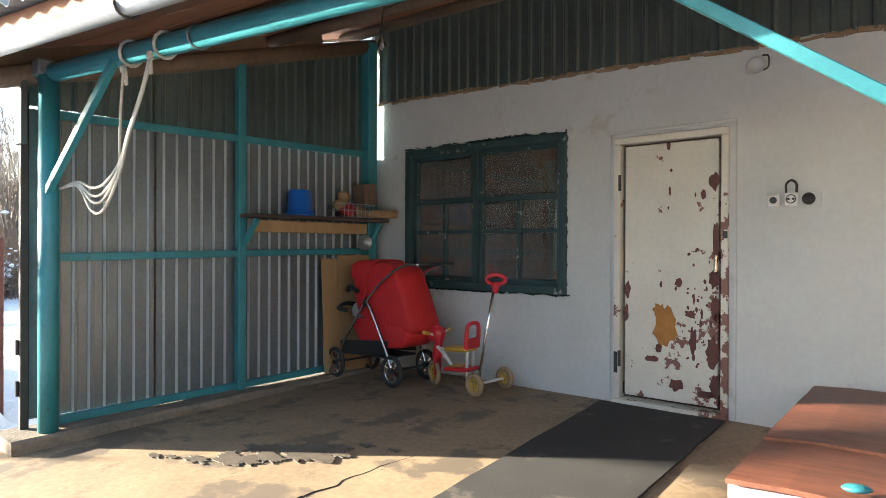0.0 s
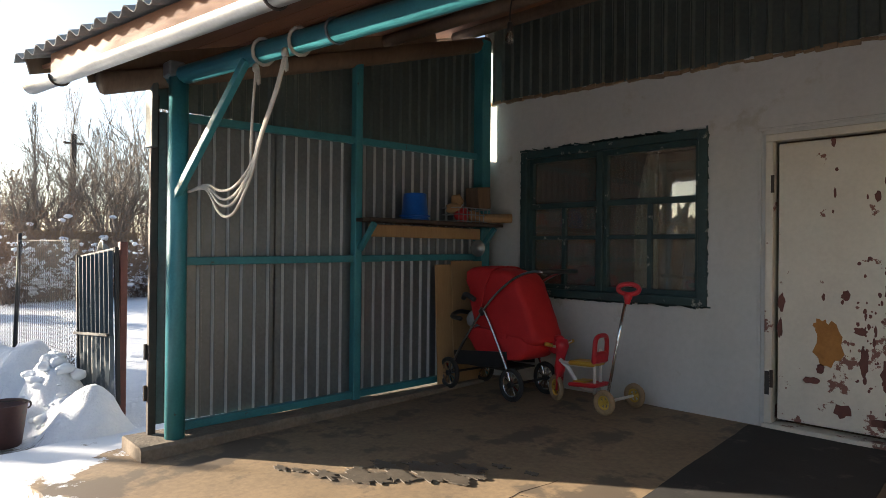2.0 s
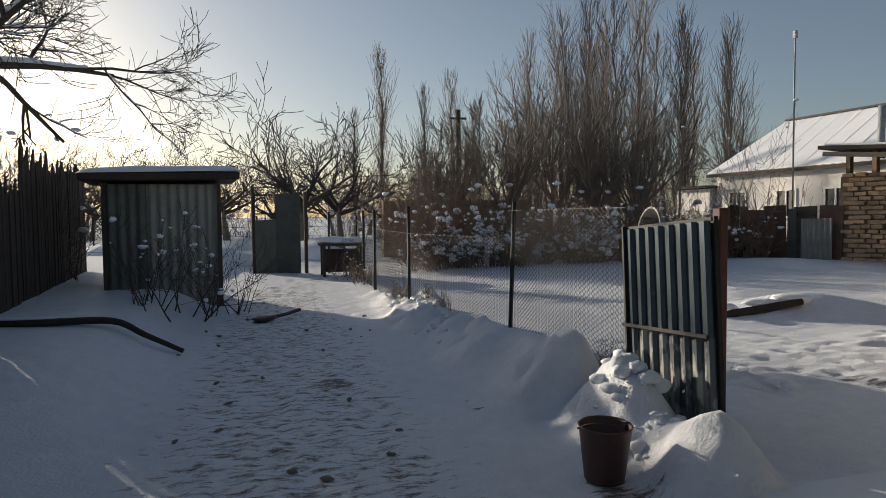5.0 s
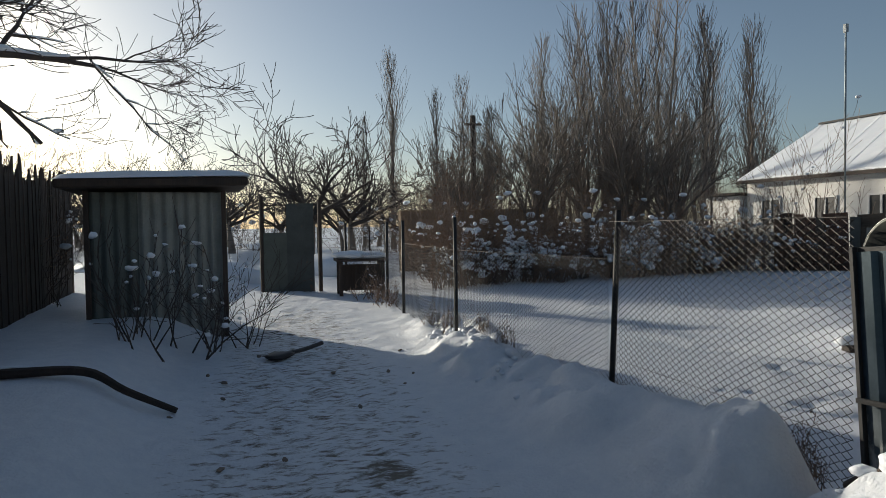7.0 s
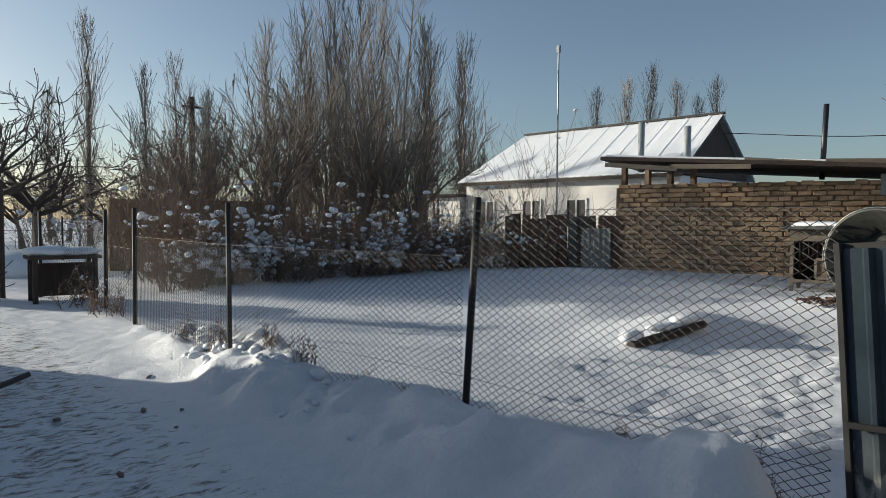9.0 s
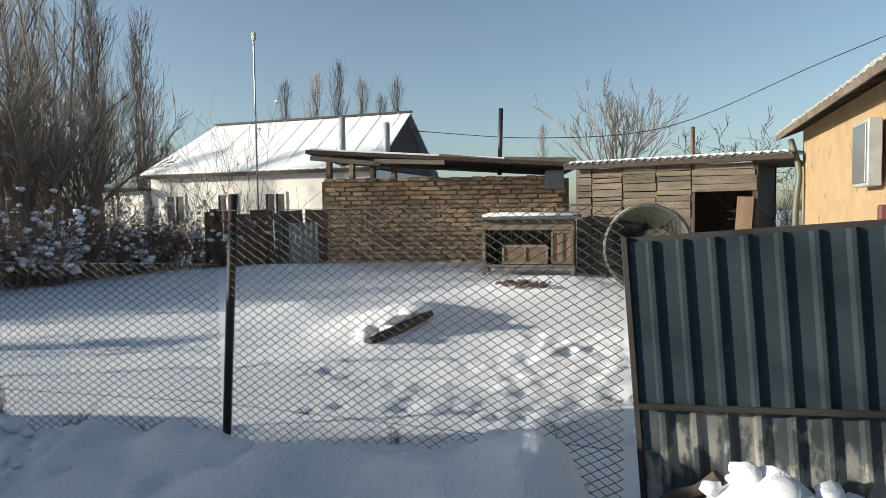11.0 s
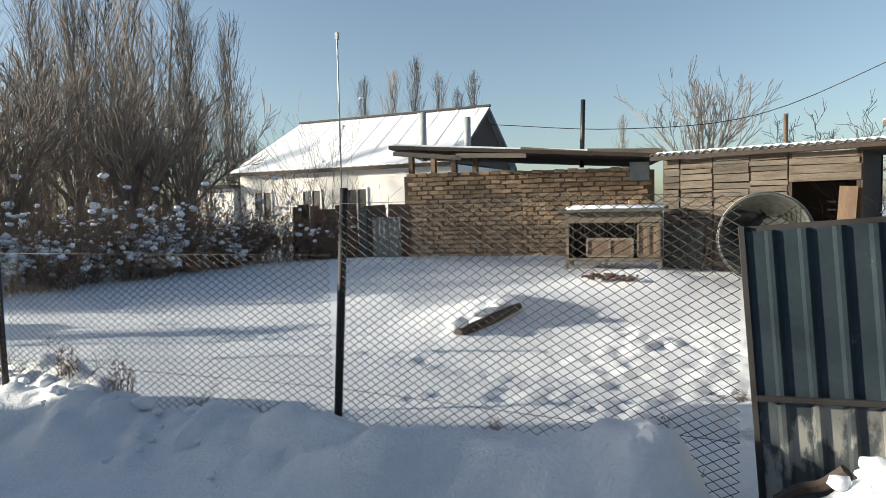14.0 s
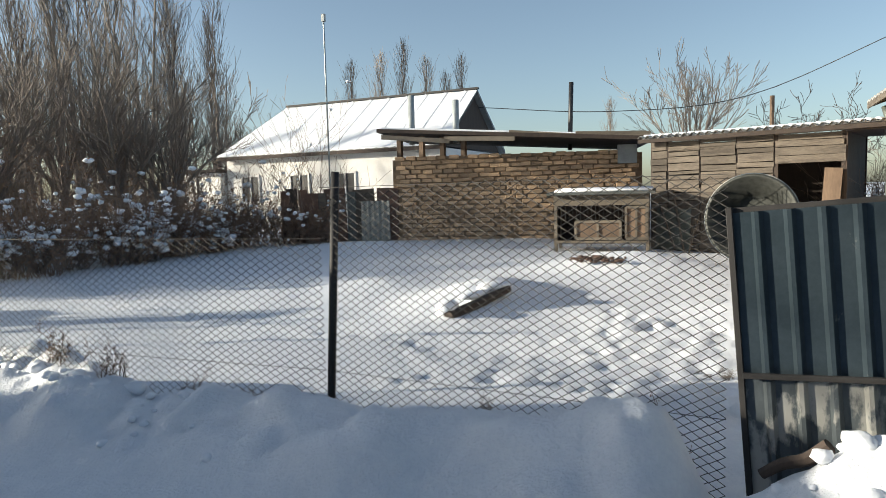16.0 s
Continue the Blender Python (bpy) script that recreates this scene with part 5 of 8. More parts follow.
def build_ropes():
    th = thing("rope_coil", (-3.5, 2.8, 1.4), "pale clothes-line rope looped from the beam to the column", "rope")

    def rope(pts, name="strand", r=0.0085):
        bm = bmesh.new()
        tube(bm, smooth_line(pts, 6), r, 6)
        part(name, bm, ROPE, th, smooth=True)

    b1, b2 = beam_at(-3.51), beam_at(-3.2)
    for b in (b1, b2):
        pts = [b + Vector((0.01 * math.sin(w), 0.068 * math.cos(w), 0.072 * math.sin(w))) for w in (2 * math.pi * k / 12 for k in range(12))]
        bm = bmesh.new()
        tube(bm, pts, 0.011, 6, closed=True)
        part("loop", bm, ROPE, th, smooth=True)
    y = 2.79
    for dx, sag in ((0.0, 0.0), (0.012, 0.05), (-0.01, 0.09), (0.006, 0.15)):
        rope([(-3.19 + dx, y, 2.32), (-3.26 + dx, y - 0.01, 2.15), (-3.40 + dx, y - 0.02, 1.93), (-3.52 + dx, y - 0.02, 1.77 - sag * 0.4), (-3.72, y - 0.02, 1.66 - sag), (-3.95, y, 1.65 - sag * 0.95), (-4.16, y, 1.70 - sag * 0.2), (-4.32, y - 0.05, 1.66)])
    rope([(-3.51, y, 2.32), (-3.545, y, 2.1), (-3.56, y, 1.9), (-3.55, y - 0.01, 1.75), (-3.66, y - 0.01, 1.62)])
    rope([(-4.33, y - 0.09, 1.64), (-4.52, y - 0.1, 1.53), (-4.61, y - 0.09, 1.38), (-4.52, y - 0.09, 1.26), (-4.36, y - 0.09, 1.27), (-4.31, y - 0.09, 1.37), (-4.37, y - 0.09, 1.55), (-4.35, y - 0.09, 1.65)])
    rope([(-4.40, y - 0.06, 1.66), (-4.42, y - 0.05, 1.5), (-4.38, y - 0.07, 1.36), (-4.33, y - 0.08, 1.3)])
    for row in ((-3.19, y, 2.33, 0.02, 0.02, 0.03, 0), (-3.51, y, 2.31, 0.02, 0.02, 0.03, 0), (-3.16, y - 0.01, 2.26, 0.012, 0.012, 0.045, 0), (-3.48, y, 2.25, 0.012, 0.012, 0.045, 0), (-4.35, y - 0.07, 1.65, 0.03, 0.03, 0.03, 0)):
        clumps("knot", [row], ROPE, th, "", 3)


build_ropes()


def wheel(th, c, r, width, axis_dir, rim, tyre, spokes, name="wheel", hub=None):
    """A wheel > tyre, rim, spokes, about c with its axle along axis_dir."""
    ax = Vector(axis_dir).normalized()
    c = Vector(c)
    a = ax.orthogonal().normalized()
    b = ax.cross(a)
    ring = lambda q, n, off=0.0: [c + ax * off + q * (math.cos(2 * math.pi * k / n) * a + math.sin(2 * math.pi * k / n) * b) for k in range(n)]
    bm = bmesh.new()
    tube(bm, ring(r - width * 0.5, 28), width * 0.5, 8, closed=True)
    w = part(name, bm, tyre, th, smooth=True)
    bm = bmesh.new()
    tube(bm, ring(r - width * 1.05, 28), width * 0.22, 6, closed=True)
    part("rim", bm, rim, w, smooth=True)
    bm = bmesh.new()
    lathe(bm, [(0.0, -width * 0.6), (r * 0.16, -width * 0.6), (r * 0.16, width * 0.6), (0.0, width * 0.6)], c, ax, 12)
    part("hub", bm, hub or rim, w)
    for k in range(spokes):
        t = 2 * math.pi * k / spokes
        d = math.cos(t) * a + math.sin(t) * b
        bm = bmesh.new()
        bar(bm, c + d * r * 0.13, c + d * (r - width), r * 0.075, width * 0.35, up=ax)
        part("spoke", bm, rim, w)
    return w


def build_stroller():
    """Red pram: hood towards -x, push bar towards +x."""
    yn, yf = 5.06, 5.50
    zf = floor_z(5.2) + 0.006
    th = thing("baby_stroller", (-3.95, 5.25, zf), "red baby stroller with hood and black spoked wheels", "stroller")
    r = 0.138
    xa, xb = -4.29, -3.57
    for x in (xa, xb):
        for y in (yn, yf):
            wheel(th, (x, y, zf + r + (0.004 if y == yf else 0)), r, 0.04, (0.12, 1, 0), CHROME, RUBBER, 10, hub=BLACKPLASTIC)
    for x in (xa, xb):
        bm = bmesh.new()
        tube(bm, [(x, yn, zf + r), (x, yf, zf + r)], 0.011, 8)
        part("axle", bm, BLACKPLASTIC, th)
    for y in (yn, yf):
        bm = bmesh.new()
        tube(bm, smooth_line([(-4.26, y, zf + 0.15), (-4.20, y, zf + 0.30), (-4.02, y, zf + 0.55), (-3.80, y, zf + 0.80), (-3.58, y, zf + 0.97), (-3.40, y, zf + 1.04), (-3.26, y, zf + 1.05)], 5), 0.013, 8)
        part("side_rail", bm, CHROME, th, smooth=True)
        bm = bmesh.new()
        tube(bm, smooth_line([(-3.58, y, zf + 0.15), (-3.64, y, zf + 0.30), (-3.84, y, zf + 0.66), (-3.92, y, zf + 0.74)], 5), 0.012, 8)
        part("leg", bm, CHROME, th, smooth=True)
        bm = bmesh.new()
        box(bm, (-3.90, y, zf + 0.70), (0.06, 0.03, 0.06), Matrix.Rotation(-0.7, 3, "Y"), 0.01)
        part("joint", bm, BLACKPLASTIC, th)
    bm = bmesh.new()
    tube(bm, [(-3.27, yn, zf + 1.05), (-3.27, yf, zf + 1.05)], 0.018, 10)
    part("push_bar", bm, BLACKPLASTIC, th, smooth=True)
    bm = bmesh.new()
    box(bm, (-3.94, 5.255, zf + 0.24), (0.62, 0.36, 0.015), None, 0.004)
    for a, b in (((-4.24, 5.08), (-3.64, 5.08)), ((-4.24, 5.43), (-3.64, 5.43))):
        bar(bm, (a[0], a[1], zf + 0.28), (b[0], b[1], zf + 0.33), 0.012, 0.12)
    part("basket", bm, BLACKPLASTIC, th, "black under-seat basket")
    # soft body: seat tub and hood, lofted cross-sections along x
    def cloth(name, profile, half, mat, lab=""):
        """A soft body: a side outline carried across the width, drawn in towards both sides."""
        bm = bmesh.new()
        out = [p for p in smooth_line([(x, 0, z) for x, z in profile + profile[:1]], 4)][:-1]
        cx, cz = sum(p.x for p in out) / len(out), sum(p.z for p in out) / len(out)
        rings = []
        for f, sc in ((-1.0, 0.86), (-0.96, 0.95), (-0.7, 1.0), (0.0, 1.02), (0.7, 1.0), (0.96, 0.95), (1.0, 0.86)):
            ring = []
            for p in out:
                w = 0.014 * noise.noise(Vector((p.x * 13, f * 3, p.z * 9)))
                ring.append(bm.verts.new((cx + (p.x - cx) * sc + w, 5.28 + half * f + 0.012 * noise.noise(Vector((p.x * 9, f, p.z * 11))), zf + cz + (p.z - cz) * sc + w)))
            rings.append(ring)
        n = len(out)
        for p, q in zip(rings, rings[1:]):
            for m in range(n):
                bm.faces.new((p[m], p[(m + 1) % n], q[(m + 1) % n], q[m]))
        bm.faces.new(rings[0][::-1])
        bm.faces.new(rings[-1])
        return part(name, bm, mat, th, lab, smooth=True)

    cloth("seat_tub", [(-4.12, 0.50), (-4.02, 0.36), (-3.75, 0.32), (-3.50, 0.34), (-3.40, 0.46), (-3.55, 0.53), (-4.0, 0.56)], 0.19, REDCLOTH, "red padded seat tub")
    cloth("hood", [(-4.15, 0.96), (-4.12, 1.055), (-3.98, 1.075), (-3.80, 1.06), (-3.62, 1.02), (-3.53, 0.90), (-3.44, 0.70), (-3.36, 0.50), (-3.46, 0.455), (-3.60, 0.50), (-3.64, 0.44), (-3.80, 0.52), (-4.02, 0.58), (-4.08, 0.72), (-4.10, 0.84)], 0.19, REDCLOTH, "red cloth hood with hanging flap")
    bm = bmesh.new()
    tube(bm, smooth_line([(-3.92, 5.055, zf + 0.72), (-3.86, 5.065, zf + 0.95), (-3.82, 5.10, zf + 1.05), (-3.80, 5.28, zf + 1.075), (-3.82, 5.46, zf + 1.05), (-3.86, 5.495, zf + 0.95), (-3.92, 5.505, zf + 0.72)], 4), 0.008, 6)
    part("hood_rib", bm, REDCLOTH, th, smooth=True)
    bm = bmesh.new()
    tube(bm, smooth_line([(-4.16, 5.07, zf + 0.62), (-4.30, 5.10, zf + 0.63), (-4.35, 5.25, zf + 0.66), (-4.30, 5.41, zf + 0.63), (-4.16, 5.44, zf + 0.62)], 5), 0.02, 8)
    part("bumper_bar", bm, BLACKPLASTIC, th, smooth=True)
    bm = bmesh.new()
    tube(bm, smooth_line([(-4.10, 5.04, zf + 0.80), (-4.05, 5.02, zf + 0.84), (-3.95, 5.02, zf + 0.80)], 4), 0.022, 8)
    part("grip", bm, BLACKPLASTIC, th, smooth=True)
    clumps("lining", [(-4.10, 5.25, zf + 0.62, 0.07, 0.15, 0.10, 0)], SLATE, th, "pale blue lining", 4, 0.08)


build_stroller()


def build_tricycle():
    zf = floor_z(5.4) + 0.006
    th = thing("tricycle", (-3.05, 5.42, zf), "red and white child's tricycle with a push handle", "tricycle")
    fx, fy = -3.36, 5.37
    wheel(th, (fx, fy, zf + 0.105), 0.105, 0.04, (0.45, 1, 0), YELLOWPLASTIC, TANRUBBER, 5, hub=YELLOWPLASTIC)
    rear = [(-2.81, 5.22), (-2.80, 5.62)]
    for x, y in rear:
        wheel(th, (x, y, zf + 0.095), 0.095, 0.045, (0.12, 1, 0), YELLOWPLASTIC, TANRUBBER, 6, hub=YELLOWPLASTIC)
    bm = bmesh.new()
    tube(bm, [(rear[0][0], rear[0][1], zf + 0.095), (rear[1][0], rear[1][1], zf + 0.095)], 0.012, 8)
    part("axle", bm, WHITEPLASTIC, th)
    bm = bmesh.new()
    tube(bm, smooth_line([(-3.30, 5.34, zf + 0.34), (-3.22, 5.34, zf + 0.28), (-3.10, 5.34, zf + 0.16), (-2.90, 5.34, zf + 0.14), (-2.84, 5.34, zf + 0.1)], 5), 0.016, 8)
    tube(bm, smooth_line([(-3.28, 5.34, zf + 0.32), (-3.1, 5.34, zf + 0.32), (-2.96, 5.34, zf + 0.33)], 4), 0.016, 8)
    tube(bm, [(-2.95, 5.30, zf + 0.46), (-2.95, 5.30, zf + 0.12)], 0.012, 8)
    tube(bm, [(-2.95, 5.38, zf + 0.46), (-2.95, 5.38, zf + 0.12)], 0.012, 8)
    part("frame", bm, WHITEPLASTIC, th, "white steel frame", smooth=True)
    bm = bmesh.new()
    for s in (-1, 1):
        bar(bm, (fx + 0.03, fy + 0.032 * s, zf + 0.09), (fx + 0.04, fy + 0.032 * s, zf + 0.28), 0.022, 0.012)
    lathe(bm, [(0.0, -0.03), (0.035, -0.03), (0.045, 0.04), (0.038, 0.12), (0.05, 0.18), (0.06, 0.22), (0.045, 0.27), (0.0, 0.28)], (fx + 0.03, fy, zf + 0.23), (0.1, 0, 1), 14)
    part("fork", bm, REDPLASTIC, th, smooth=True)
    clumps("front_ornament", [(fx - 0.01, fy - 0.01, zf + 0.43, 0.055, 0.05, 0.06, 0.3), (fx + 0.02, fy, zf + 0.50, 0.04, 0.05, 0.03, 0)], REDPLASTIC, th, "", 2, 0.08)
    bm = bmesh.new()
    tube(bm, [(fx + 0.02, fy - 0.15, zf + 0.46), (fx + 0.03, fy, zf + 0.43), (fx + 0.04, fy + 0.15, zf + 0.47)], 0.011, 8)
    hb = part("handlebar", bm, WHITEPLASTIC, th)
    for s in (-1, 1):
        bm = bmesh.new()
        tube(bm, [(fx + 0.03, fy + 0.10 * s, zf + 0.455), (fx + 0.03 + 0.01 * s, fy + 0.17 * s, zf + 0.47)], 0.016, 8)
        part("grip", bm, YELLOWPLASTIC, hb, smooth=True)
    bm = bmesh.new()
    box(bm, (-3.05, 5.34, zf + 0.345), (0.24, 0.17, 0.035), Matrix.Rotation(-0.05, 3, "Y"), 0.014)
    part("seat", bm, YELLOWPLASTIC, th)
    bm = bmesh.new()
    box(bm, (-2.93, 5.34, zf + 0.40), (0.045, 0.19, 0.09), Matrix.Rotation(0.1, 3, "Y"), 0.015)
    tube(bm, smooth_line([(-2.925, 5.26, zf + 0.42), (-2.92, 5.265, zf + 0.53), (-2.915, 5.30, zf + 0.565), (-2.915, 5.38, zf + 0.565), (-2.92, 5.415, zf + 0.53), (-2.925, 5.42, zf + 0.42)], 5), 0.018, 8)
    part("backrest", bm, REDPLASTIC, th, smooth=False)
    bm = bmesh.new()
    box(bm, (-3.03, 5.34, zf + 0.185), (0.26, 0.20, 0.03), Matrix.Rotation(-0.08, 3, "Y"), 0.012)
    ft = part("footrest", bm, REDPLASTIC, th)
    bm = bmesh.new()
    box(bm, (-3.07, 5.34, zf + 0.205), (0.12, 0.14, 0.01), Matrix.Rotation(-0.08, 3, "Y"), 0.003)
    part("tread", bm, YELLOWPLASTIC, ft)
    bm = bmesh.new()
    tube(bm, [(-2.86, 5.34, zf + 0.12), (-2.80, 5.34, zf + 0.42), (-2.71, 5.34, zf + 0.86)], 0.012, 8)
    ph = part("push_handle", bm, CHROME, th, smooth=True)
    bm = bmesh.new()
    c = Vector((-2.69, 5.34, zf + 0.93))
    tube(bm, [c + Vector((0.075 * math.cos(w), 0.02 * math.cos(w), 0.038 * math.sin(w))) for w in (2 * math.pi * k / 18 for k in range(18))], 0.018, 8, closed=True)
    lathe(bm, [(0.018, -0.11), (0.032, -0.06), (0.03, -0.03), (0.0, -0.02)], c, (0.1, 0, 1), 12)
    part("grip", bm, REDPLASTIC, ph, smooth=True)


build_tricycle()


def build_daybed():
    th = thing("daybed", (0.4, 4.7, 0.1), "low daybed with a brown wood-grain oilcloth cover", "daybed")
    x0, x1, y0, y1, z = -0.52, 1.6, 3.66, 5.72, 0.43
    for k in range(2):
        bm = bmesh.new()
        ya, yb = (y0, 4.31) if k == 0 else (4.315, y1)
        n = 10
        vs = {}
        for i in range(n + 1):
            for j in range(n + 1):
                x = x0 + 0.10 * (y1 - ya - (yb - ya) * j / n) / 2 + (x1 - x0) * i / n
                y = ya + (yb - ya) * j / n
                vs[i, j] = (x, y, z + 0.012 * k + 0.006 * noise.noise(Vector((x * 3, y * 3, 1))) - (0.012 if i == 0 else 0))
        up = {q: bm.verts.new(p) for q, p in vs.items()}
        dn = {q: bm.verts.new((p[0], p[1], p[2] - 0.02)) for q, p in vs.items()}
        for i in range(n):
            for j in range(n):
                bm.faces.new((up[i, j], up[i + 1, j], up[i + 1, j + 1], up[i, j + 1]))
        edge = [(i, 0) for i in range(n + 1)] + [(n, j) for j in range(1, n + 1)] + [(i, n) for i in range(n - 1, -1, -1)] + [(0, j) for j in range(n - 1, 0, -1)]
        for a, b in zip(edge, edge[1:] + edge[:1]):
            bm.faces.new((up[a], dn[a], dn[b], up[b]))
        part("cover", bm, BEDCOVER, th)
    bm = bmesh.new()
    box(bm, (0.58, 4.68, 0.33), (2.0, 1.98, 0.16), None, 0.01)
    part("frame", bm, PINKCLOTH, th, "faded pink painted frame")
    for x in (-0.32, 1.5):
        for y in (3.78, 5.6):
            bm = bmesh.new()
            zz = floor_z(y)
            bar(bm, (x, y, zz), (x, y, 0.26), 0.07, 0.07, up=(0, 1, 0), bevel=0.005)
            part("leg", bm, OLDWOOD, th)
    th = thing("teal_slipper", (-0.02, 3.80, 0.44), "turquoise folded cloth lying on the daybed", "cloth")
    clumps("bulk", [(0.0, 3.74, 0.455, 0.05, 0.03, 0.015, 0.4)], TEAL, th, "", 3, 0.12)


build_daybed()


# ---- yard ----
def build_bucket():
    z = -0.175
    c = (-5.86, 2.02, z)
    th = thing("metal_bucket", c, "dull dark red metal bucket standing in the snow", "bucket")
    bm = bmesh.new()
    lathe(bm, [(0.0, 0.0), (0.105, 0.0), (0.112, 0.01), (0.148, 0.31), (0.154, 0.315), (0.148, 0.32), (0.142, 0.31), (0.105, 0.02), (0.0, 0.018)], c, (0.03, 0.0, 1), 26)
    part("body", bm, BUCKETRED, th, smooth=True)
    bm = bmesh.new()
    tube(bm, smooth_line([(c[0] - 0.02, c[1] - 0.155, z + 0.30), (c[0] + 0.06, c[1] - 0.1, z + 0.345), (c[0] + 0.12, c[1], z + 0.35), (c[0] + 0.08, c[1] + 0.1, z + 0.34), (c[0], c[1] + 0.16, z + 0.30)], 4), 0.006, 6)
    part("handle", bm, RUSTY, th)
    bm = bmesh.new()
    tube(bm, [(c[0], c[1] + 0.15 + 0.02 * math.sin(w), z + 0.285 + 0.025 * math.cos(w)) for w in (2 * math.pi * k / 10 for k in range(10))], 0.007, 5, closed=True)
    part("ear", bm, RUSTY, th)


build_bucket()


GATE_WIDTH = 0.99


def build_gate():
    lean = Matrix.Rotation(radians(-4.4), 3, "Y")
    u, up = lean @ Vector((1, 0, 0)), lean @ Vector((0, 0, 1))
    a = Vector((-6.885, 2.79, -0.06))
    w = GATE_WIDTH
    th = thing("metal_gate", a, "leaning galvanised ribbed sheet-metal garden gate with scuffed lower half", "gate")
    at = lambda s, h, off=0.0: a + u * s + up * h + Vector((0, off, 0))
    for z0, z1, mat, off in ((0.0, 0.565, GATELOW, 0.004), (0.555, 1.265, GATESHEET, 0.0)):
        bm = bmesh.new()
        corrugated(bm, at(0, z0, off), u, up, w, z1 - z0, 0.123, 0.026, "rib")
        part("sheet", bm, mat, th)
    for s, h, off, ww in ((-0.012, 1.29, -0.005, 0.026), (w, 1.29, 0.03, 0.04)):
        bm = bmesh.new()
        bar(bm, at(s, -0.02, off), at(s, h, off), ww, 0.03, up=(0, 1, 0), bevel=0.003)
        part("stile", bm, GATERIM, th)
    for h, off in ((1.275, 0.02), (0.565, -0.044)):
        bm = bmesh.new()
        bar(bm, at(0, h, off), at(w, h, off), 0.022, 0.024, bevel=0.002)
        part("rail", bm, GATERIM, th)
    post = thing("gate_post", (-6.02, 2.88, -0.2), "short maroon-painted wooden gate post behind the gate", "post")
    bm = bmesh.new()
    bar(bm, (-6.02, 2.88, -0.3), (-6.02, 2.88, 1.35), 0.075, 0.06, up=(0, 1, 0), bevel=0.006)
    part("timber", bm, MAROON, post)
    th = thing("wooden_stake", (-6.62, 2.5, 0.1), "old wooden stake lying in the snow by the gate", "stake")
    bm = bmesh.new()
    tube(bm, smooth_line([(-6.84, 2.6, 0.14), (-6.76, 2.6, 0.2), (-6.68, 2.59, 0.235), (-6.6, 2.58, 0.31)], 3), 0.022, 7, taper=0.03)
    part("stick", bm, DARKWOOD, th)


build_gate()

def build_basin():
    """A round basin hung by a hook on the gate's leaning edge."""
    th = thing("metal_basin", (-6.93, 2.95, 1.15), "old round metal basin hung behind the gate's corner", "basin")
    c, ax = Vector((-6.925, 2.95, 1.172)), Vector((-0.12, -0.98, 0.10)).normalized()
    bm = bmesh.new()
    lathe(bm, [(0.0, -0.11), (0.10, -0.11), (0.118, -0.10), (0.188, -0.004), (0.2, 0.0), (0.2, 0.005), (0.186, 0.004), (0.112, -0.092), (0.098, -0.1), (0.0, -0.1)], c, ax, 36)
    part("bowl", bm, material("old_tinned_steel", (0.075, 0.078, 0.07), (0.035, 0.037, 0.034), rough=0.5, metal=0.5, s1=5, s2=40, bump=0.2), th, smooth=True)
    side = ax.cross(Vector((0, 0, 1))).normalized()
    top = side.cross(ax)
    bm = bmesh.new()
    tube(bm, [c + 0.199 * (math.cos(w) * side + math.sin(w) * top) for w in (2 * math.pi * k / 40 for k in range(40))], 0.005, 6, closed=True)
    part("rim", bm, GATELOW, th, "pale rolled rim")
    bm = bmesh.new()
    tube(bm, smooth_line([c - side * 0.03 + top * 0.05 - ax * 0.08, (-6.9, 2.98, 1.12), (-6.93, 2.86, 1.16), (-6.955, 2.82, 1.2)], 4), 0.006, 6)
    part("hook", bm, RUSTY, th)


build_basin()

# fence line: posts and chain-link
FENCE = [Vector((-7.0, 2.80, 0)), Vector((-9.21, 2.68, 0)), Vector((-11.95, 2.15, 0)), Vector((-15.6, 2.2, 0)), Vector((-17.6, 2.25, 0)), Vector((-20.4, 1.7, 0))]


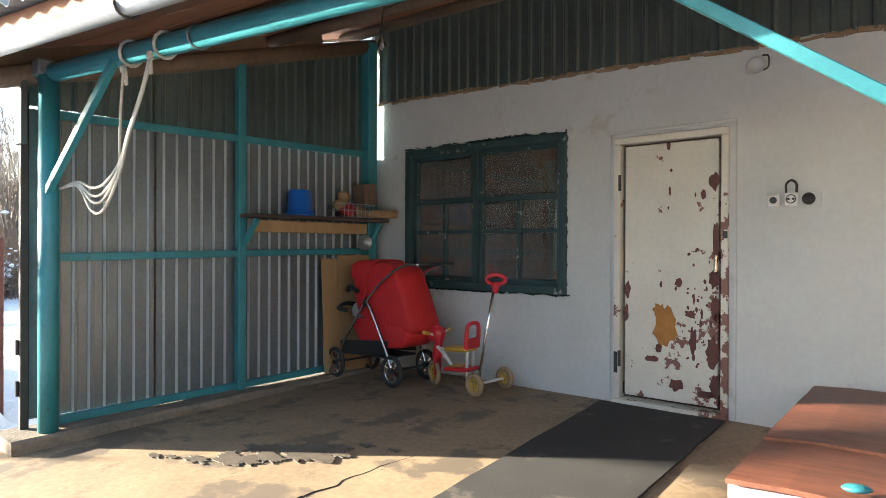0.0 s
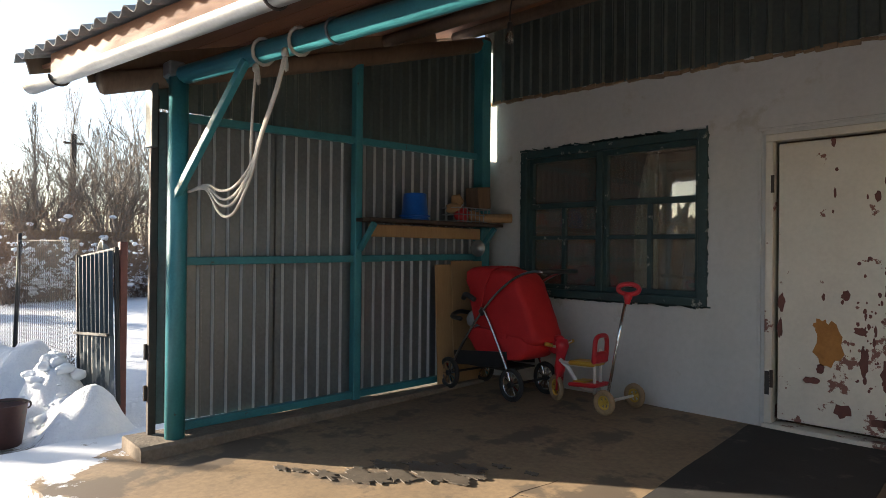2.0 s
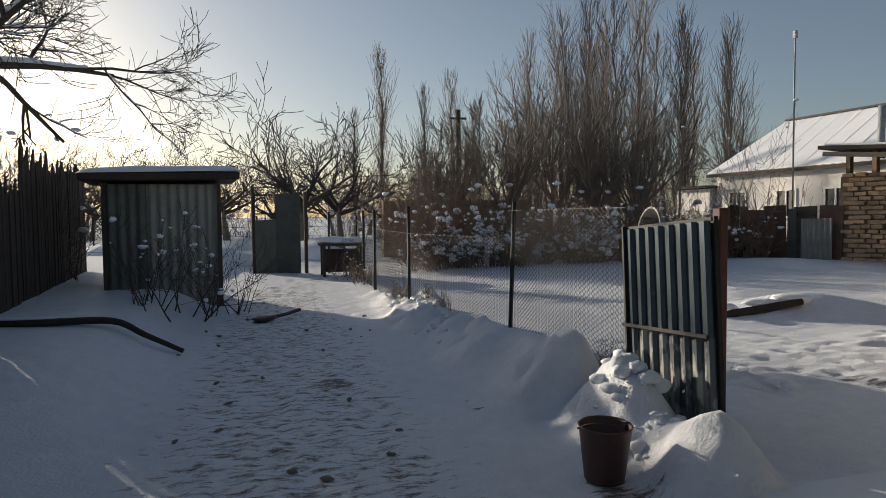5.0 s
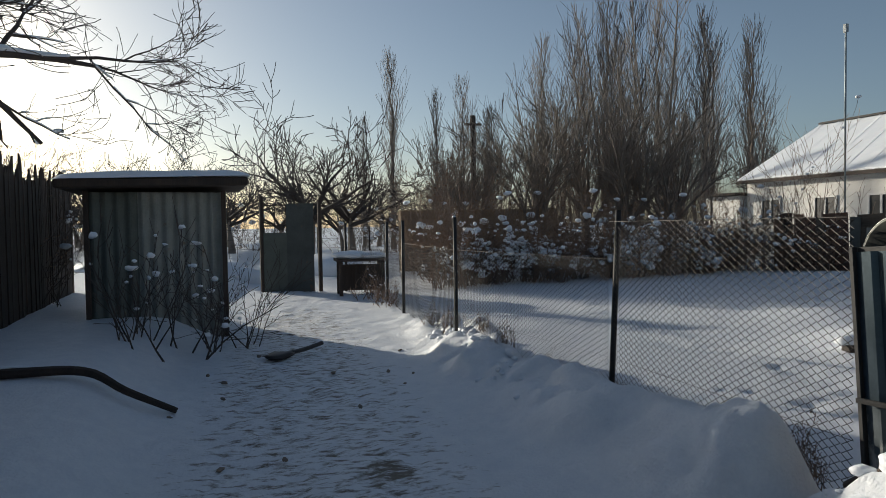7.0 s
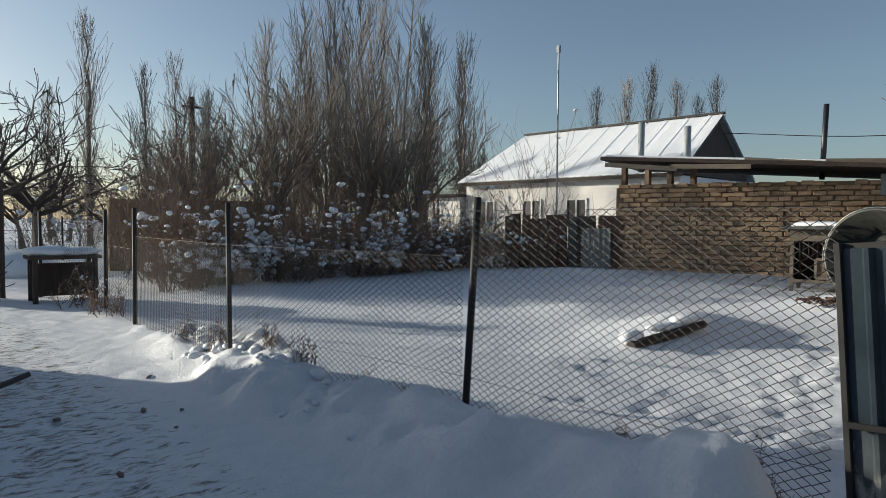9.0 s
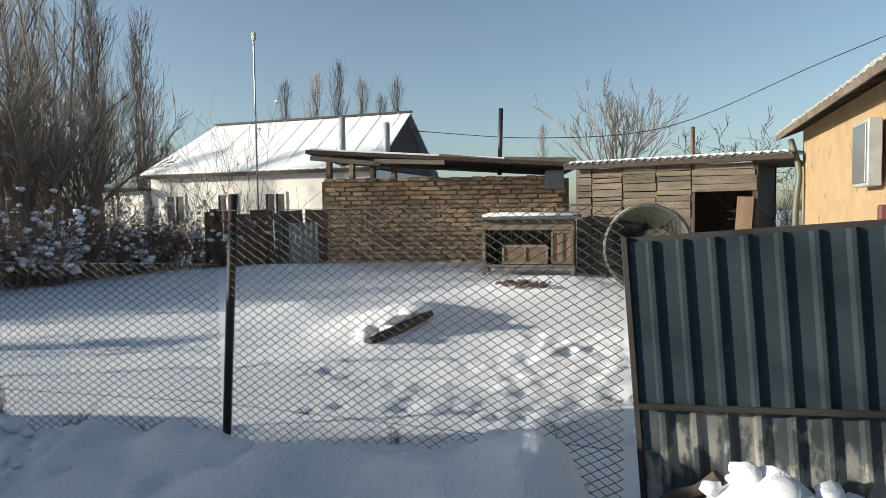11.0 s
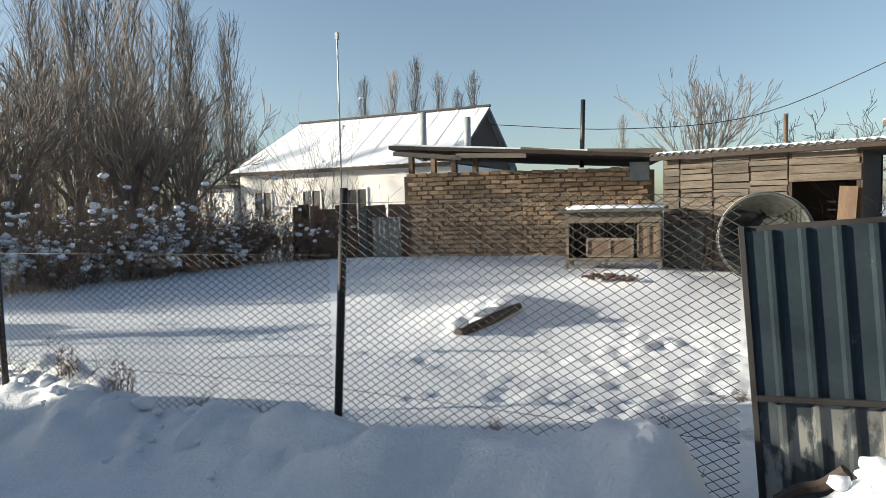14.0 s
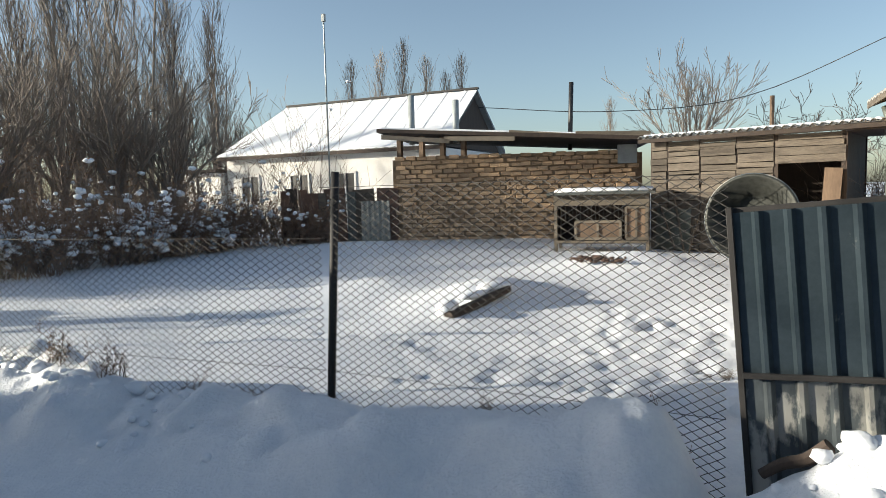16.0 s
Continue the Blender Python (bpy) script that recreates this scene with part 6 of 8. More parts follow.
def build_fence():
    th = thing("chain_link_fence", FENCE[1], "rusty chain-link fence on thin steel posts", "fence")
    leans = [(0, 0), (0.10, 0.03), (-0.1, 0.02), (0.02, 0), (0, 0), (0.02, 0)]
    for p, l in zip(FENCE[1:], leans[1:]):
        bm = bmesh.new()
        tube(bm, [(p.x, p.y, -0.3), (p.x + l[0], p.y + l[1], 1.46)], 0.024 if p.x > -13 else 0.03, 8)
        part("post", bm, GATERIM, th, smooth=True)
    segs = []
    for p, q in zip(FENCE, FENCE[1:]):
        d = (q - p)
        ln = Vector((d.x, d.y, 0)).length
        u = d.normalized()
        pitch, h0, h1 = 0.072, -0.16, 1.38 if p.x > -9 else 1.08
        if p.x < -12:
            pitch, h1 = 0.11, 0.9
        n = int(ln / pitch)
        rows = int((h1 - h0) / (pitch * 0.62))
        for i in range(n):
            s0 = i * pitch
            for k in range(rows):
                z0, z1 = h0 + k * pitch * 0.62, h0 + (k + 1) * pitch * 0.62
                sag = 0.03 * math.sin(s0 * 2.1)
                s1, s2 = (s0, s0 + pitch) if k % 2 == 0 else (s0 + pitch, s0)
                a, b = p + u * s1, p + u * s2
                y0 = 0.004 * (1 if k % 2 else -1)
                segs.append((a.x, a.y + y0, z0 + sag, b.x, b.y - y0, z1 + sag, 0.0022, 0.0022))
        for z in (0.28, h1 - 0.01):
            for i in range(12):
                a, b = p + u * ln * i / 12, p + u * ln * (i + 1) / 12
                segs.append((a.x, a.y, z, b.x, b.y, z, 0.0018, 0.0018))
    # the other lay of the weave
    extra = []
    for r in segs:
        if abs(r[5] - r[2]) > 0.001:
            extra.append((r[3], r[4], r[2], r[0], r[1], r[5], r[6], r[7]))
    sticks("wire_mesh", segs + extra, 3, WIRE, th, "diamond wire mesh")


build_fence()


def build_snow_chunks():
    """Broken lumps of shovelled snow on the banks."""
    rng = random.Random(44)
    rows = []
    for k in range(190):
        if k < 60:
            x, y, top = rng.gauss(-6.1, 0.30), rng.gauss(2.42, 0.13), 0.05
        else:
            x, y, top = rng.triangular(-13.8, -9.3, -11.6), 2.2 + rng.gauss(0, 0.16), 0.045
        q = rng.uniform(0.02, 1) ** 2 * top + 0.012
        rows.append((x, y, ground_at(x, y) + q * 0.2, q * rng.uniform(0.9, 1.5), q * rng.uniform(0.8, 1.3), q * rng.uniform(0.6, 0.9), rng.uniform(0, 3)))
    ob = clumps("snow_chunk", rows, SNOW, None, "", 12, 0.2)
    tagged(ob, "broken lumps of shovelled snow along the banks", "snow", kind="stuff")


build_snow_chunks()

# ---- plants ----
def grow(rng, p, d, length, r, level, segs, opts, tips=None):
    """A branch from p along d that forks; adds rows of sticks."""
    n = opts["bits"]
    q = Vector(p)
    d = Vector(d).normalized()
    nodes = []
    for i in range(n):
        d = (d + Vector((rng.uniform(-1, 1), rng.uniform(-1, 1), rng.uniform(-1, 1))) * opts["crook"] + Vector((0, 0, opts["lift"]))).normalized()
        e = q + d * (length / n)
        r0, r1 = r * (1 - 0.75 * i / n), r * (1 - 0.75 * (i + 1) / n)
        segs.append((*q, *e, max(r0, opts["fine"]), max(r1, opts["fine"])))
        nodes.append((q.lerp(e, rng.random()), d.copy(), r1, i / n))
        q = e
    if tips is not None:
        tips.append((q.copy(), d.copy(), level))
    if level <= 0:
        return
    for k in range(opts["forks"]):
        pos, dd, rr, t = nodes[min(n - 1, int(n * (0.25 + 0.75 * (k + rng.random()) / opts["forks"])))]
        s = dd.orthogonal().normalized()
        s.rotate(Matrix.Rotation(rng.uniform(0, 6.28), 3, dd))
        nd = (dd * math.cos(opts["spread"]) + s * math.sin(opts["spread"]) * rng.uniform(0.7, 1.2))
        grow(rng, pos, nd, length * opts["shrink"] * rng.uniform(0.7, 1.15), rr * 0.75, level - 1, segs, opts, tips)


def poplar(seed, height, mat=TWIG, wide=1.0, label="tall bare columnar poplar with upswept grey-brown twigs"):
    rng = random.Random(seed)
    th = thing("poplar_tree", (0, 0, 0), label, "tree", "bare poplars behind the plot")
    trunk, twigs = [], []
    p = Vector((0, 0, -0.3))
    n = 14
    line = []
    for i in range(n):
        e = Vector((0.10 * rng.uniform(-1, 1) * i / n * 2, 0.10 * rng.uniform(-1, 1) * i / n * 2, -0.3 + height * (i + 1) / n))
        trunk.append((*p, *e, 0.15 * (1 - 0.93 * i / n), 0.15 * (1 - 0.93 * (i + 1) / n)))
        line.append((p, e))
        p = e
    for k in range(75):
        t = 0.08 + 0.9 * (k + rng.random()) / 75
        i = min(n - 1, int(t * n))
        q = line[i][0].lerp(line[i][1], t * n - i)
        w = rng.uniform(0, 6.28)
        a = rng.uniform(0.22, 0.5) * wide
        d = Vector((math.sin(a) * math.cos(w), math.sin(a) * math.sin(w), math.cos(a)))
        ln = height * 0.23 * (1.1 - 0.75 * abs(t - 0.35)) * (1 if t < 0.8 else (1.05 - t) * 4) * rng.uniform(0.6, 1.2)
        grow(rng, q, d, ln, 0.032 * (1.2 - t), 1, twigs, dict(bits=4, crook=0.09, lift=0.10, forks=5, spread=0.35, shrink=0.5, fine=0.008))
    sticks("trunk", trunk, 6, BARK, th)
    sticks("crown", twigs, 3, mat, th)
    return th


def slender(seed, height, label="slender bare tree with many straight grey-brown shoots"):
    rng = random.Random(seed)
    th = thing("young_tree", (0, 0, 0), label, "tree", "young bare trees in the thicket")
    trunk, twigs = [], []
    for k in range(4):
        w = rng.uniform(0, 6.28)
        a = rng.uniform(0.03, 0.2)
        d = Vector((math.sin(a) * math.cos(w), math.sin(a) * math.sin(w), math.cos(a)))
        grow(rng, (0.25 * math.cos(w), 0.25 * math.sin(w), -0.2), d, height * rng.uniform(0.65, 1), 0.075, 0, trunk, dict(bits=9, crook=0.05, lift=0.03, forks=0, spread=0, shrink=0, fine=0.01))
    for s in list(trunk):
        if s[2] > height * 0.12:
            for _ in range(4):
                w = rng.uniform(0, 6.28)
                d = Vector((0.5 * math.cos(w), 0.5 * math.sin(w), 0.85))
                q = Vector(s[:3]).lerp(Vector(s[3:6]), rng.random())
                grow(rng, q, d, height * 0.15 * rng.uniform(0.6, 1.4), 0.016, 1, twigs, dict(bits=4, crook=0.12, lift=0.05, forks=4, spread=0.5, shrink=0.55, fine=0.0065))
    sticks("trunk", trunk, 5, BARK, th)
    sticks("crown", twigs, 3, TWIG, th)
    return th


def orchard(seed, size, levels=4, snow=0, mat=DARKTWIG, label="spreading bare orchard tree", group="orchard trees", fine=0.006):
    rng = random.Random(seed)
    th = thing("orchard_tree", (0, 0, 0), label, "tree", group)
    trunk, limbs, tips = [], [], []
    grow(rng, (0, 0, -0.2), (0.05, 0.05, 1), size * (0.37 if snow else 0.32), size * 0.035, 0, trunk, dict(bits=4, crook=0.1, lift=0, forks=0, spread=0, shrink=0, fine=0.03))
    if snow:
        trunk = [(*r[:6], r[6] * 0.6, r[7] * 0.6) for r in trunk]
    top = Vector(trunk[-1][3:6])
    for k in range(6):
        w = 6.28 * k / 6 + rng.uniform(-0.4, 0.4)
        d = Vector((math.cos(w), math.sin(w), rng.uniform(-0.02, 0.75) if snow else rng.uniform(0.45, 1.1)))
        grow(rng, top - Vector((0, 0, rng.uniform(0, size * 0.06))), d, size * (0.30 if snow else 0.42) * rng.uniform(0.8, 1.15), size * (0.011 if snow else 0.017), levels - 1, limbs, dict(bits=5, crook=0.19, lift=0.025 if snow else 0.05, forks=5 if snow else 4, spread=0.75, shrink=0.6, fine=fine), tips)
    if snow:
        reach = size * 0.50
        limbs = [r for r in limbs if math.hypot(r[3], r[4]) < reach and r[5] > size * 0.23]
        tips = [q for q in tips if math.hypot(q[0].x, q[0].y) < reach and q[0].z > size * 0.26]
    sticks("trunk", trunk, 7, BARK, th)
    sticks("crown", limbs, 3 if not snow else 4, mat, th)
    if snow:
        rows = []
        for q in limbs:
            a, b = Vector(q[:3]), Vector(q[3:6])
            if q[6] > 0.006 and abs(b.z - a.z) < 0.72 * (b - a).length and noise.noise(a * 1.6) > 0.16 - 0.3 * snow:
                lift = Vector((0, 0, q[6] * 0.8 + 0.002))
                wide = q[6] * rng.uniform(0.55, 0.85) + 0.004
                rows.append((*(a + lift), *(b + lift), wide, wide * 0.9))
        tagged(sticks("snow_load", rows, 6, SNOW, th, "snow lying along the limbs"), kind="stuff")
    return th


def vase_tree(seed, height):
    """A round crown of many rising limbs that fork finely."""
    rng = random.Random(seed)
    th = thing("round_tree", (0, 0, 0), "bare round-crowned tree with rising limbs", "tree")
    trunk, limbs = [], []
    grow(rng, (0, 0, -0.2), (0.02, 0.02, 1), height * 0.25, 0.17, 0, trunk, dict(bits=4, crook=0.06, lift=0, forks=0, spread=0, shrink=0, fine=0.1))
    top = Vector(trunk[-1][3:6])
    for k in range(13):
        w, a = 2.4 * k + rng.uniform(-0.3, 0.3), rng.uniform(0.08, 0.75)
        d = Vector((math.sin(a) * math.cos(w), math.sin(a) * math.sin(w), math.cos(a)))
        grow(rng, top - Vector((0, 0, rng.uniform(0, 0.5))), d, height * rng.uniform(0.36, 0.46), 0.075, 3, limbs, dict(bits=5, crook=0.11, lift=0.03, forks=4, spread=0.42, shrink=0.52, fine=0.011))
    sticks("trunk", trunk, 7, BARK, th)
    sticks("crown", limbs, 3, TWIG, th)
    return th


def shrub(seed, height, snow, leafy, mat=REDTWIG, label="tangled brown shrub with snow on its twigs", group="snowy shrubs at the plot's edge", stems=34, name="shrub", ball=0.05):
    rng = random.Random(seed)
    th = thing(name, (0, 0, 0), label, "shrub", group)
    segs, tips = [], []
    for _ in range(stems):
        w, a = rng.uniform(0, 6.28), rng.uniform(0.1, 0.95)
        d = Vector((math.sin(a) * math.cos(w), math.sin(a) * math.sin(w), math.cos(a)))
        grow(rng, (rng.uniform(-0.35, 0.35) * height, rng.uniform(-0.35, 0.35) * height, -0.1), d, height * rng.uniform(0.5, 1.1), 0.014, 2, segs,
             dict(bits=4, crook=0.16, lift=0.06, forks=3, spread=0.6, shrink=0.55, fine=0.004), tips)
    tagged(sticks("twig_mass", segs, 3, mat, th), kind="stuff")
    if snow:
        rows = []
        for q, d, lv in tips:
            dense = noise.noise(q * 1.1 + Vector((seed, 0, 0)))
            if q.z > 0.1 and rng.random() < snow * (0.12 if dense < 0.02 else 2.4 if dense > 0.16 else 0.8):
                k = rng.uniform(0.4, 1.6) * ball
                rows.append((q.x, q.y, q.z, k * rng.uniform(0.9, 1.6), k * rng.uniform(0.8, 1.2), k * rng.uniform(0.6, 0.95), math.atan2(d.y, d.x)))
        tagged(clumps("snow_load", rows, SNOW, th, "snow clumps", seed, 0.35), kind="stuff")
    if leafy:
        vs, fs = [], []
        for q, d, lv in tips:
            for _ in range(leafy):
                c = q - d * rng.uniform(0, 0.25) + Vector((rng.uniform(-0.05, 0.05), rng.uniform(-0.05, 0.05), rng.uniform(-0.05, 0.03)))
                a, b = Vector((rng.uniform(-1, 1), rng.uniform(-1, 1), rng.uniform(-1, 1))).normalized(), Vector((rng.uniform(-1, 1), rng.uniform(-1, 1), rng.uniform(-1, 1))).normalized()
                k = rng.uniform(0.02, 0.045)
                i = len(vs)
                vs += [tuple(c - a * k), tuple(c + b * k * 0.5), tuple(c + a * k), tuple(c - b * k * 0.5)]
                fs.append((i, i + 1, i + 2, i + 3))
        me = bpy.data.meshes.new("foliage")
        me.from_pydata(vs, [], fs)
        link_mesh("foliage", me, DEADLEAF, th, "withered leaves")
    return th


def place(ob, rows, first=True):
    """Sets the built thing at the first row (x, y, turn, scale) and copies of it at the others."""
    for i, (x, y, turn, s) in enumerate(rows):
        m = Matrix.Translation((x, y, ground_at(x, y))) @ Matrix.Rotation(turn, 4, "Z") @ Matrix.Diagonal((s, s, s, 1))
        if i == 0:
            first_m = m
        else:
            c = copy_thing(ob, m)
            c.matrix_basis = m
    ob.matrix_basis = first_m


def farther(rows, k):
    """The same bearings from the end of the walk, k times as far."""
    return [(-6.5 + (x + 6.5) * k, (y + 0.2) * k - 0.2, turn, s * k) for x, y, turn, s in rows]


P1, P2, P3 = poplar(1, 12.0), poplar(2, 12.0, DARKTWIG, 1.25), poplar(3, 11.0, TWIG, 0.75)
place(P3, [(-48.7, 7.8, 0, 1.22), (-48.1, 10.7, 1, 0.98), (-54, 6.5, 2, 0.9), (-47.2, 14.0, 3, 0.86), (-62.3, 70.4, 1, 1.75), (-59.2, 72.7, 2, 1.85), (-56.7, 74.5, 3, 2.0), (-54.0, 76.2, 4, 1.8), (-51.6, 77.4, 5, 1.6), (-50.1, 78.5, 0.5, 1.8), (-32.2, 86, 0.2, 1.2)])
place(P1, farther([(-38.5, 24.6, 0, 0.95), (-37.4, 26.1, 1, 0.93), (-39.5, 14.5, 2, 0.95), (-34.6, 15.8, 3, 1.05), (-35.1, 18.9, 4, 1.06), (-38.4, 16.4, 5, 0.9), (-35.1, 21.6, 0.7, 1.0), (-35.3, 24.6, 2.7, 0.97), (-40, 19.5, 1.5, 1.0), (-42, 10.6, 0.4, 0.8)], 1.4))
place(P2, farther([(-37.0, 15.4, 0, 1.0), (-33.9, 16.9, 1, 1.0), (-36.2, 16.5, 2, 0.88), (-33.0, 20.2, 3.3, 0.9), (-37.5, 21.5, 4.1, 0.95), (-39.0, 28.5, 2.2, 0.75), (-44.0, 13.0, 5, 0.7)], 1.35))
S1, S2 = slender(11, 9.0), slender(12, 8.0)
place(S1, [(-28.6, 15.0, 0, 1.2), (-30.3, 14.3, 2, 1.1), (-30.5, 11.2, 1, 0.85), (-33.0, 12.5, 4, 0.95), (-27.5, 12.6, 3, 0.7), (-34, 9.0, 5, 0.75)])
place(S2, [(-31.5, 13.0, 0, 1.0), (-26.5, 14.5, 2, 0.72), (-29.0, 10.0, 3, 0.65), (-32.0, 17.2, 1, 1.05), (-30.5, 18.8, 5, 0.9), (-27.0, 10.6, 4.4, 0.5), (-36.0, 11.0, 3.7, 0.8)])
O1, O2 = orchard(21, 6.0, fine=0.011), orchard(22, 5.5, fine=0.011)
place(O1, [(-31.4, 1.3, 0, 1.3), (-34.2, 3.4, 1.4, 1.2), (-38, -2.0, 2.0, 1.0), (-42, 0.5, 3.1, 1.0), (-46, -8, 4, 1.1), (-7.8, 44.7, 1.0, 1.35), (-62, 2, 0.3, 1.3), (-66, -9, 1.3, 1.4), (-58, -14, 2.3, 1.2), (-70, 9, 3.3, 1.5), (-64, 16, 4.3, 1.3), (-55, -22, 5.3, 1.2), (-75, -18, 0.9, 1.6)])
place(O2, [(-36, -5.0, 0, 1.0), (-30.0, 5.0, 2.1, 0.75), (-50, -3, 1.1, 1.2), (-44, 4, 5.0, 1.0), (-60, -4, 0.3, 1.3), (-68, 3, 1.3, 1.5), (-57, 8, 2.3, 1.2), (-72, -10, 3.3, 1.5), (-63, -19, 4.3, 1.3), (-52, -12, 2.9, 1.1), (-41, -9, 1.9, 0.9), (-38.2, 29.8, 2.0, 1.5)])
TALL = vase_tree(31, 9.4)
# the last two stand out of view, added to shade the snow bank
place(TALL, [(-13.1, 37.2, 0.4, 1.06), (-20.3, -6.3, 1.4, 0.46), (-18.7, -5.7, 3.0, 0.42)])
NEAR = orchard(41, 7.6, levels=5, snow=0.6, label="dark old fruit tree with snow lying on its limbs", group="", fine=0.0032)
SPREAD = vase_tree(32, 7.0)
place(SPREAD, [(-26.0, 8.9, 0.3, 1.0), (-27.5, 11.6, 1.7, 1.12), (-25.2, 11.9, 2.9, 0.95), (-24.6, 13.3, 4.4, 0.9), (-29.5, 7.8, 5.1, 0.9), (-39.5, 30.4, 0.9, 1.15), (-27.0, 6.4, 3.6, 0.8), (-8.0, 44.7, 2.2, 0.75)])
place(NEAR, [(-14.2, -5.0, 6.18, 1.35)])

HEDGE_LINE = smooth_line([(-20.2, 4.3, 0), (-20.9, 6.0, 0), (-21.3, 9.0, 0), (-21.4, 11.5, 0), (-21.3, 12.9, 0)], 6)
_rng = random.Random(77)
_front = [(p.x + _rng.uniform(-0.5, 0.3), p.y + _rng.uniform(-0.3, 0.3), _rng.uniform(0, 6), _rng.uniform(0.65, 1.05)) for p in HEDGE_LINE]
_mid = [(p.x - 1.8 + _rng.uniform(-0.6, 0.6), p.y + _rng.uniform(-0.5, 0.5), _rng.uniform(0, 6), _rng.uniform(0.8, 1.25)) for p in HEDGE_LINE]
_back = [(p.x - 4.2 + _rng.uniform(-1, 1), p.y * 1.15 + _rng.uniform(-1, 1), _rng.uniform(0, 6), _rng.uniform(0.9, 1.5)) for p in HEDGE_LINE]
place(shrub(51, 1.3, 0.2, 5, ball=0.042), _front[0::2])
place(shrub(60, 1.2, 0.05, 5, label="low withered red-brown bush beside the scrap fence", ball=0.05, stems=30), [(-21.0, 13.3, 0, 1.0), (-20.4, 13.7, 2, 0.9), (-19.8, 13.95, 4, 0.85), (-19.2, 14.2, 1, 0.7), (-22.0, 13.6, 3, 1.15)])
place(shrub(52, 1.0, 0.55, 2, mat=DARKTWIG, ball=0.055, label="low dark shrub laden with snow clumps"), _front[1::2])
place(shrub(53, 1.7, 0.02, 2, stems=24, label="tall withered reddish shrub with a little snow", ball=0.06), _mid[::2])
place(shrub(54, 2.3, 0.01, 1, label="tall withered brown thicket shrub", ball=0.05, stems=22), _back[::3] + [(-6.1, 17.6, 0.3, 0.75), (-5.7, 18.4, 1.9, 0.8), (-6.6, 19.4, 4.0, 0.85), (-5.0, 19.5, 2.6, 0.9)])
# bush added where it shades the bank across the path
place(shrub(58, 3.1, 0.03, 1, mat=DARKTWIG, label="tall dark bush with snow, added behind the tin shed for shade", group="", stems=60, ball=0.06), [(-16.7, -4.2, 0, 0.62), (-16.2, -3.95, 2.2, 0.6)])
place(shrub(59, 1.9, 0.06, 1, mat=TWIG, label="far bare bush on the open ground", group="far bushes", stems=30, ball=0.08), [(-40 - 2.9 * (k % 5), -15 + 1.9 * k, k * 1.3, 1.0 + 0.13 * (k % 4)) for k in range(18)])
place(shrub(55, 1.25, 0.10, 0, mat=DARKTWIG, label="bare low bush with snow beside the tin shed", group="", stems=16, ball=0.032), [(-12.6, -1.15, 0, 1.0), (-13.4, -0.55, 2.0, 0.8)])
place(shrub(56, 2.4, 0.05, 0, label="tall thin bare bush before the white house", group="", stems=22, ball=0.03), [(-20.6, 15.3, 0, 1.35), (-21.6, 15.0, 1, 1.2)])
place(shrub(57, 0.7, 0.1, 1, label="dry weeds standing along the fence", group="weeds along the fence", stems=9, name="dry_weed", ball=0.015),
      [(-7.30, 2.74, 0, 0.34), (-7.2, 2.76, 1.1, 0.3), (-8.3, 2.72, 3.3, 0.2), (-9.6, 3.0, 2.2, 0.25), (-8.6, 3.6, 1.2, 0.2), (-10.9, 2.4, 1, 0.34), (-11.4, 2.35, 3, 0.4), (-12.3, 2.2, 4, 0.45), (-10.3, 2.55, 5, 0.3), (-13.4, 2.2, 1, 0.4), (-9.7, 2.6, 2, 0.3), (-17.2, 2.1, 3, 0.8), (-18.3, 2.0, 1, 1.0), (-16.6, 2.1, 0.2, 0.7)])


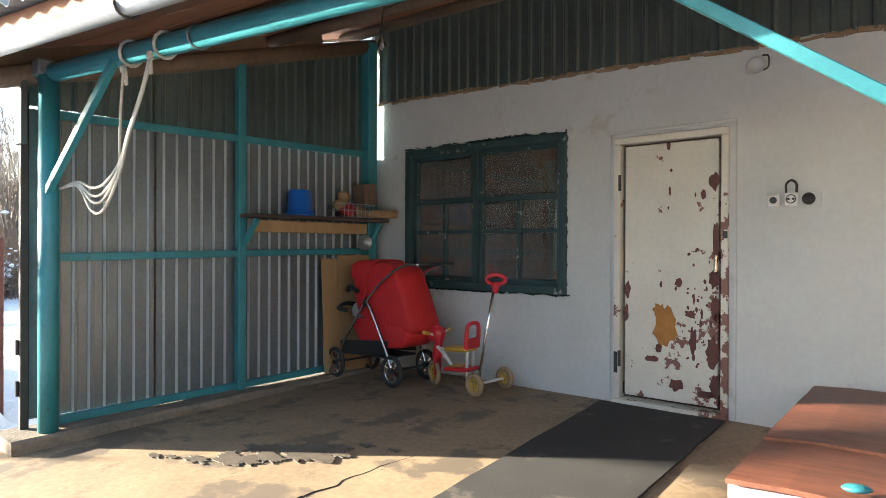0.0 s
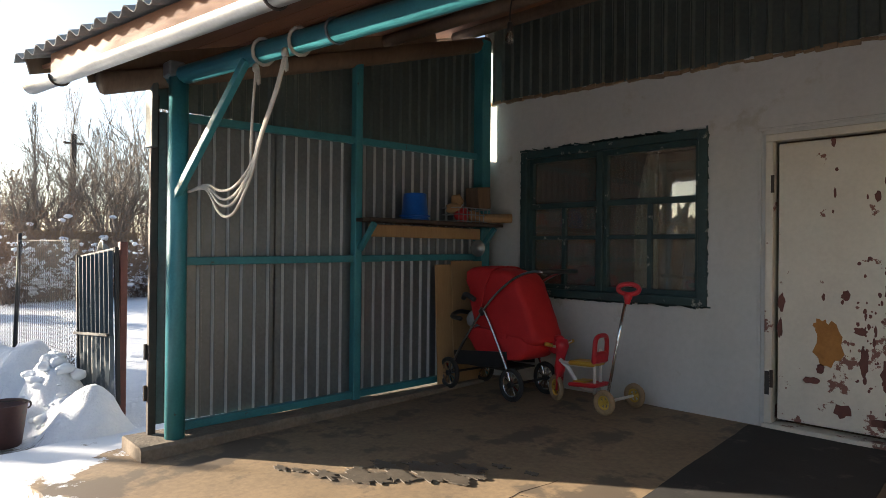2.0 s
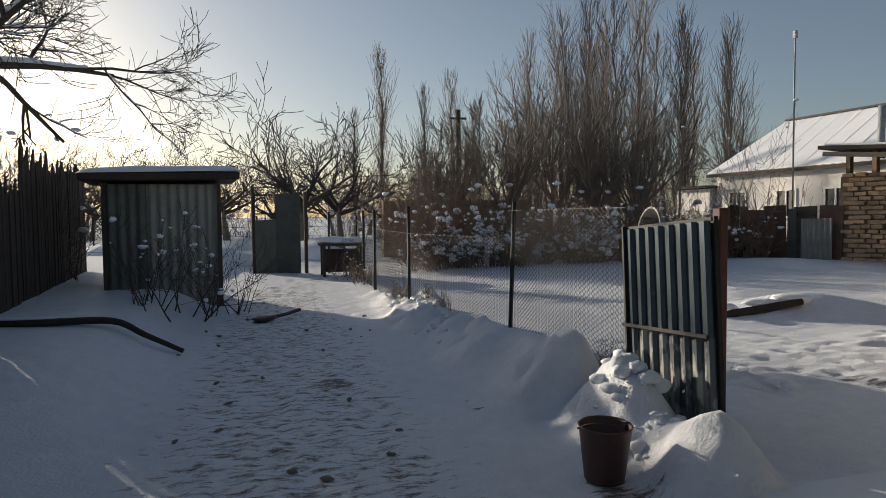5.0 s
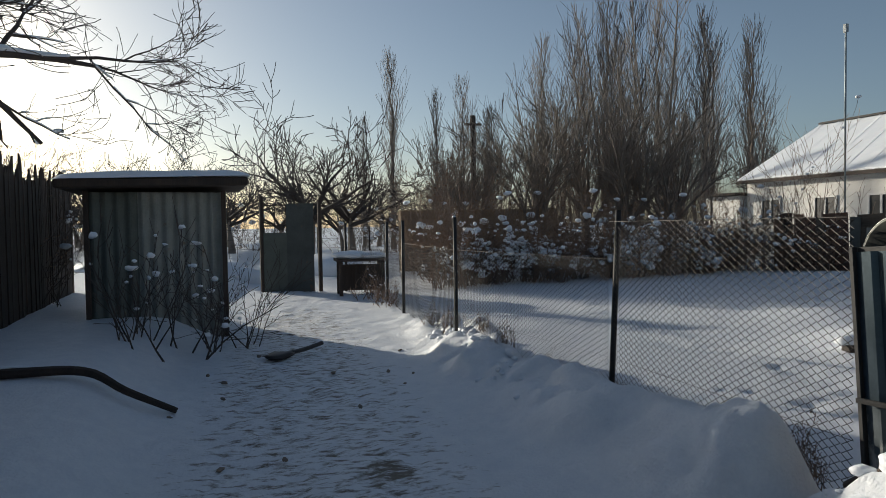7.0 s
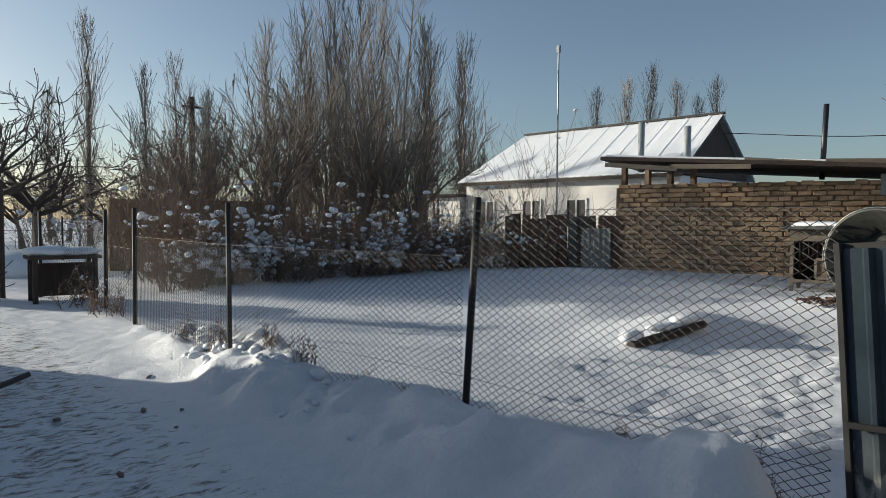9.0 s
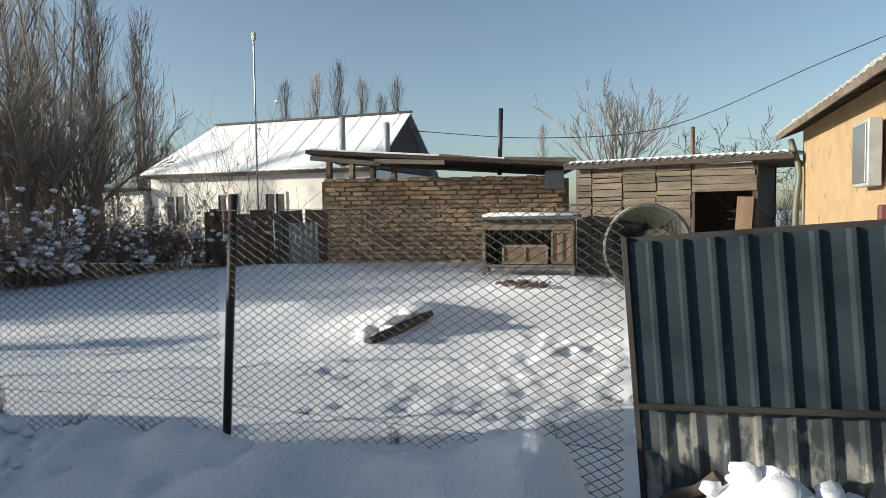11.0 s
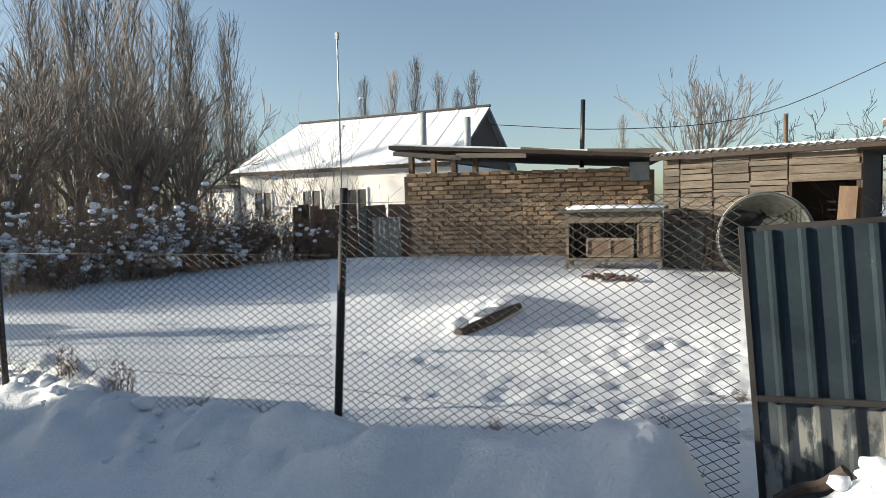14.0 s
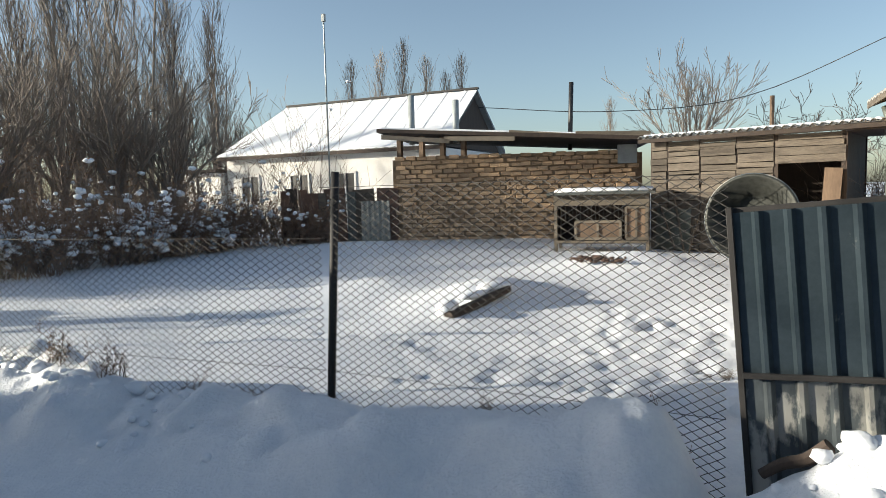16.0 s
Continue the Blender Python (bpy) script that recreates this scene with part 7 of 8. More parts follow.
# ---- sheds and fences of the yard ----
def build_tin_shed():
    th = thing("tin_shed", (-14.3, -1.5, -0.2), "small grey-green corrugated tin shed with snow on its flat roof", "shed")
    a, b = Vector((-14.15, -2.35, -0.3)), Vector((-14.35, -0.62, -0.3))
    u = (b - a).normalized()
    back = Vector((-1.5, -0.15, 0))
    ln = (b - a).length
    x = 0.0
    for w in (0.62, 0.6, ln - 1.2):
        bm = bmesh.new()
        corrugated(bm, a + u * x, u, (0, 0, 1), w, 2.18, 0.15, 0.035, "sine")
        part("sheet", bm, PALETIN if x else GREENTIN, th)
        x += w - 0.01
    bm = bmesh.new()
    corrugated(bm, b, back.normalized(), (0, 0, 1), 1.5, 2.2, 0.15, 0.035, "sine")
    part("side_sheet", bm, GREENTIN, th)
    bm = bmesh.new()
    corrugated(bm, a + back, -back.normalized(), (0, 0, 1), 1.5, 2.2, 0.15, 0.035, "sine")
    part("side_sheet", bm, GREENTIN, th)
    bm = bmesh.new()
    corrugated(bm, b + back, -u, (0, 0, 1), ln, 2.2, 0.15, 0.035, "sine")
    part("back_sheet", bm, GREENTIN, th)
    for p in (a, b):
        bm = bmesh.new()
        bar(bm, p + Vector((0.05, 0, -0.1)), p + Vector((0.05, 0, 2.2)), 0.06, 0.06, up=(0, 1, 0))
        part("post", bm, DARKWOOD, th)
    c = (a + b) / 2 + back / 2
    m = Matrix((u.cross(Vector((0, 0, 1))), u, Vector((0, 0, 1)))).transposed()
    bm = bmesh.new()
    box(bm, c + Vector((0.15, 0, 2.30)), (1.95, ln + 0.65, 0.12), m @ Matrix.Rotation(0.02, 3, "X"), 0.02)
    rf = part("roof", bm, DARKWOOD, th)
    bm = bmesh.new()
    n, k = 24, 16
    vs = {}
    for i in range(n + 1):
        for j in range(k + 1):
            s, t = i / n * 2 - 1, j / k * 2 - 1
            edge = (1 - abs(s) ** 8) * (1 - abs(t) ** 8)
            q = c + Vector((0.15, 0, 0)) + u * s * (ln / 2 + 0.36) + Vector((u.y, -u.x, 0)) * t * 1.0
            vs[i, j] = bm.verts.new(q + Vector((0, 0, 2.365 + 0.035 * s + (0.11 + 0.02 * noise.noise(q * 2.2)) * edge ** 0.5)))
    for i in range(n):
        for j in range(k):
            bm.faces.new((vs[i, j], vs[i + 1, j], vs[i + 1, j + 1], vs[i, j + 1]))
    part("snow_cover", bm, SNOW, rf, "thick smooth snow layer", smooth=True)


build_tin_shed()


def build_dark_fence():
    th = thing("board_fence", (-15.0, -3.2, -0.2), "tall dark uneven board fence, run on unseen eastward for shade", "fence")
    rng = random.Random(13)
    # east of about x -11.4 the fence is unseen, added to shade the yard
    a, b = Vector((-3.0, -2.09, 0)), Vector((-18.6, -3.75, 0))
    n = 152
    meshes = []
    for k in range(5):
        bm = bmesh.new()
        h = 2.36 + 0.08 * k
        prism(bm, [(-0.058, -0.012), (0.058, -0.012), (0.058, 0.012), (-0.058, 0.012)], 0.0, lambda x, y, h=h, k=k: h + (0.06 if k % 2 else -0.05) * (x / 0.05))
        me = bpy.data.meshes.new("plank")
        bmesh.ops.recalc_face_normals(bm, faces=bm.faces)
        bm.to_mesh(me)
        bm.free()
        me.materials.append(DARKWOOD)
        meshes.append(me)
    w = math.atan2(b.y - a.y, b.x - a.x)
    for i in range(n):
        if rng.random() < 0.04 and i > 92:
            continue
        p = a.lerp(b, i / n)
        ob = new("plank", rng.choice(meshes))
        ob.parent = th
        ob.matrix_parent_inverse = world_of(th).inverted()
        # boards sink between x -13 and -7.9 to let sun onto the porch
        ob.matrix_basis = Matrix.Translation((p.x, p.y + rng.uniform(-0.012, 0.012), -0.28 - (0 if p.x > -7.9 else 0.7 if p.x > -11.4 else 0.5 if p.x > -13.0 else 0))) @ Matrix.Rotation(w + rng.uniform(-0.05, 0.05), 4, "Z") @ Matrix.Rotation(rng.uniform(-0.02, 0.02), 4, "Y")
    for z in (0.3, 1.0):
        bm = bmesh.new()
        bar(bm, a + Vector((0, -0.05, z)), b + Vector((0, -0.05, z)), 0.05, 0.09)
        part("rail", bm, DARKWOOD, th)


build_dark_fence()


def build_old_gate():
    th = thing("old_metal_gate", (-20.9, 0.4, -0.2), "patched old sheet-metal gate between wooden posts", "gate")
    a, b = Vector((-21.1, -0.25, -0.2)), Vector((-20.7, 1.0, -0.2))
    u = (b - a).normalized()
    for s, e, z0, z1, mat, off in ((0.02, 0.66, 0, 1.45, GREENTIN, 0), (0.62, 1.28, 0, 2.15, DARKTIN, 0.03)):
        bm = bmesh.new()
        bar(bm, a + u * (s + e) / 2 + Vector((off, 0, z0)), a + u * (s + e) / 2 + Vector((off, 0, z1)), e - s, 0.02, up=u.cross(Vector((0, 0, 1))))
        part("sheet", bm, mat, th)
    for p, h in ((a, 2.35), (b + u * 0.12, 2.2)):
        bm = bmesh.new()
        tube(bm, [p + Vector((0, 0, -0.2)), p + Vector((0, 0, h))], 0.05, 8)
        part("post", bm, DARKWOOD, th)
    bm = bmesh.new()
    for z in (1.62, 2.12):
        bar(bm, a + Vector((0, 0, z)), a + u * 0.64 + Vector((0, 0, z)), 0.035, 0.035)
    for k in range(3):
        bar(bm, a + u * (0.05 + 0.28 * k) + Vector((0, 0, 1.45)), a + u * (0.05 + 0.28 * k) + Vector((0, 0, 2.12)), 0.025, 0.025, up=(0, 1, 0))
    part("top_frame", bm, RUSTY, th)
    th = thing("outdoor_table", (-19.6, 1.9, -0.2), "rough wooden table with a thick cap of snow", "table")
    bm = bmesh.new()
    box(bm, (-19.6, 1.95, 0.62), (0.8, 1.15, 0.06), None, 0.006)
    top = part("tabletop", bm, DARKWOOD, th)
    rows = [(-19.6, 1.75, 0.72, 0.42, 0.45, 0.11, 0.1), (-19.55, 2.15, 0.71, 0.4, 0.42, 0.10, 0.5)]
    clumps("snow_cap", rows, SNOW, top, "snow cap", 3, 0.06)
    for x in (-19.9, -19.3):
        for y in (1.48, 2.42):
            bm = bmesh.new()
            bar(bm, (x, y, -0.25), (x, y, 0.6), 0.08, 0.08, up=(0, 1, 0))
            part("leg", bm, DARKWOOD, th)
    bm = bmesh.new()
    box(bm, (-19.75, 1.95, 0.2), (0.06, 1.0, 0.6))
    part("back_panel", bm, DARKWOOD, th)
    th = thing("low_wall", (-26, 6.5, -0.2), "low brown clay wall behind the shrubs", "wall", kind="structure")
    bm = bmesh.new()
    prism(bm, [(-27, 4.2), (-26.6, 4.2), (-25.6, 9.5), (-26, 9.5)], -0.3, lambda x, y: 1.9)
    part("clay", bm, MORTAR, th)
    for i, (x, y, sx) in enumerate(((-24.5, -1.5, 1.6), (-27, 1.5, 2.0), (-26, -5, 1.5))):
        ob = thing("snow_heap", (x, y, -0.2), "low heap of snow-covered rubble", "heap")
        clumps("bulk", [(x, y, 0.0, sx, 0.8, 0.5, 0.4 * i), (x + 0.5, y + 0.4, -0.05, sx * 0.6, 0.7, 0.35, 1)], SNOW, ob, "", i, 0.1)
    for i in range(9):
        x, y = -27 - 1.1 * i, -7 + 2.2 * i
        if i == 0:
            far_fence = thing("wire_fence", (-30, 0, -0.2), "distant thin wire fence in the snow", "fence")
        bm = bmesh.new()
        tube(bm, [(-33, y, -0.3), (-33, y, 1.4)], 0.035, 6)
        part("post", bm, RUSTY, far_fence)
    bm = bmesh.new()
    for z in (0.5, 0.9, 1.3):
        bar(bm, (-33, -7, z), (-33, 10.6, z), 0.012, 0.012)
    part("wire", bm, WIRE, far_fence)


build_old_gate()


def build_ground_litter():
    th = thing("fallen_branch", (-10.3, -1.8, 0.1), "dark fallen branch with snow lying along the bank", "branch")
    bm = bmesh.new()
    pts = [(-10.65, -3.1, 0.21), (-10.4, -2.1, 0.22), (-10.3, -1.45, 0.22), (-10.05, -1.08, 0.09), (-10.1, -0.72, -0.11)]
    tube(bm, smooth_line(pts, 5), 0.05, 7, taper=0.025)
    part("wood", bm, DARKWOOD, th)
    clumps("snow_cap", [(-10.46, -2.3, 0.265, 0.04, 0.5, 0.02, -0.15)], SNOW, th, "", 2, 0.1)
    th = thing("dark_rag", (-12.4, 0.2, -0.17), "dark stick and rag lying on the trodden path", "stick")
    clumps("rag", [(-12.35, 0.1, -0.13, 0.14, 0.17, 0.04, 0.5)], BLACKPLASTIC, th, "", 5)
    bm = bmesh.new()
    tube(bm, smooth_line([(-12.4, 0.15, -0.13), (-12.55, 0.4, -0.11), (-12.65, 0.62, -0.06)], 4), 0.025, 6)
    part("stick", bm, BLACKPLASTIC, th)
    th = thing("fallen_log", (-10.55, 7.0, -0.1), "dark log half buried in a snow mound", "log")
    bm = bmesh.new()
    tube(bm, smooth_line([(-10.45, 6.25, -0.12), (-10.35, 6.8, -0.04), (-10.28, 7.1, 0.02), (-10.22, 7.4, 0.07)], 4), 0.075, 8, taper=0.05)
    part("wood", bm, DARKWOOD, th)
    clumps("snow_cap", [(-10.55, 6.4, -0.02, 0.14, 0.22, 0.07, 0.2), (-10.46, 6.95, 0.04, 0.12, 0.3, 0.06, -0.2), (-10.42, 7.4, 0.09, 0.2, 0.3, 0.08, -0.2)], SNOW, th, "", 8, 0.12)
    th = thing("leaf_heap", (-10.2, 11.3, 0.15), "small heap of dead brown leaves on the mound", "heap")
    rng = random.Random(9)
    z = ground_at(-10.2, 11.2)
    rows = [(-10.2 + rng.uniform(-0.45, 0.45), 11.2 + rng.uniform(-0.35, 0.3), z + rng.uniform(0.0, 0.06), rng.uniform(0.02, 0.06), rng.uniform(0.015, 0.05), rng.uniform(0.01, 0.03), rng.uniform(0, 3)) for _ in range(90)]
    clumps("leaf_mass", rows, COPPERWOOD, th, "", 4, 0.4)
    for k in range(26):
        x, y = rng.uniform(-13, -4), rng.uniform(-0.8, 1.7)
        if k == 0:
            lit = thing("twig_litter", (-8, 0.5, -0.17), "scattered twigs and clods on the trodden snow", "litter", kind="stuff")
            rows = []
        rows.append((x, y, ground_at(x, y) + 0.012, rng.uniform(0.015, 0.05), rng.uniform(0.01, 0.03), rng.uniform(0.008, 0.02), rng.uniform(0, 3)))
    clumps("clods", rows[-26:], BARK, lit, "", 6, 0.35)


build_ground_litter()


# ---- far side of the plot: brick shed, hutch, board shed, white house ----
BW_A, BW_U = Vector((-17.5, 15.5, 0)), Vector((0.93, 0.37, 0)).normalized()
BW_N = Vector((BW_U.y, -BW_U.x, 0))
BW_LEN = 6.7


def build_brick_shed():
    th = thing("brick_shed", BW_A, "unplastered adobe brick shed with a snowy lean-to roof", "shed")
    back = -BW_N
    bm = bmesh.new()
    a, b = BW_A, BW_A + BW_U * BW_LEN
    for p, q in ((a, b), (a + back * 3.5, b + back * 3.5)):
        m = Matrix((BW_U, back, Vector((0, 0, 1)))).transposed()
        box(bm, (p + q) / 2 + back * 0.15 + Vector((0, 0, 1.05)), (BW_LEN, 0.24, 2.62), m)
    for p in (a, b):
        box(bm, p + back * 1.8 + Vector((0, 0, 1.0)), (0.28, 3.3, 2.6), Matrix((BW_U, back, Vector((0, 0, 1)))).transposed())
    core = part("wall", bm, MORTAR, th)
    meshes = []
    for k in range(6):
        bm = bmesh.new()
        box(bm, (0, 0, 0), (0.27 + 0.012 * (k % 3), 0.10, 0.105 + 0.006 * (k % 2)), None, 0.012)
        for v in bm.verts:
            v.co += Vector(noise.noise_vector(v.co * 9 + Vector((k * 7, 0, 0)))) * 0.008
        me = bpy.data.meshes.new("brick")
        bmesh.ops.recalc_face_normals(bm, faces=bm.faces)
        bm.to_mesh(me)
        bm.free()
        me.materials.append(ADOBE)
        meshes.append(me)
    rng = random.Random(3)
    ang = math.atan2(BW_U.y, BW_U.x)
    spots = []
    rows = 19
    for r in range(rows):
        z = 0.02 + r * 0.128
        n = int(BW_LEN / 0.298)
        for i in range(n):
            s = (i + (0.5 if r % 2 else 0.02)) * 0.298 + 0.14 + rng.uniform(-0.04, 0.04)
            if s > BW_LEN - 0.1 or (r == rows - 1 and rng.random() < 0.18):
                continue
            spots.append((s, z + rng.uniform(-0.012, 0.012)))
    spots.sort(key=lambda q: abs(q[0] - 3.0))
    rest = []
    for i, (s, z) in enumerate(spots):
        m = Matrix.Translation(BW_A + BW_U * s + BW_N * rng.uniform(-0.022, 0.024) + Vector((0, 0, z))) @ Matrix.Rotation(ang + rng.uniform(-0.05, 0.05), 4, "Z") @ Matrix.Rotation(rng.uniform(-0.05, 0.05), 4, "Y")
        if i < 300:
            ob = new("brick", meshes[i % 6])
            ob.parent = core
            ob.matrix_parent_inverse = world_of(core).inverted()
            ob.matrix_basis = m
        else:
            rest.append((m, meshes[i % 6]))
    vs, fs = [], []
    for m, me in rest:
        k = len(vs)
        vs += [tuple(m @ v.co) for v in me.vertices]
        fs += [tuple(k + q for q in p.vertices) for p in me.polygons]
    me = bpy.data.meshes.new("bricks")
    me.from_pydata(vs, [], fs)
    tagged(link_mesh("bricks", me, ADOBE, core), kind="stuff")
    # lean-to roof on short props, rising to the left
    zl, zr = 3.05, 2.62
    m = Matrix((BW_U, back, Vector((0, 0, 1)))).transposed() @ Matrix.Rotation(math.atan2(zl - zr, BW_LEN), 3, "Y")
    c = BW_A + BW_U * (BW_LEN / 2) + back * 1.4 + Vector((0, 0, (zl + zr) / 2))
    bm = bmesh.new()
    box(bm, c, (BW_LEN + 0.7, 4.4, 0.10), m)
    roof = part("roof", bm, DARKWOOD, th)
    bm = bmesh.new()
    box(bm, c + Vector((0, 0, 0.085)) + back * 0.1, (BW_LEN + 0.6, 4.1, 0.07), m, 0.02)
    part("snow_cover", bm, SNOW, roof, "snow layer")
    for k in range(4):
        bm = bmesh.new()
        box(bm, c - BW_N * (-2.16) + Vector((0, 0, -0.03 - 0.05 * (k % 2))) + BW_U * (k - 1.5) * 1.75, (1.9, 0.05, 0.12), m @ Matrix.Rotation(0.03 * (-1) ** k, 3, "Y"))
        part("edge_board", bm, GREYWOOD, roof)
    for s in (0.1, 0.75, 1.35, 1.95):
        p = BW_A + BW_U * s + back * 0.1
        bm = bmesh.new()
        bar(bm, p + Vector((0, 0, 2.3)), p + Vector((0, 0, zl - (zl - zr) * s / BW_LEN)), 0.14, 0.12, up=(0, 1, 0))
        part("prop", bm, OLDWOOD, th)
    bm = bmesh.new()
    box(bm, BW_A + BW_U * (BW_LEN - 0.28) + BW_N * 0.02 + Vector((0, 0, 2.25)), (0.5, 0.2, 0.5), Matrix((BW_U, back, Vector((0, 0, 1)))).transposed())
    part("corner_panel", bm, SLATE, th)
    th = thing("stove_pipe", (-13.4, 19.0, 2.6), "tall black metal stove pipe above the shed roof", "pipe")
    bm = bmesh.new()
    tube(bm, [(-13.52, 18.9, 2.5), (-13.46, 18.9, 4.5)], 0.07, 10)
    part("pipe", bm, BLACKPLASTIC, th, smooth=True)
    for x, y, z0, z1 in ((-18.4, 17.75, 2.9, 4.45), (-16.35, 17.0, 2.8, 4.05)):
        t2 = thing("flue_pipe", (x, y, z0), "pale grey flue pipe on the lean-to roof", "pipe", "flues")
        bm = bmesh.new()
        tube(bm, [(x, y, z0), (x, y, z1)], 0.10, 12)
        part("pipe", bm, SLATE, t2, smooth=True)


build_brick_shed()


def build_scrap_fence():
    th = thing("scrap_fence", (-19, 14.9, -0.1), "patchwork fence of rusty sheets and dark boards", "fence")
    a, b = Vector((-20.7, 14.1, -0.15)), Vector((-17.75, 15.35, -0.1))
    rng = random.Random(31)
    t = 0.0
    mats = [COPPERWOOD, DARKWOOD, COPPERWOOD, COPPERWOOD, SHEDWOOD, COPPERWOOD, DARKTIN, SHEDWOOD]
    k = 0
    u = (b - a).normalized()
    ln = (b - a).length
    while t < ln:
        w = rng.choice((0.25, 0.32, 0.5, 0.62))
        h = rng.uniform(1.5, 1.8)
        bm = bmesh.new()
        p = a + u * (t + w / 2)
        bar(bm, p, p + Vector((rng.uniform(-0.12, 0.05), 0, h)), w * 1.02, 0.03, up=(-u.y, u.x, 0))
        part("panel", bm, mats[k % 8], th)
        t += w
        k += 1
    bm = bmesh.new()
    corrugated(bm, b - u * 0.75 + Vector((0.05, -0.12, 0)), u, (0, 0, 1), 0.85, 1.25, 0.15, 0.04, "sine", thick=0.006)
    part("sheet", bm, PALETIN, th)


build_scrap_fence()


def build_hutch():
    th = thing("rabbit_hutch", (-11.5, 14.2, -0.15), "old wooden rabbit hutch on legs with a snowy roof", "hutch")
    a = Vector((-12.25, 14.25, 0))
    u = Vector((0.98, 0.2, 0)).normalized()
    nb = Vector((-u.y, u.x, 0))
    m = Matrix((u, nb, Vector((0, 0, 1)))).transposed()
    w = 2.12
    at = lambda s, d, z: a + u * s + nb * d + Vector((0, 0, z))
    for s in (0.04, w - 0.04):
        for d in (0.04, 0.7):
            bm = bmesh.new()
            bar(bm, at(s, d, -0.25), at(s, d, 1.22), 0.07, 0.07, up=nb)
            part("leg", bm, GREYWOOD, th)
    for z, h in ((0.12, 0.06), (1.08, 0.26)):
        bm = bmesh.new()
        box(bm, at(w / 2, 0.0, z), (w, 0.04, h), m)
        part("front_rail", bm, GREYWOOD, th)
    bm = bmesh.new()
    box(bm, at(w / 2, 0.4, 0.1), (w, 0.78, 0.04), m)
    box(bm, at(w / 2, 0.76, 0.6), (w, 0.03, 1.1), m)
    for s in (0.02, w - 0.02):
        box(bm, at(s, 0.4, 0.6), (0.03, 0.74, 1.1), m)
    part("body", bm, DARKWOOD, th)
    for s0, s1, z0, z1 in ((0.5, 1.5, 0.2, 0.58), (1.62, 2.06, 0.2, 0.9)):
        bm = bmesh.new()
        for z in (z0, z1):
            box(bm, at((s0 + s1) / 2, -0.03, z), (s1 - s0, 0.03, 0.06), m)
        for s in (s0, s1, (s0 + s1) / 2):
            box(bm, at(s, -0.034, (z0 + z1) / 2), (0.05, 0.03, z1 - z0), m)
        part("door", bm, GREYWOOD, th)
        bm = bmesh.new()
        box(bm, at((s0 + s1) / 2, -0.012, (z0 + z1) / 2), (s1 - s0 - 0.05, 0.012, z1 - z0 - 0.06), m)
        part("door_panel", bm, OLDWOOD, th)
    bm = bmesh.new()
    for k in range(18):
        bar(bm, at(0.1 + k * 0.085, -0.01, 0.62), at(0.1 + k * 0.085, -0.01, 0.96), 0.008, 0.008, up=nb)
    part("bar_grid", bm, WIRE, th)
    bm = bmesh.new()
    box(bm, at(w / 2, 0.32, 1.25), (w + 0.25, 1.1, 0.05), m @ Matrix.Rotation(0.05, 3, "X"))
    rf = part("roof", bm, DARKTIN, th)
    bm = bmesh.new()
    box(bm, at(w / 2 + 0.05, 0.36, 1.305), (w + 0.05, 0.95, 0.07), m @ Matrix.Rotation(0.05, 3, "X"), 0.03)
    part("snow_cover", bm, SNOW, rf, "snow layer", smooth=True)


build_hutch()


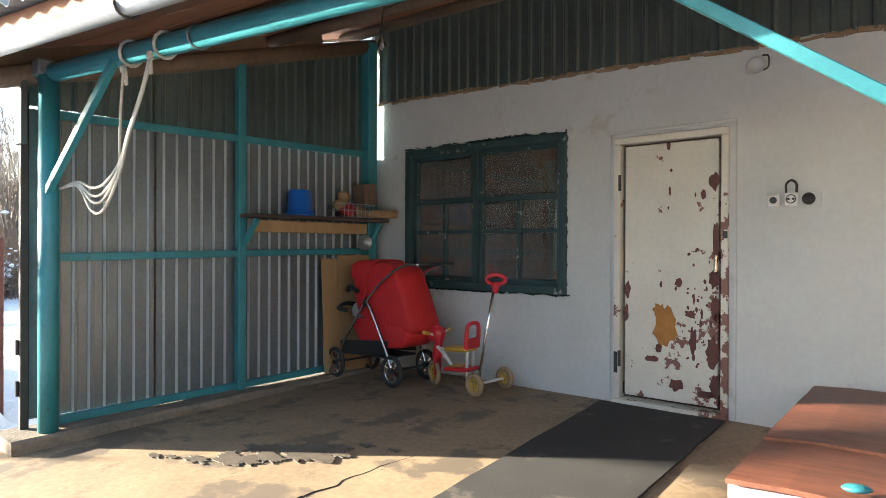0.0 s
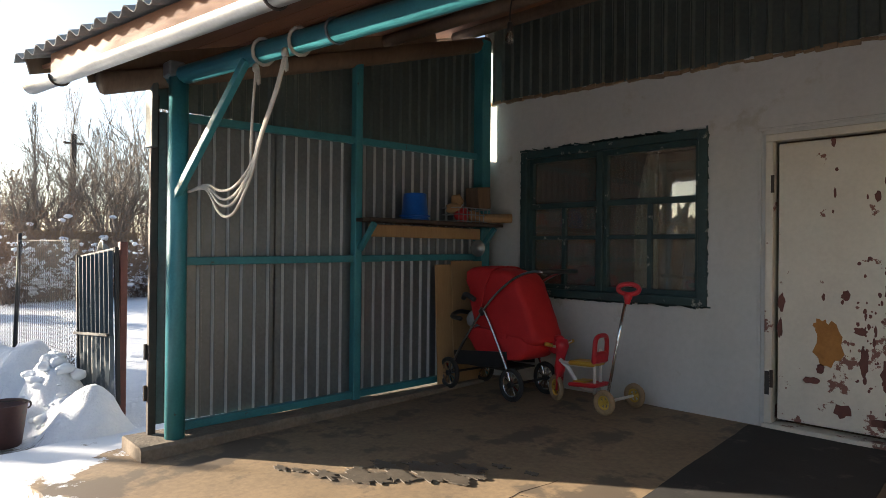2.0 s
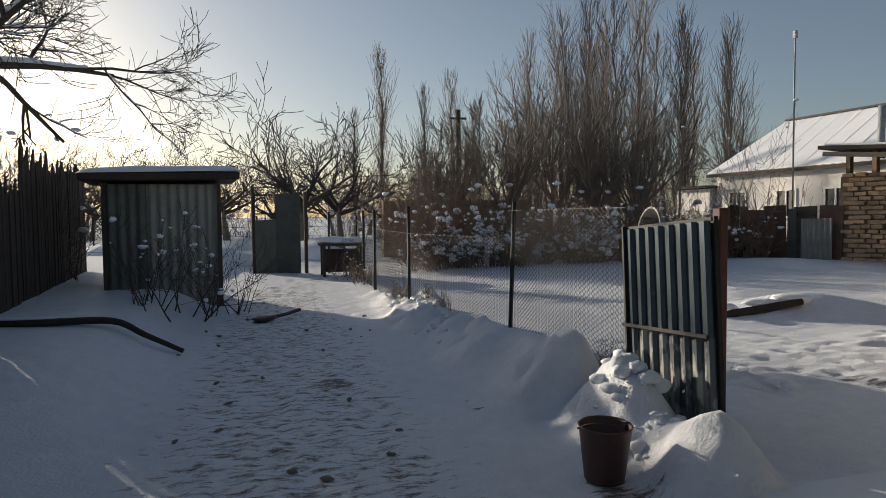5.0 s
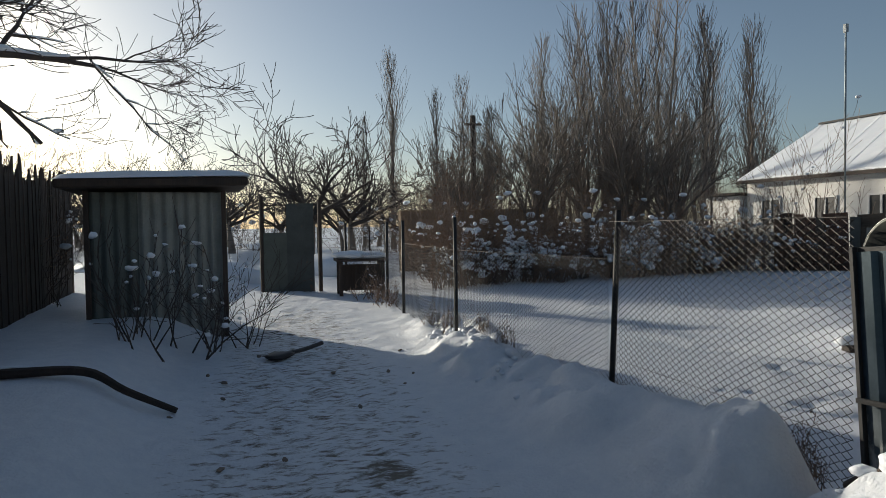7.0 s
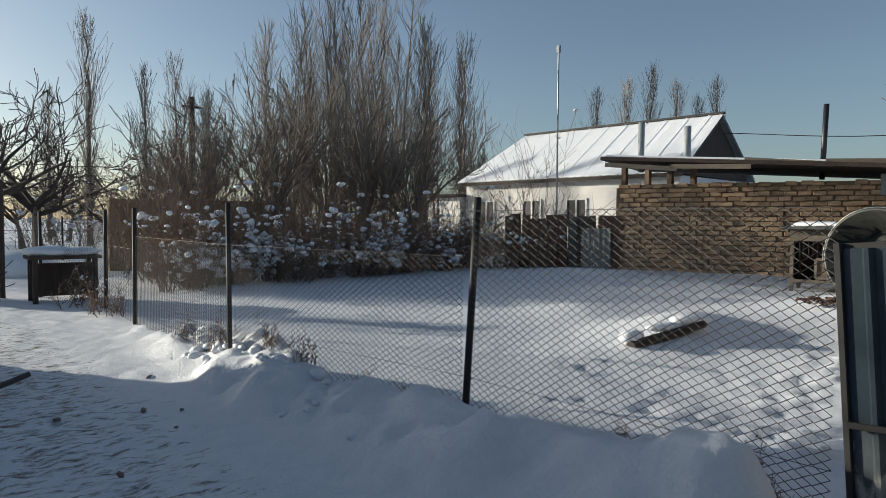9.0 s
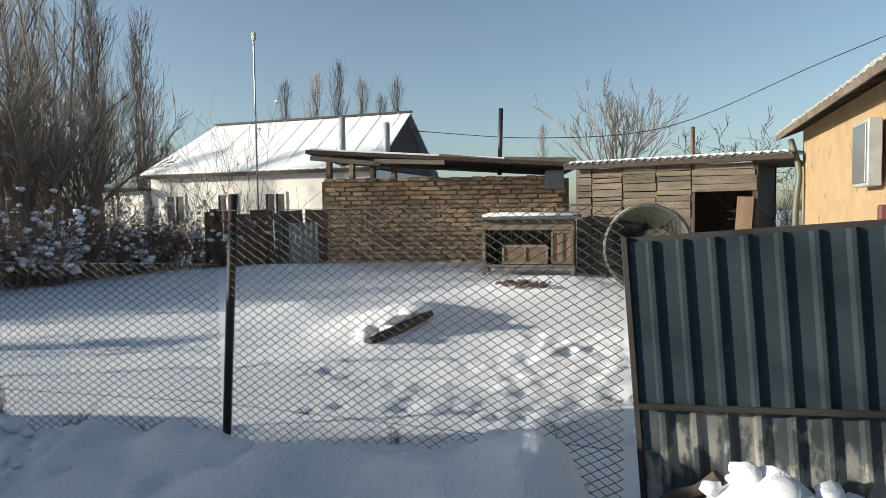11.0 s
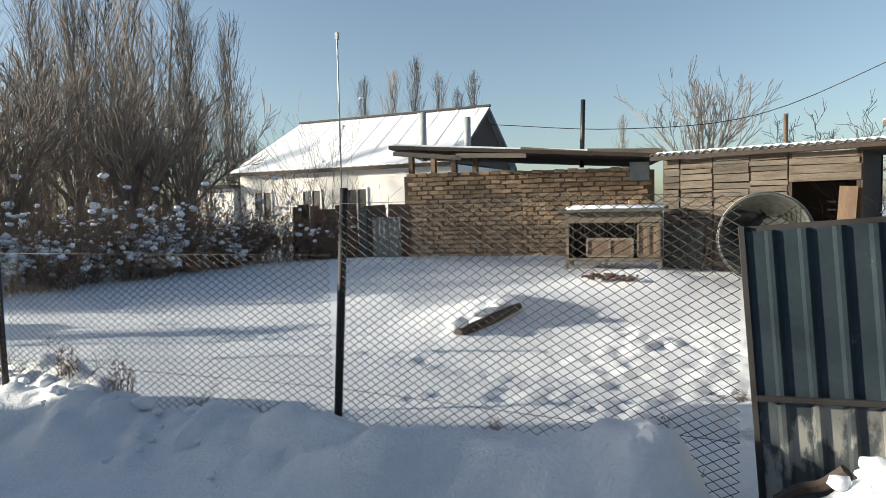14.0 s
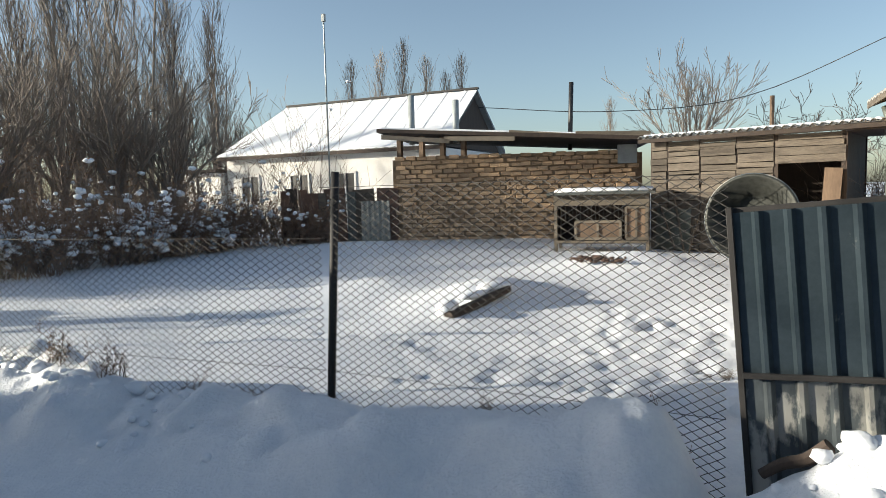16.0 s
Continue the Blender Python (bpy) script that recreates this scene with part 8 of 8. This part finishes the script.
def build_board_shed():
    th = thing("board_shed", (-8.5, 15.5, -0.2), "weathered plank shed with a dark open doorway and snowy roof", "shed")
    a, b = Vector((-10.4, 15.8, 0)), Vector((-6.4, 15.15, 0))
    u = (b - a).normalized()
    nb = Vector((-u.y, u.x, 0))
    m = Matrix((u, nb, Vector((0, 0, 1)))).transposed()
    at = lambda s, d, z: a + u * s + nb * d + Vector((0, 0, z))
    rng = random.Random(17)
    top = 2.38
    cols = ((0.0, 0.40), (0.41, 1.14), (1.15, 1.92), (1.93, 2.68), (2.69, 3.98))
    for ci, (s0, s1) in enumerate(cols):
        z = -0.25
        while z < top:
            h = rng.uniform(0.09, 0.21)
            if not (ci == 4 and z < 1.72):
                bm = bmesh.new()
                box(bm, at((s0 + s1) / 2 + rng.uniform(-0.015, 0.015), rng.uniform(-0.025, 0.02), z + h / 2), (s1 - s0 - rng.uniform(0.0, 0.05), 0.025, h - rng.uniform(0.004, 0.028)), m @ Matrix.Rotation(rng.uniform(-0.022, 0.022), 3, "Y"))
                part("plank", bm, SHEDWOOD, th)
            z += h
    bm = bmesh.new()
    box(bm, at(2.0, 2.6, 1.0), (4.0, 0.06, 2.9), m)
    part("inner_wall", bm, DARKWOOD, th)
    for s in (0.02, 3.95):
        bm = bmesh.new()
        box(bm, at(s, 1.3, 1.0), (0.05, 2.6, 2.9), m)
        part("side_wall", bm, DARKWOOD, th)
    for s in (0.41, 1.145, 1.925, 2.70, 3.96):
        bm = bmesh.new()
        bar(bm, at(s, 0.03, -0.3), at(s, 0.03, 2.4), 0.05 if s < 2.5 else 0.10, 0.05, up=nb)
        part("post", bm, DARKWOOD, th)
    bm = bmesh.new()
    box(bm, at(3.75, -0.12, 0.75), (0.32, 0.03, 1.75), m @ Matrix.Rotation(0.06, 3, "Y"))
    part("leaning_board", bm, OLDWOOD, th)
    for s0, s1, z0, z1 in ((0.55, 0.95, 1.25, -0.15), (0.25, 0.75, 0.9, -0.1), (1.25, 1.05, 1.05, -0.15)):
        bm = bmesh.new()
        bar(bm, at(s0, -0.08, z0), at(s1, -0.45, z1), 0.035, 0.035)
        part("leaning_pole", bm, SHEDWOOD, th)
    bm = bmesh.new()
    box(bm, at(0.55, -0.06, 0.35), (0.8, 0.02, 0.95), m @ Matrix.Rotation(0.04, 3, "Y"))
    part("tin_patch", bm, GREENTIN, th, "dull tin sheet nailed low on the boards")
    bm = bmesh.new()
    bar(bm, at(-0.2, -0.28, 2.40), at(4.7, -0.28, 2.40), 0.05, 0.09)
    part("eave_beam", bm, DARKWOOD, th)
    bm = bmesh.new()
    box(bm, at(4.35, 1.2, 2.36), (0.75, 2.6, 0.04), m)
    part("eave_soffit", bm, DARKWOOD, th)
    bm = bmesh.new()
    corrugated(bm, at(-0.2, -0.35, 2.46), u, (nb + Vector((0, 0, 0.06))).normalized(), 4.9, 3.2, 0.17, 0.06, "sine", thick=0.008)
    rf = part("roof", bm, ASBESTOS, th)
    bm = bmesh.new()
    corrugated(bm, at(-0.15, -0.2, 2.51), u, (nb + Vector((0, 0, 0.06))).normalized(), 4.8, 3.0, 0.17, 0.045, "sine", thick=0.06, base=lambda s: 0.06 * noise.noise(Vector((s * 3, 0, 0))))
    part("snow_cover", bm, SNOW, rf, "snow layer", smooth=True)
    th = thing("utility_pole", (-6.9, 41, 0), "distant thin wooden utility pole", "pole")
    bm = bmesh.new()
    tube(bm, [(-9.8, 41, -0.3), (-9.8, 41, 6.2)], 0.12, 8)
    part("pole", bm, OLDWOOD, th)
    th = thing("overhead_cable", (-20, 30, 5), "thin overhead cable sagging across the sky", "cable")
    bm = bmesh.new()
    tube(bm, smooth_line([(-21.25, 27.9, 5.3), (-15, 28, 4.6), (-9.8, 30, 5.0), (-4, 29, 7.0), (2, 28, 9.0)], 6), 0.018, 5)
    part("wire", bm, BLACKPLASTIC, th)
    th = thing("utility_pole", (2, 28, -0.2), "tall wooden utility pole that holds the cable", "pole")
    bm = bmesh.new()
    tube(bm, [(2.0, 28, -0.3), (2.0, 28, 9.3)], 0.13, 8)
    part("pole", bm, OLDWOOD, th)
    th = thing("utility_pole", (-40.8, 11.1, -0.2), "dark wooden utility pole among the trees", "pole")
    bm = bmesh.new()
    tube(bm, [(-40.8, 11.1, -0.3), (-40.8, 11.1, 7.6)], 0.16, 8)
    part("pole", bm, DARKWOOD, th)
    bm = bmesh.new()
    bar(bm, (-40.8, 10.6, 7.1), (-40.8, 11.6, 7.1), 0.1, 0.12)
    part("crossarm", bm, DARKWOOD, th)


build_board_shed()


def build_white_house():
    E = Vector((-21.0, 24.3, 0))
    u, back = Vector((0.995, 0.1, 0)).normalized(), Vector((-0.1, 0.995, 0)).normalized()
    th = thing("white_house", E, "low white village house with a snow-covered gable roof", "house")
    at = lambda s, d, z: E - u * s + back * d + Vector((0, 0, z))
    L, D, ez, rz = 12.8, 7.6, 3.36, 6.1
    m = Matrix((u, back, Vector((0, 0, 1)))).transposed()
    bm = bmesh.new()
    box(bm, at(L / 2, D / 2, 1.5), (L - 0.6, D - 0.8, 3.6), m)
    part("wall", bm, LIMEWALL, th)
    for name, off, mat in (("roof", 0.0, ASBESTOS), ("snow_cover", 0.07, SNOW)):
        bm = bmesh.new()
        n = 56
        for side in (0, 1):
            rows = []
            for i in range(n + 1):
                s = L * i / n
                w = 0.035 * (i % 2) if not off else 0.03 * noise.noise(Vector((s * 1.5, side, 0)))
                rt = min(s, L - 1.6)
                e = at(s, -0.02 if side == 0 else D, ez + off + w)
                r = at(rt, D / 2, rz + off + w)
                if off:
                    e = e.lerp(r, 0.015)
                rows.append([bm.verts.new(e), bm.verts.new(r), bm.verts.new(r - Vector((0, 0, 0.07))), bm.verts.new(e - Vector((0, 0, 0.07)))])
            for p, q in zip(rows, rows[1:]):
                for k in range(4):
                    bm.faces.new((p[k], p[(k + 1) % 4], q[(k + 1) % 4], q[k]))
        part(name, bm, mat, th)
    bm = bmesh.new()
    hip = [at(L, 0, ez + 0.05), at(L - 1.6, D / 2, rz + 0.06), at(L, D, ez + 0.05)]
    f = [bm.verts.new(p) for p in hip]
    g = [bm.verts.new(p - Vector((0, 0, 0.08))) for p in hip]
    bm.faces.new(f)
    bm.faces.new(g[::-1])
    for k in range(3):
        bm.faces.new((f[k], g[k], g[(k + 1) % 3], f[(k + 1) % 3]))
    part("hip_end", bm, SNOW, th)
    bm = bmesh.new()
    bar(bm, at(-0.05, D / 2, rz + 0.13), at(L - 1.6, D / 2, rz + 0.13), 0.2, 0.09)
    part("ridge_cap", bm, GATERIM, th, "dark ridge capping")
    for k in range(11):
        bm = bmesh.new()
        bar(bm, at(0.6 + k * 1.05, 0.1, ez + 0.155), at(0.6 + k * 1.05, D / 2 - 0.1, rz + 0.072), 0.06, 0.008)
        part("batten", bm, SNOW, th)
    bm = bmesh.new()
    tri = [at(0.25, 0.3, ez), at(0.25, D / 2, rz - 0.12), at(0.25, D - 0.3, ez)]
    f = [bm.verts.new(p) for p in tri]
    g = [bm.verts.new(p - u * 0.1) for p in tri]
    bm.faces.new(f)
    bm.faces.new(g[::-1])
    for k in range(3):
        bm.faces.new((f[k], g[k], g[(k + 1) % 3], f[(k + 1) % 3]))
    part("gable", bm, DARKWOOD, th)
    bm = bmesh.new()
    bar(bm, at(0, -0.02, ez - 0.06), at(L, -0.02, ez - 0.06), 0.05, 0.16)
    part("eaves_board", bm, DARKWOOD, th)
    for s in (11.0, 7.98, 5.36):
        bm = bmesh.new()
        d = 0.38
        for ds in (-0.55, 0.0, 0.55):
            box(bm, at(s + ds, d, 1.75), (0.09, 0.08, 1.3), m)
        for z in (1.1, 2.4):
            box(bm, at(s, d, z), (1.19, 0.08, 0.09), m)
        w = part("window", bm, WHITEPLASTIC, th)
        for ds in (-0.275, 0.275):
            bm = bmesh.new()
            box(bm, at(s + ds, d + 0.02, 1.75), (0.46, 0.02, 1.22), m)
            part("pane", bm, BLACKPLASTIC, w, "dark pane")
    bm = bmesh.new()
    box(bm, at(L + 1.2, 1.6, 1.2), (2.6, 3.0, 2.9), m)
    part("annex", bm, LIMEWALL, th)
    bm = bmesh.new()
    box(bm, at(L + 1.2, 1.4, 2.75), (3.0, 3.6, 0.12), m)
    part("annex_roof", bm, DARKWOOD, th)
    th = thing("antenna_mast", (-22.1, 18.0, 0), "thin metal antenna mast", "antenna")
    bm = bmesh.new()
    tube(bm, [(-22.1, 18.0, -0.3), (-22.1, 18.0, 7.6)], 0.03, 6)
    mast = part("mast", bm, GALV, th)
    bm = bmesh.new()
    box(bm, (-22.1, 18.0, 7.5), (0.12, 0.1, 0.26))
    part("head", bm, SLATE, mast)


build_white_house()


# ---- behind the camera ----
def build_south_house():
    # house out of view, added to close the yard and shade it
    bm = bmesh.new()
    box(bm, (2.0, -7.5, 1.4), (9.0, 6.0, 3.2))
    tagged(part("wall_south", bm, OCHRE), "unseen plain clay-plastered house added across the yard for shade", "wall", kind="structure")
    bm = bmesh.new()
    prism(bm, [(-2.9, -10.9), (6.9, -10.9), (6.9, -7.5), (6.9, -4.1), (-2.9, -4.1), (-2.9, -7.5)], 2.95, lambda x, y: 3.05 + 1.6 * (1 - abs(y + 7.5) / 3.4))
    tagged(part("roof_south", bm, SNOW), "snowy roof of the added, unseen house across the yard", "roof", kind="structure")


build_south_house()
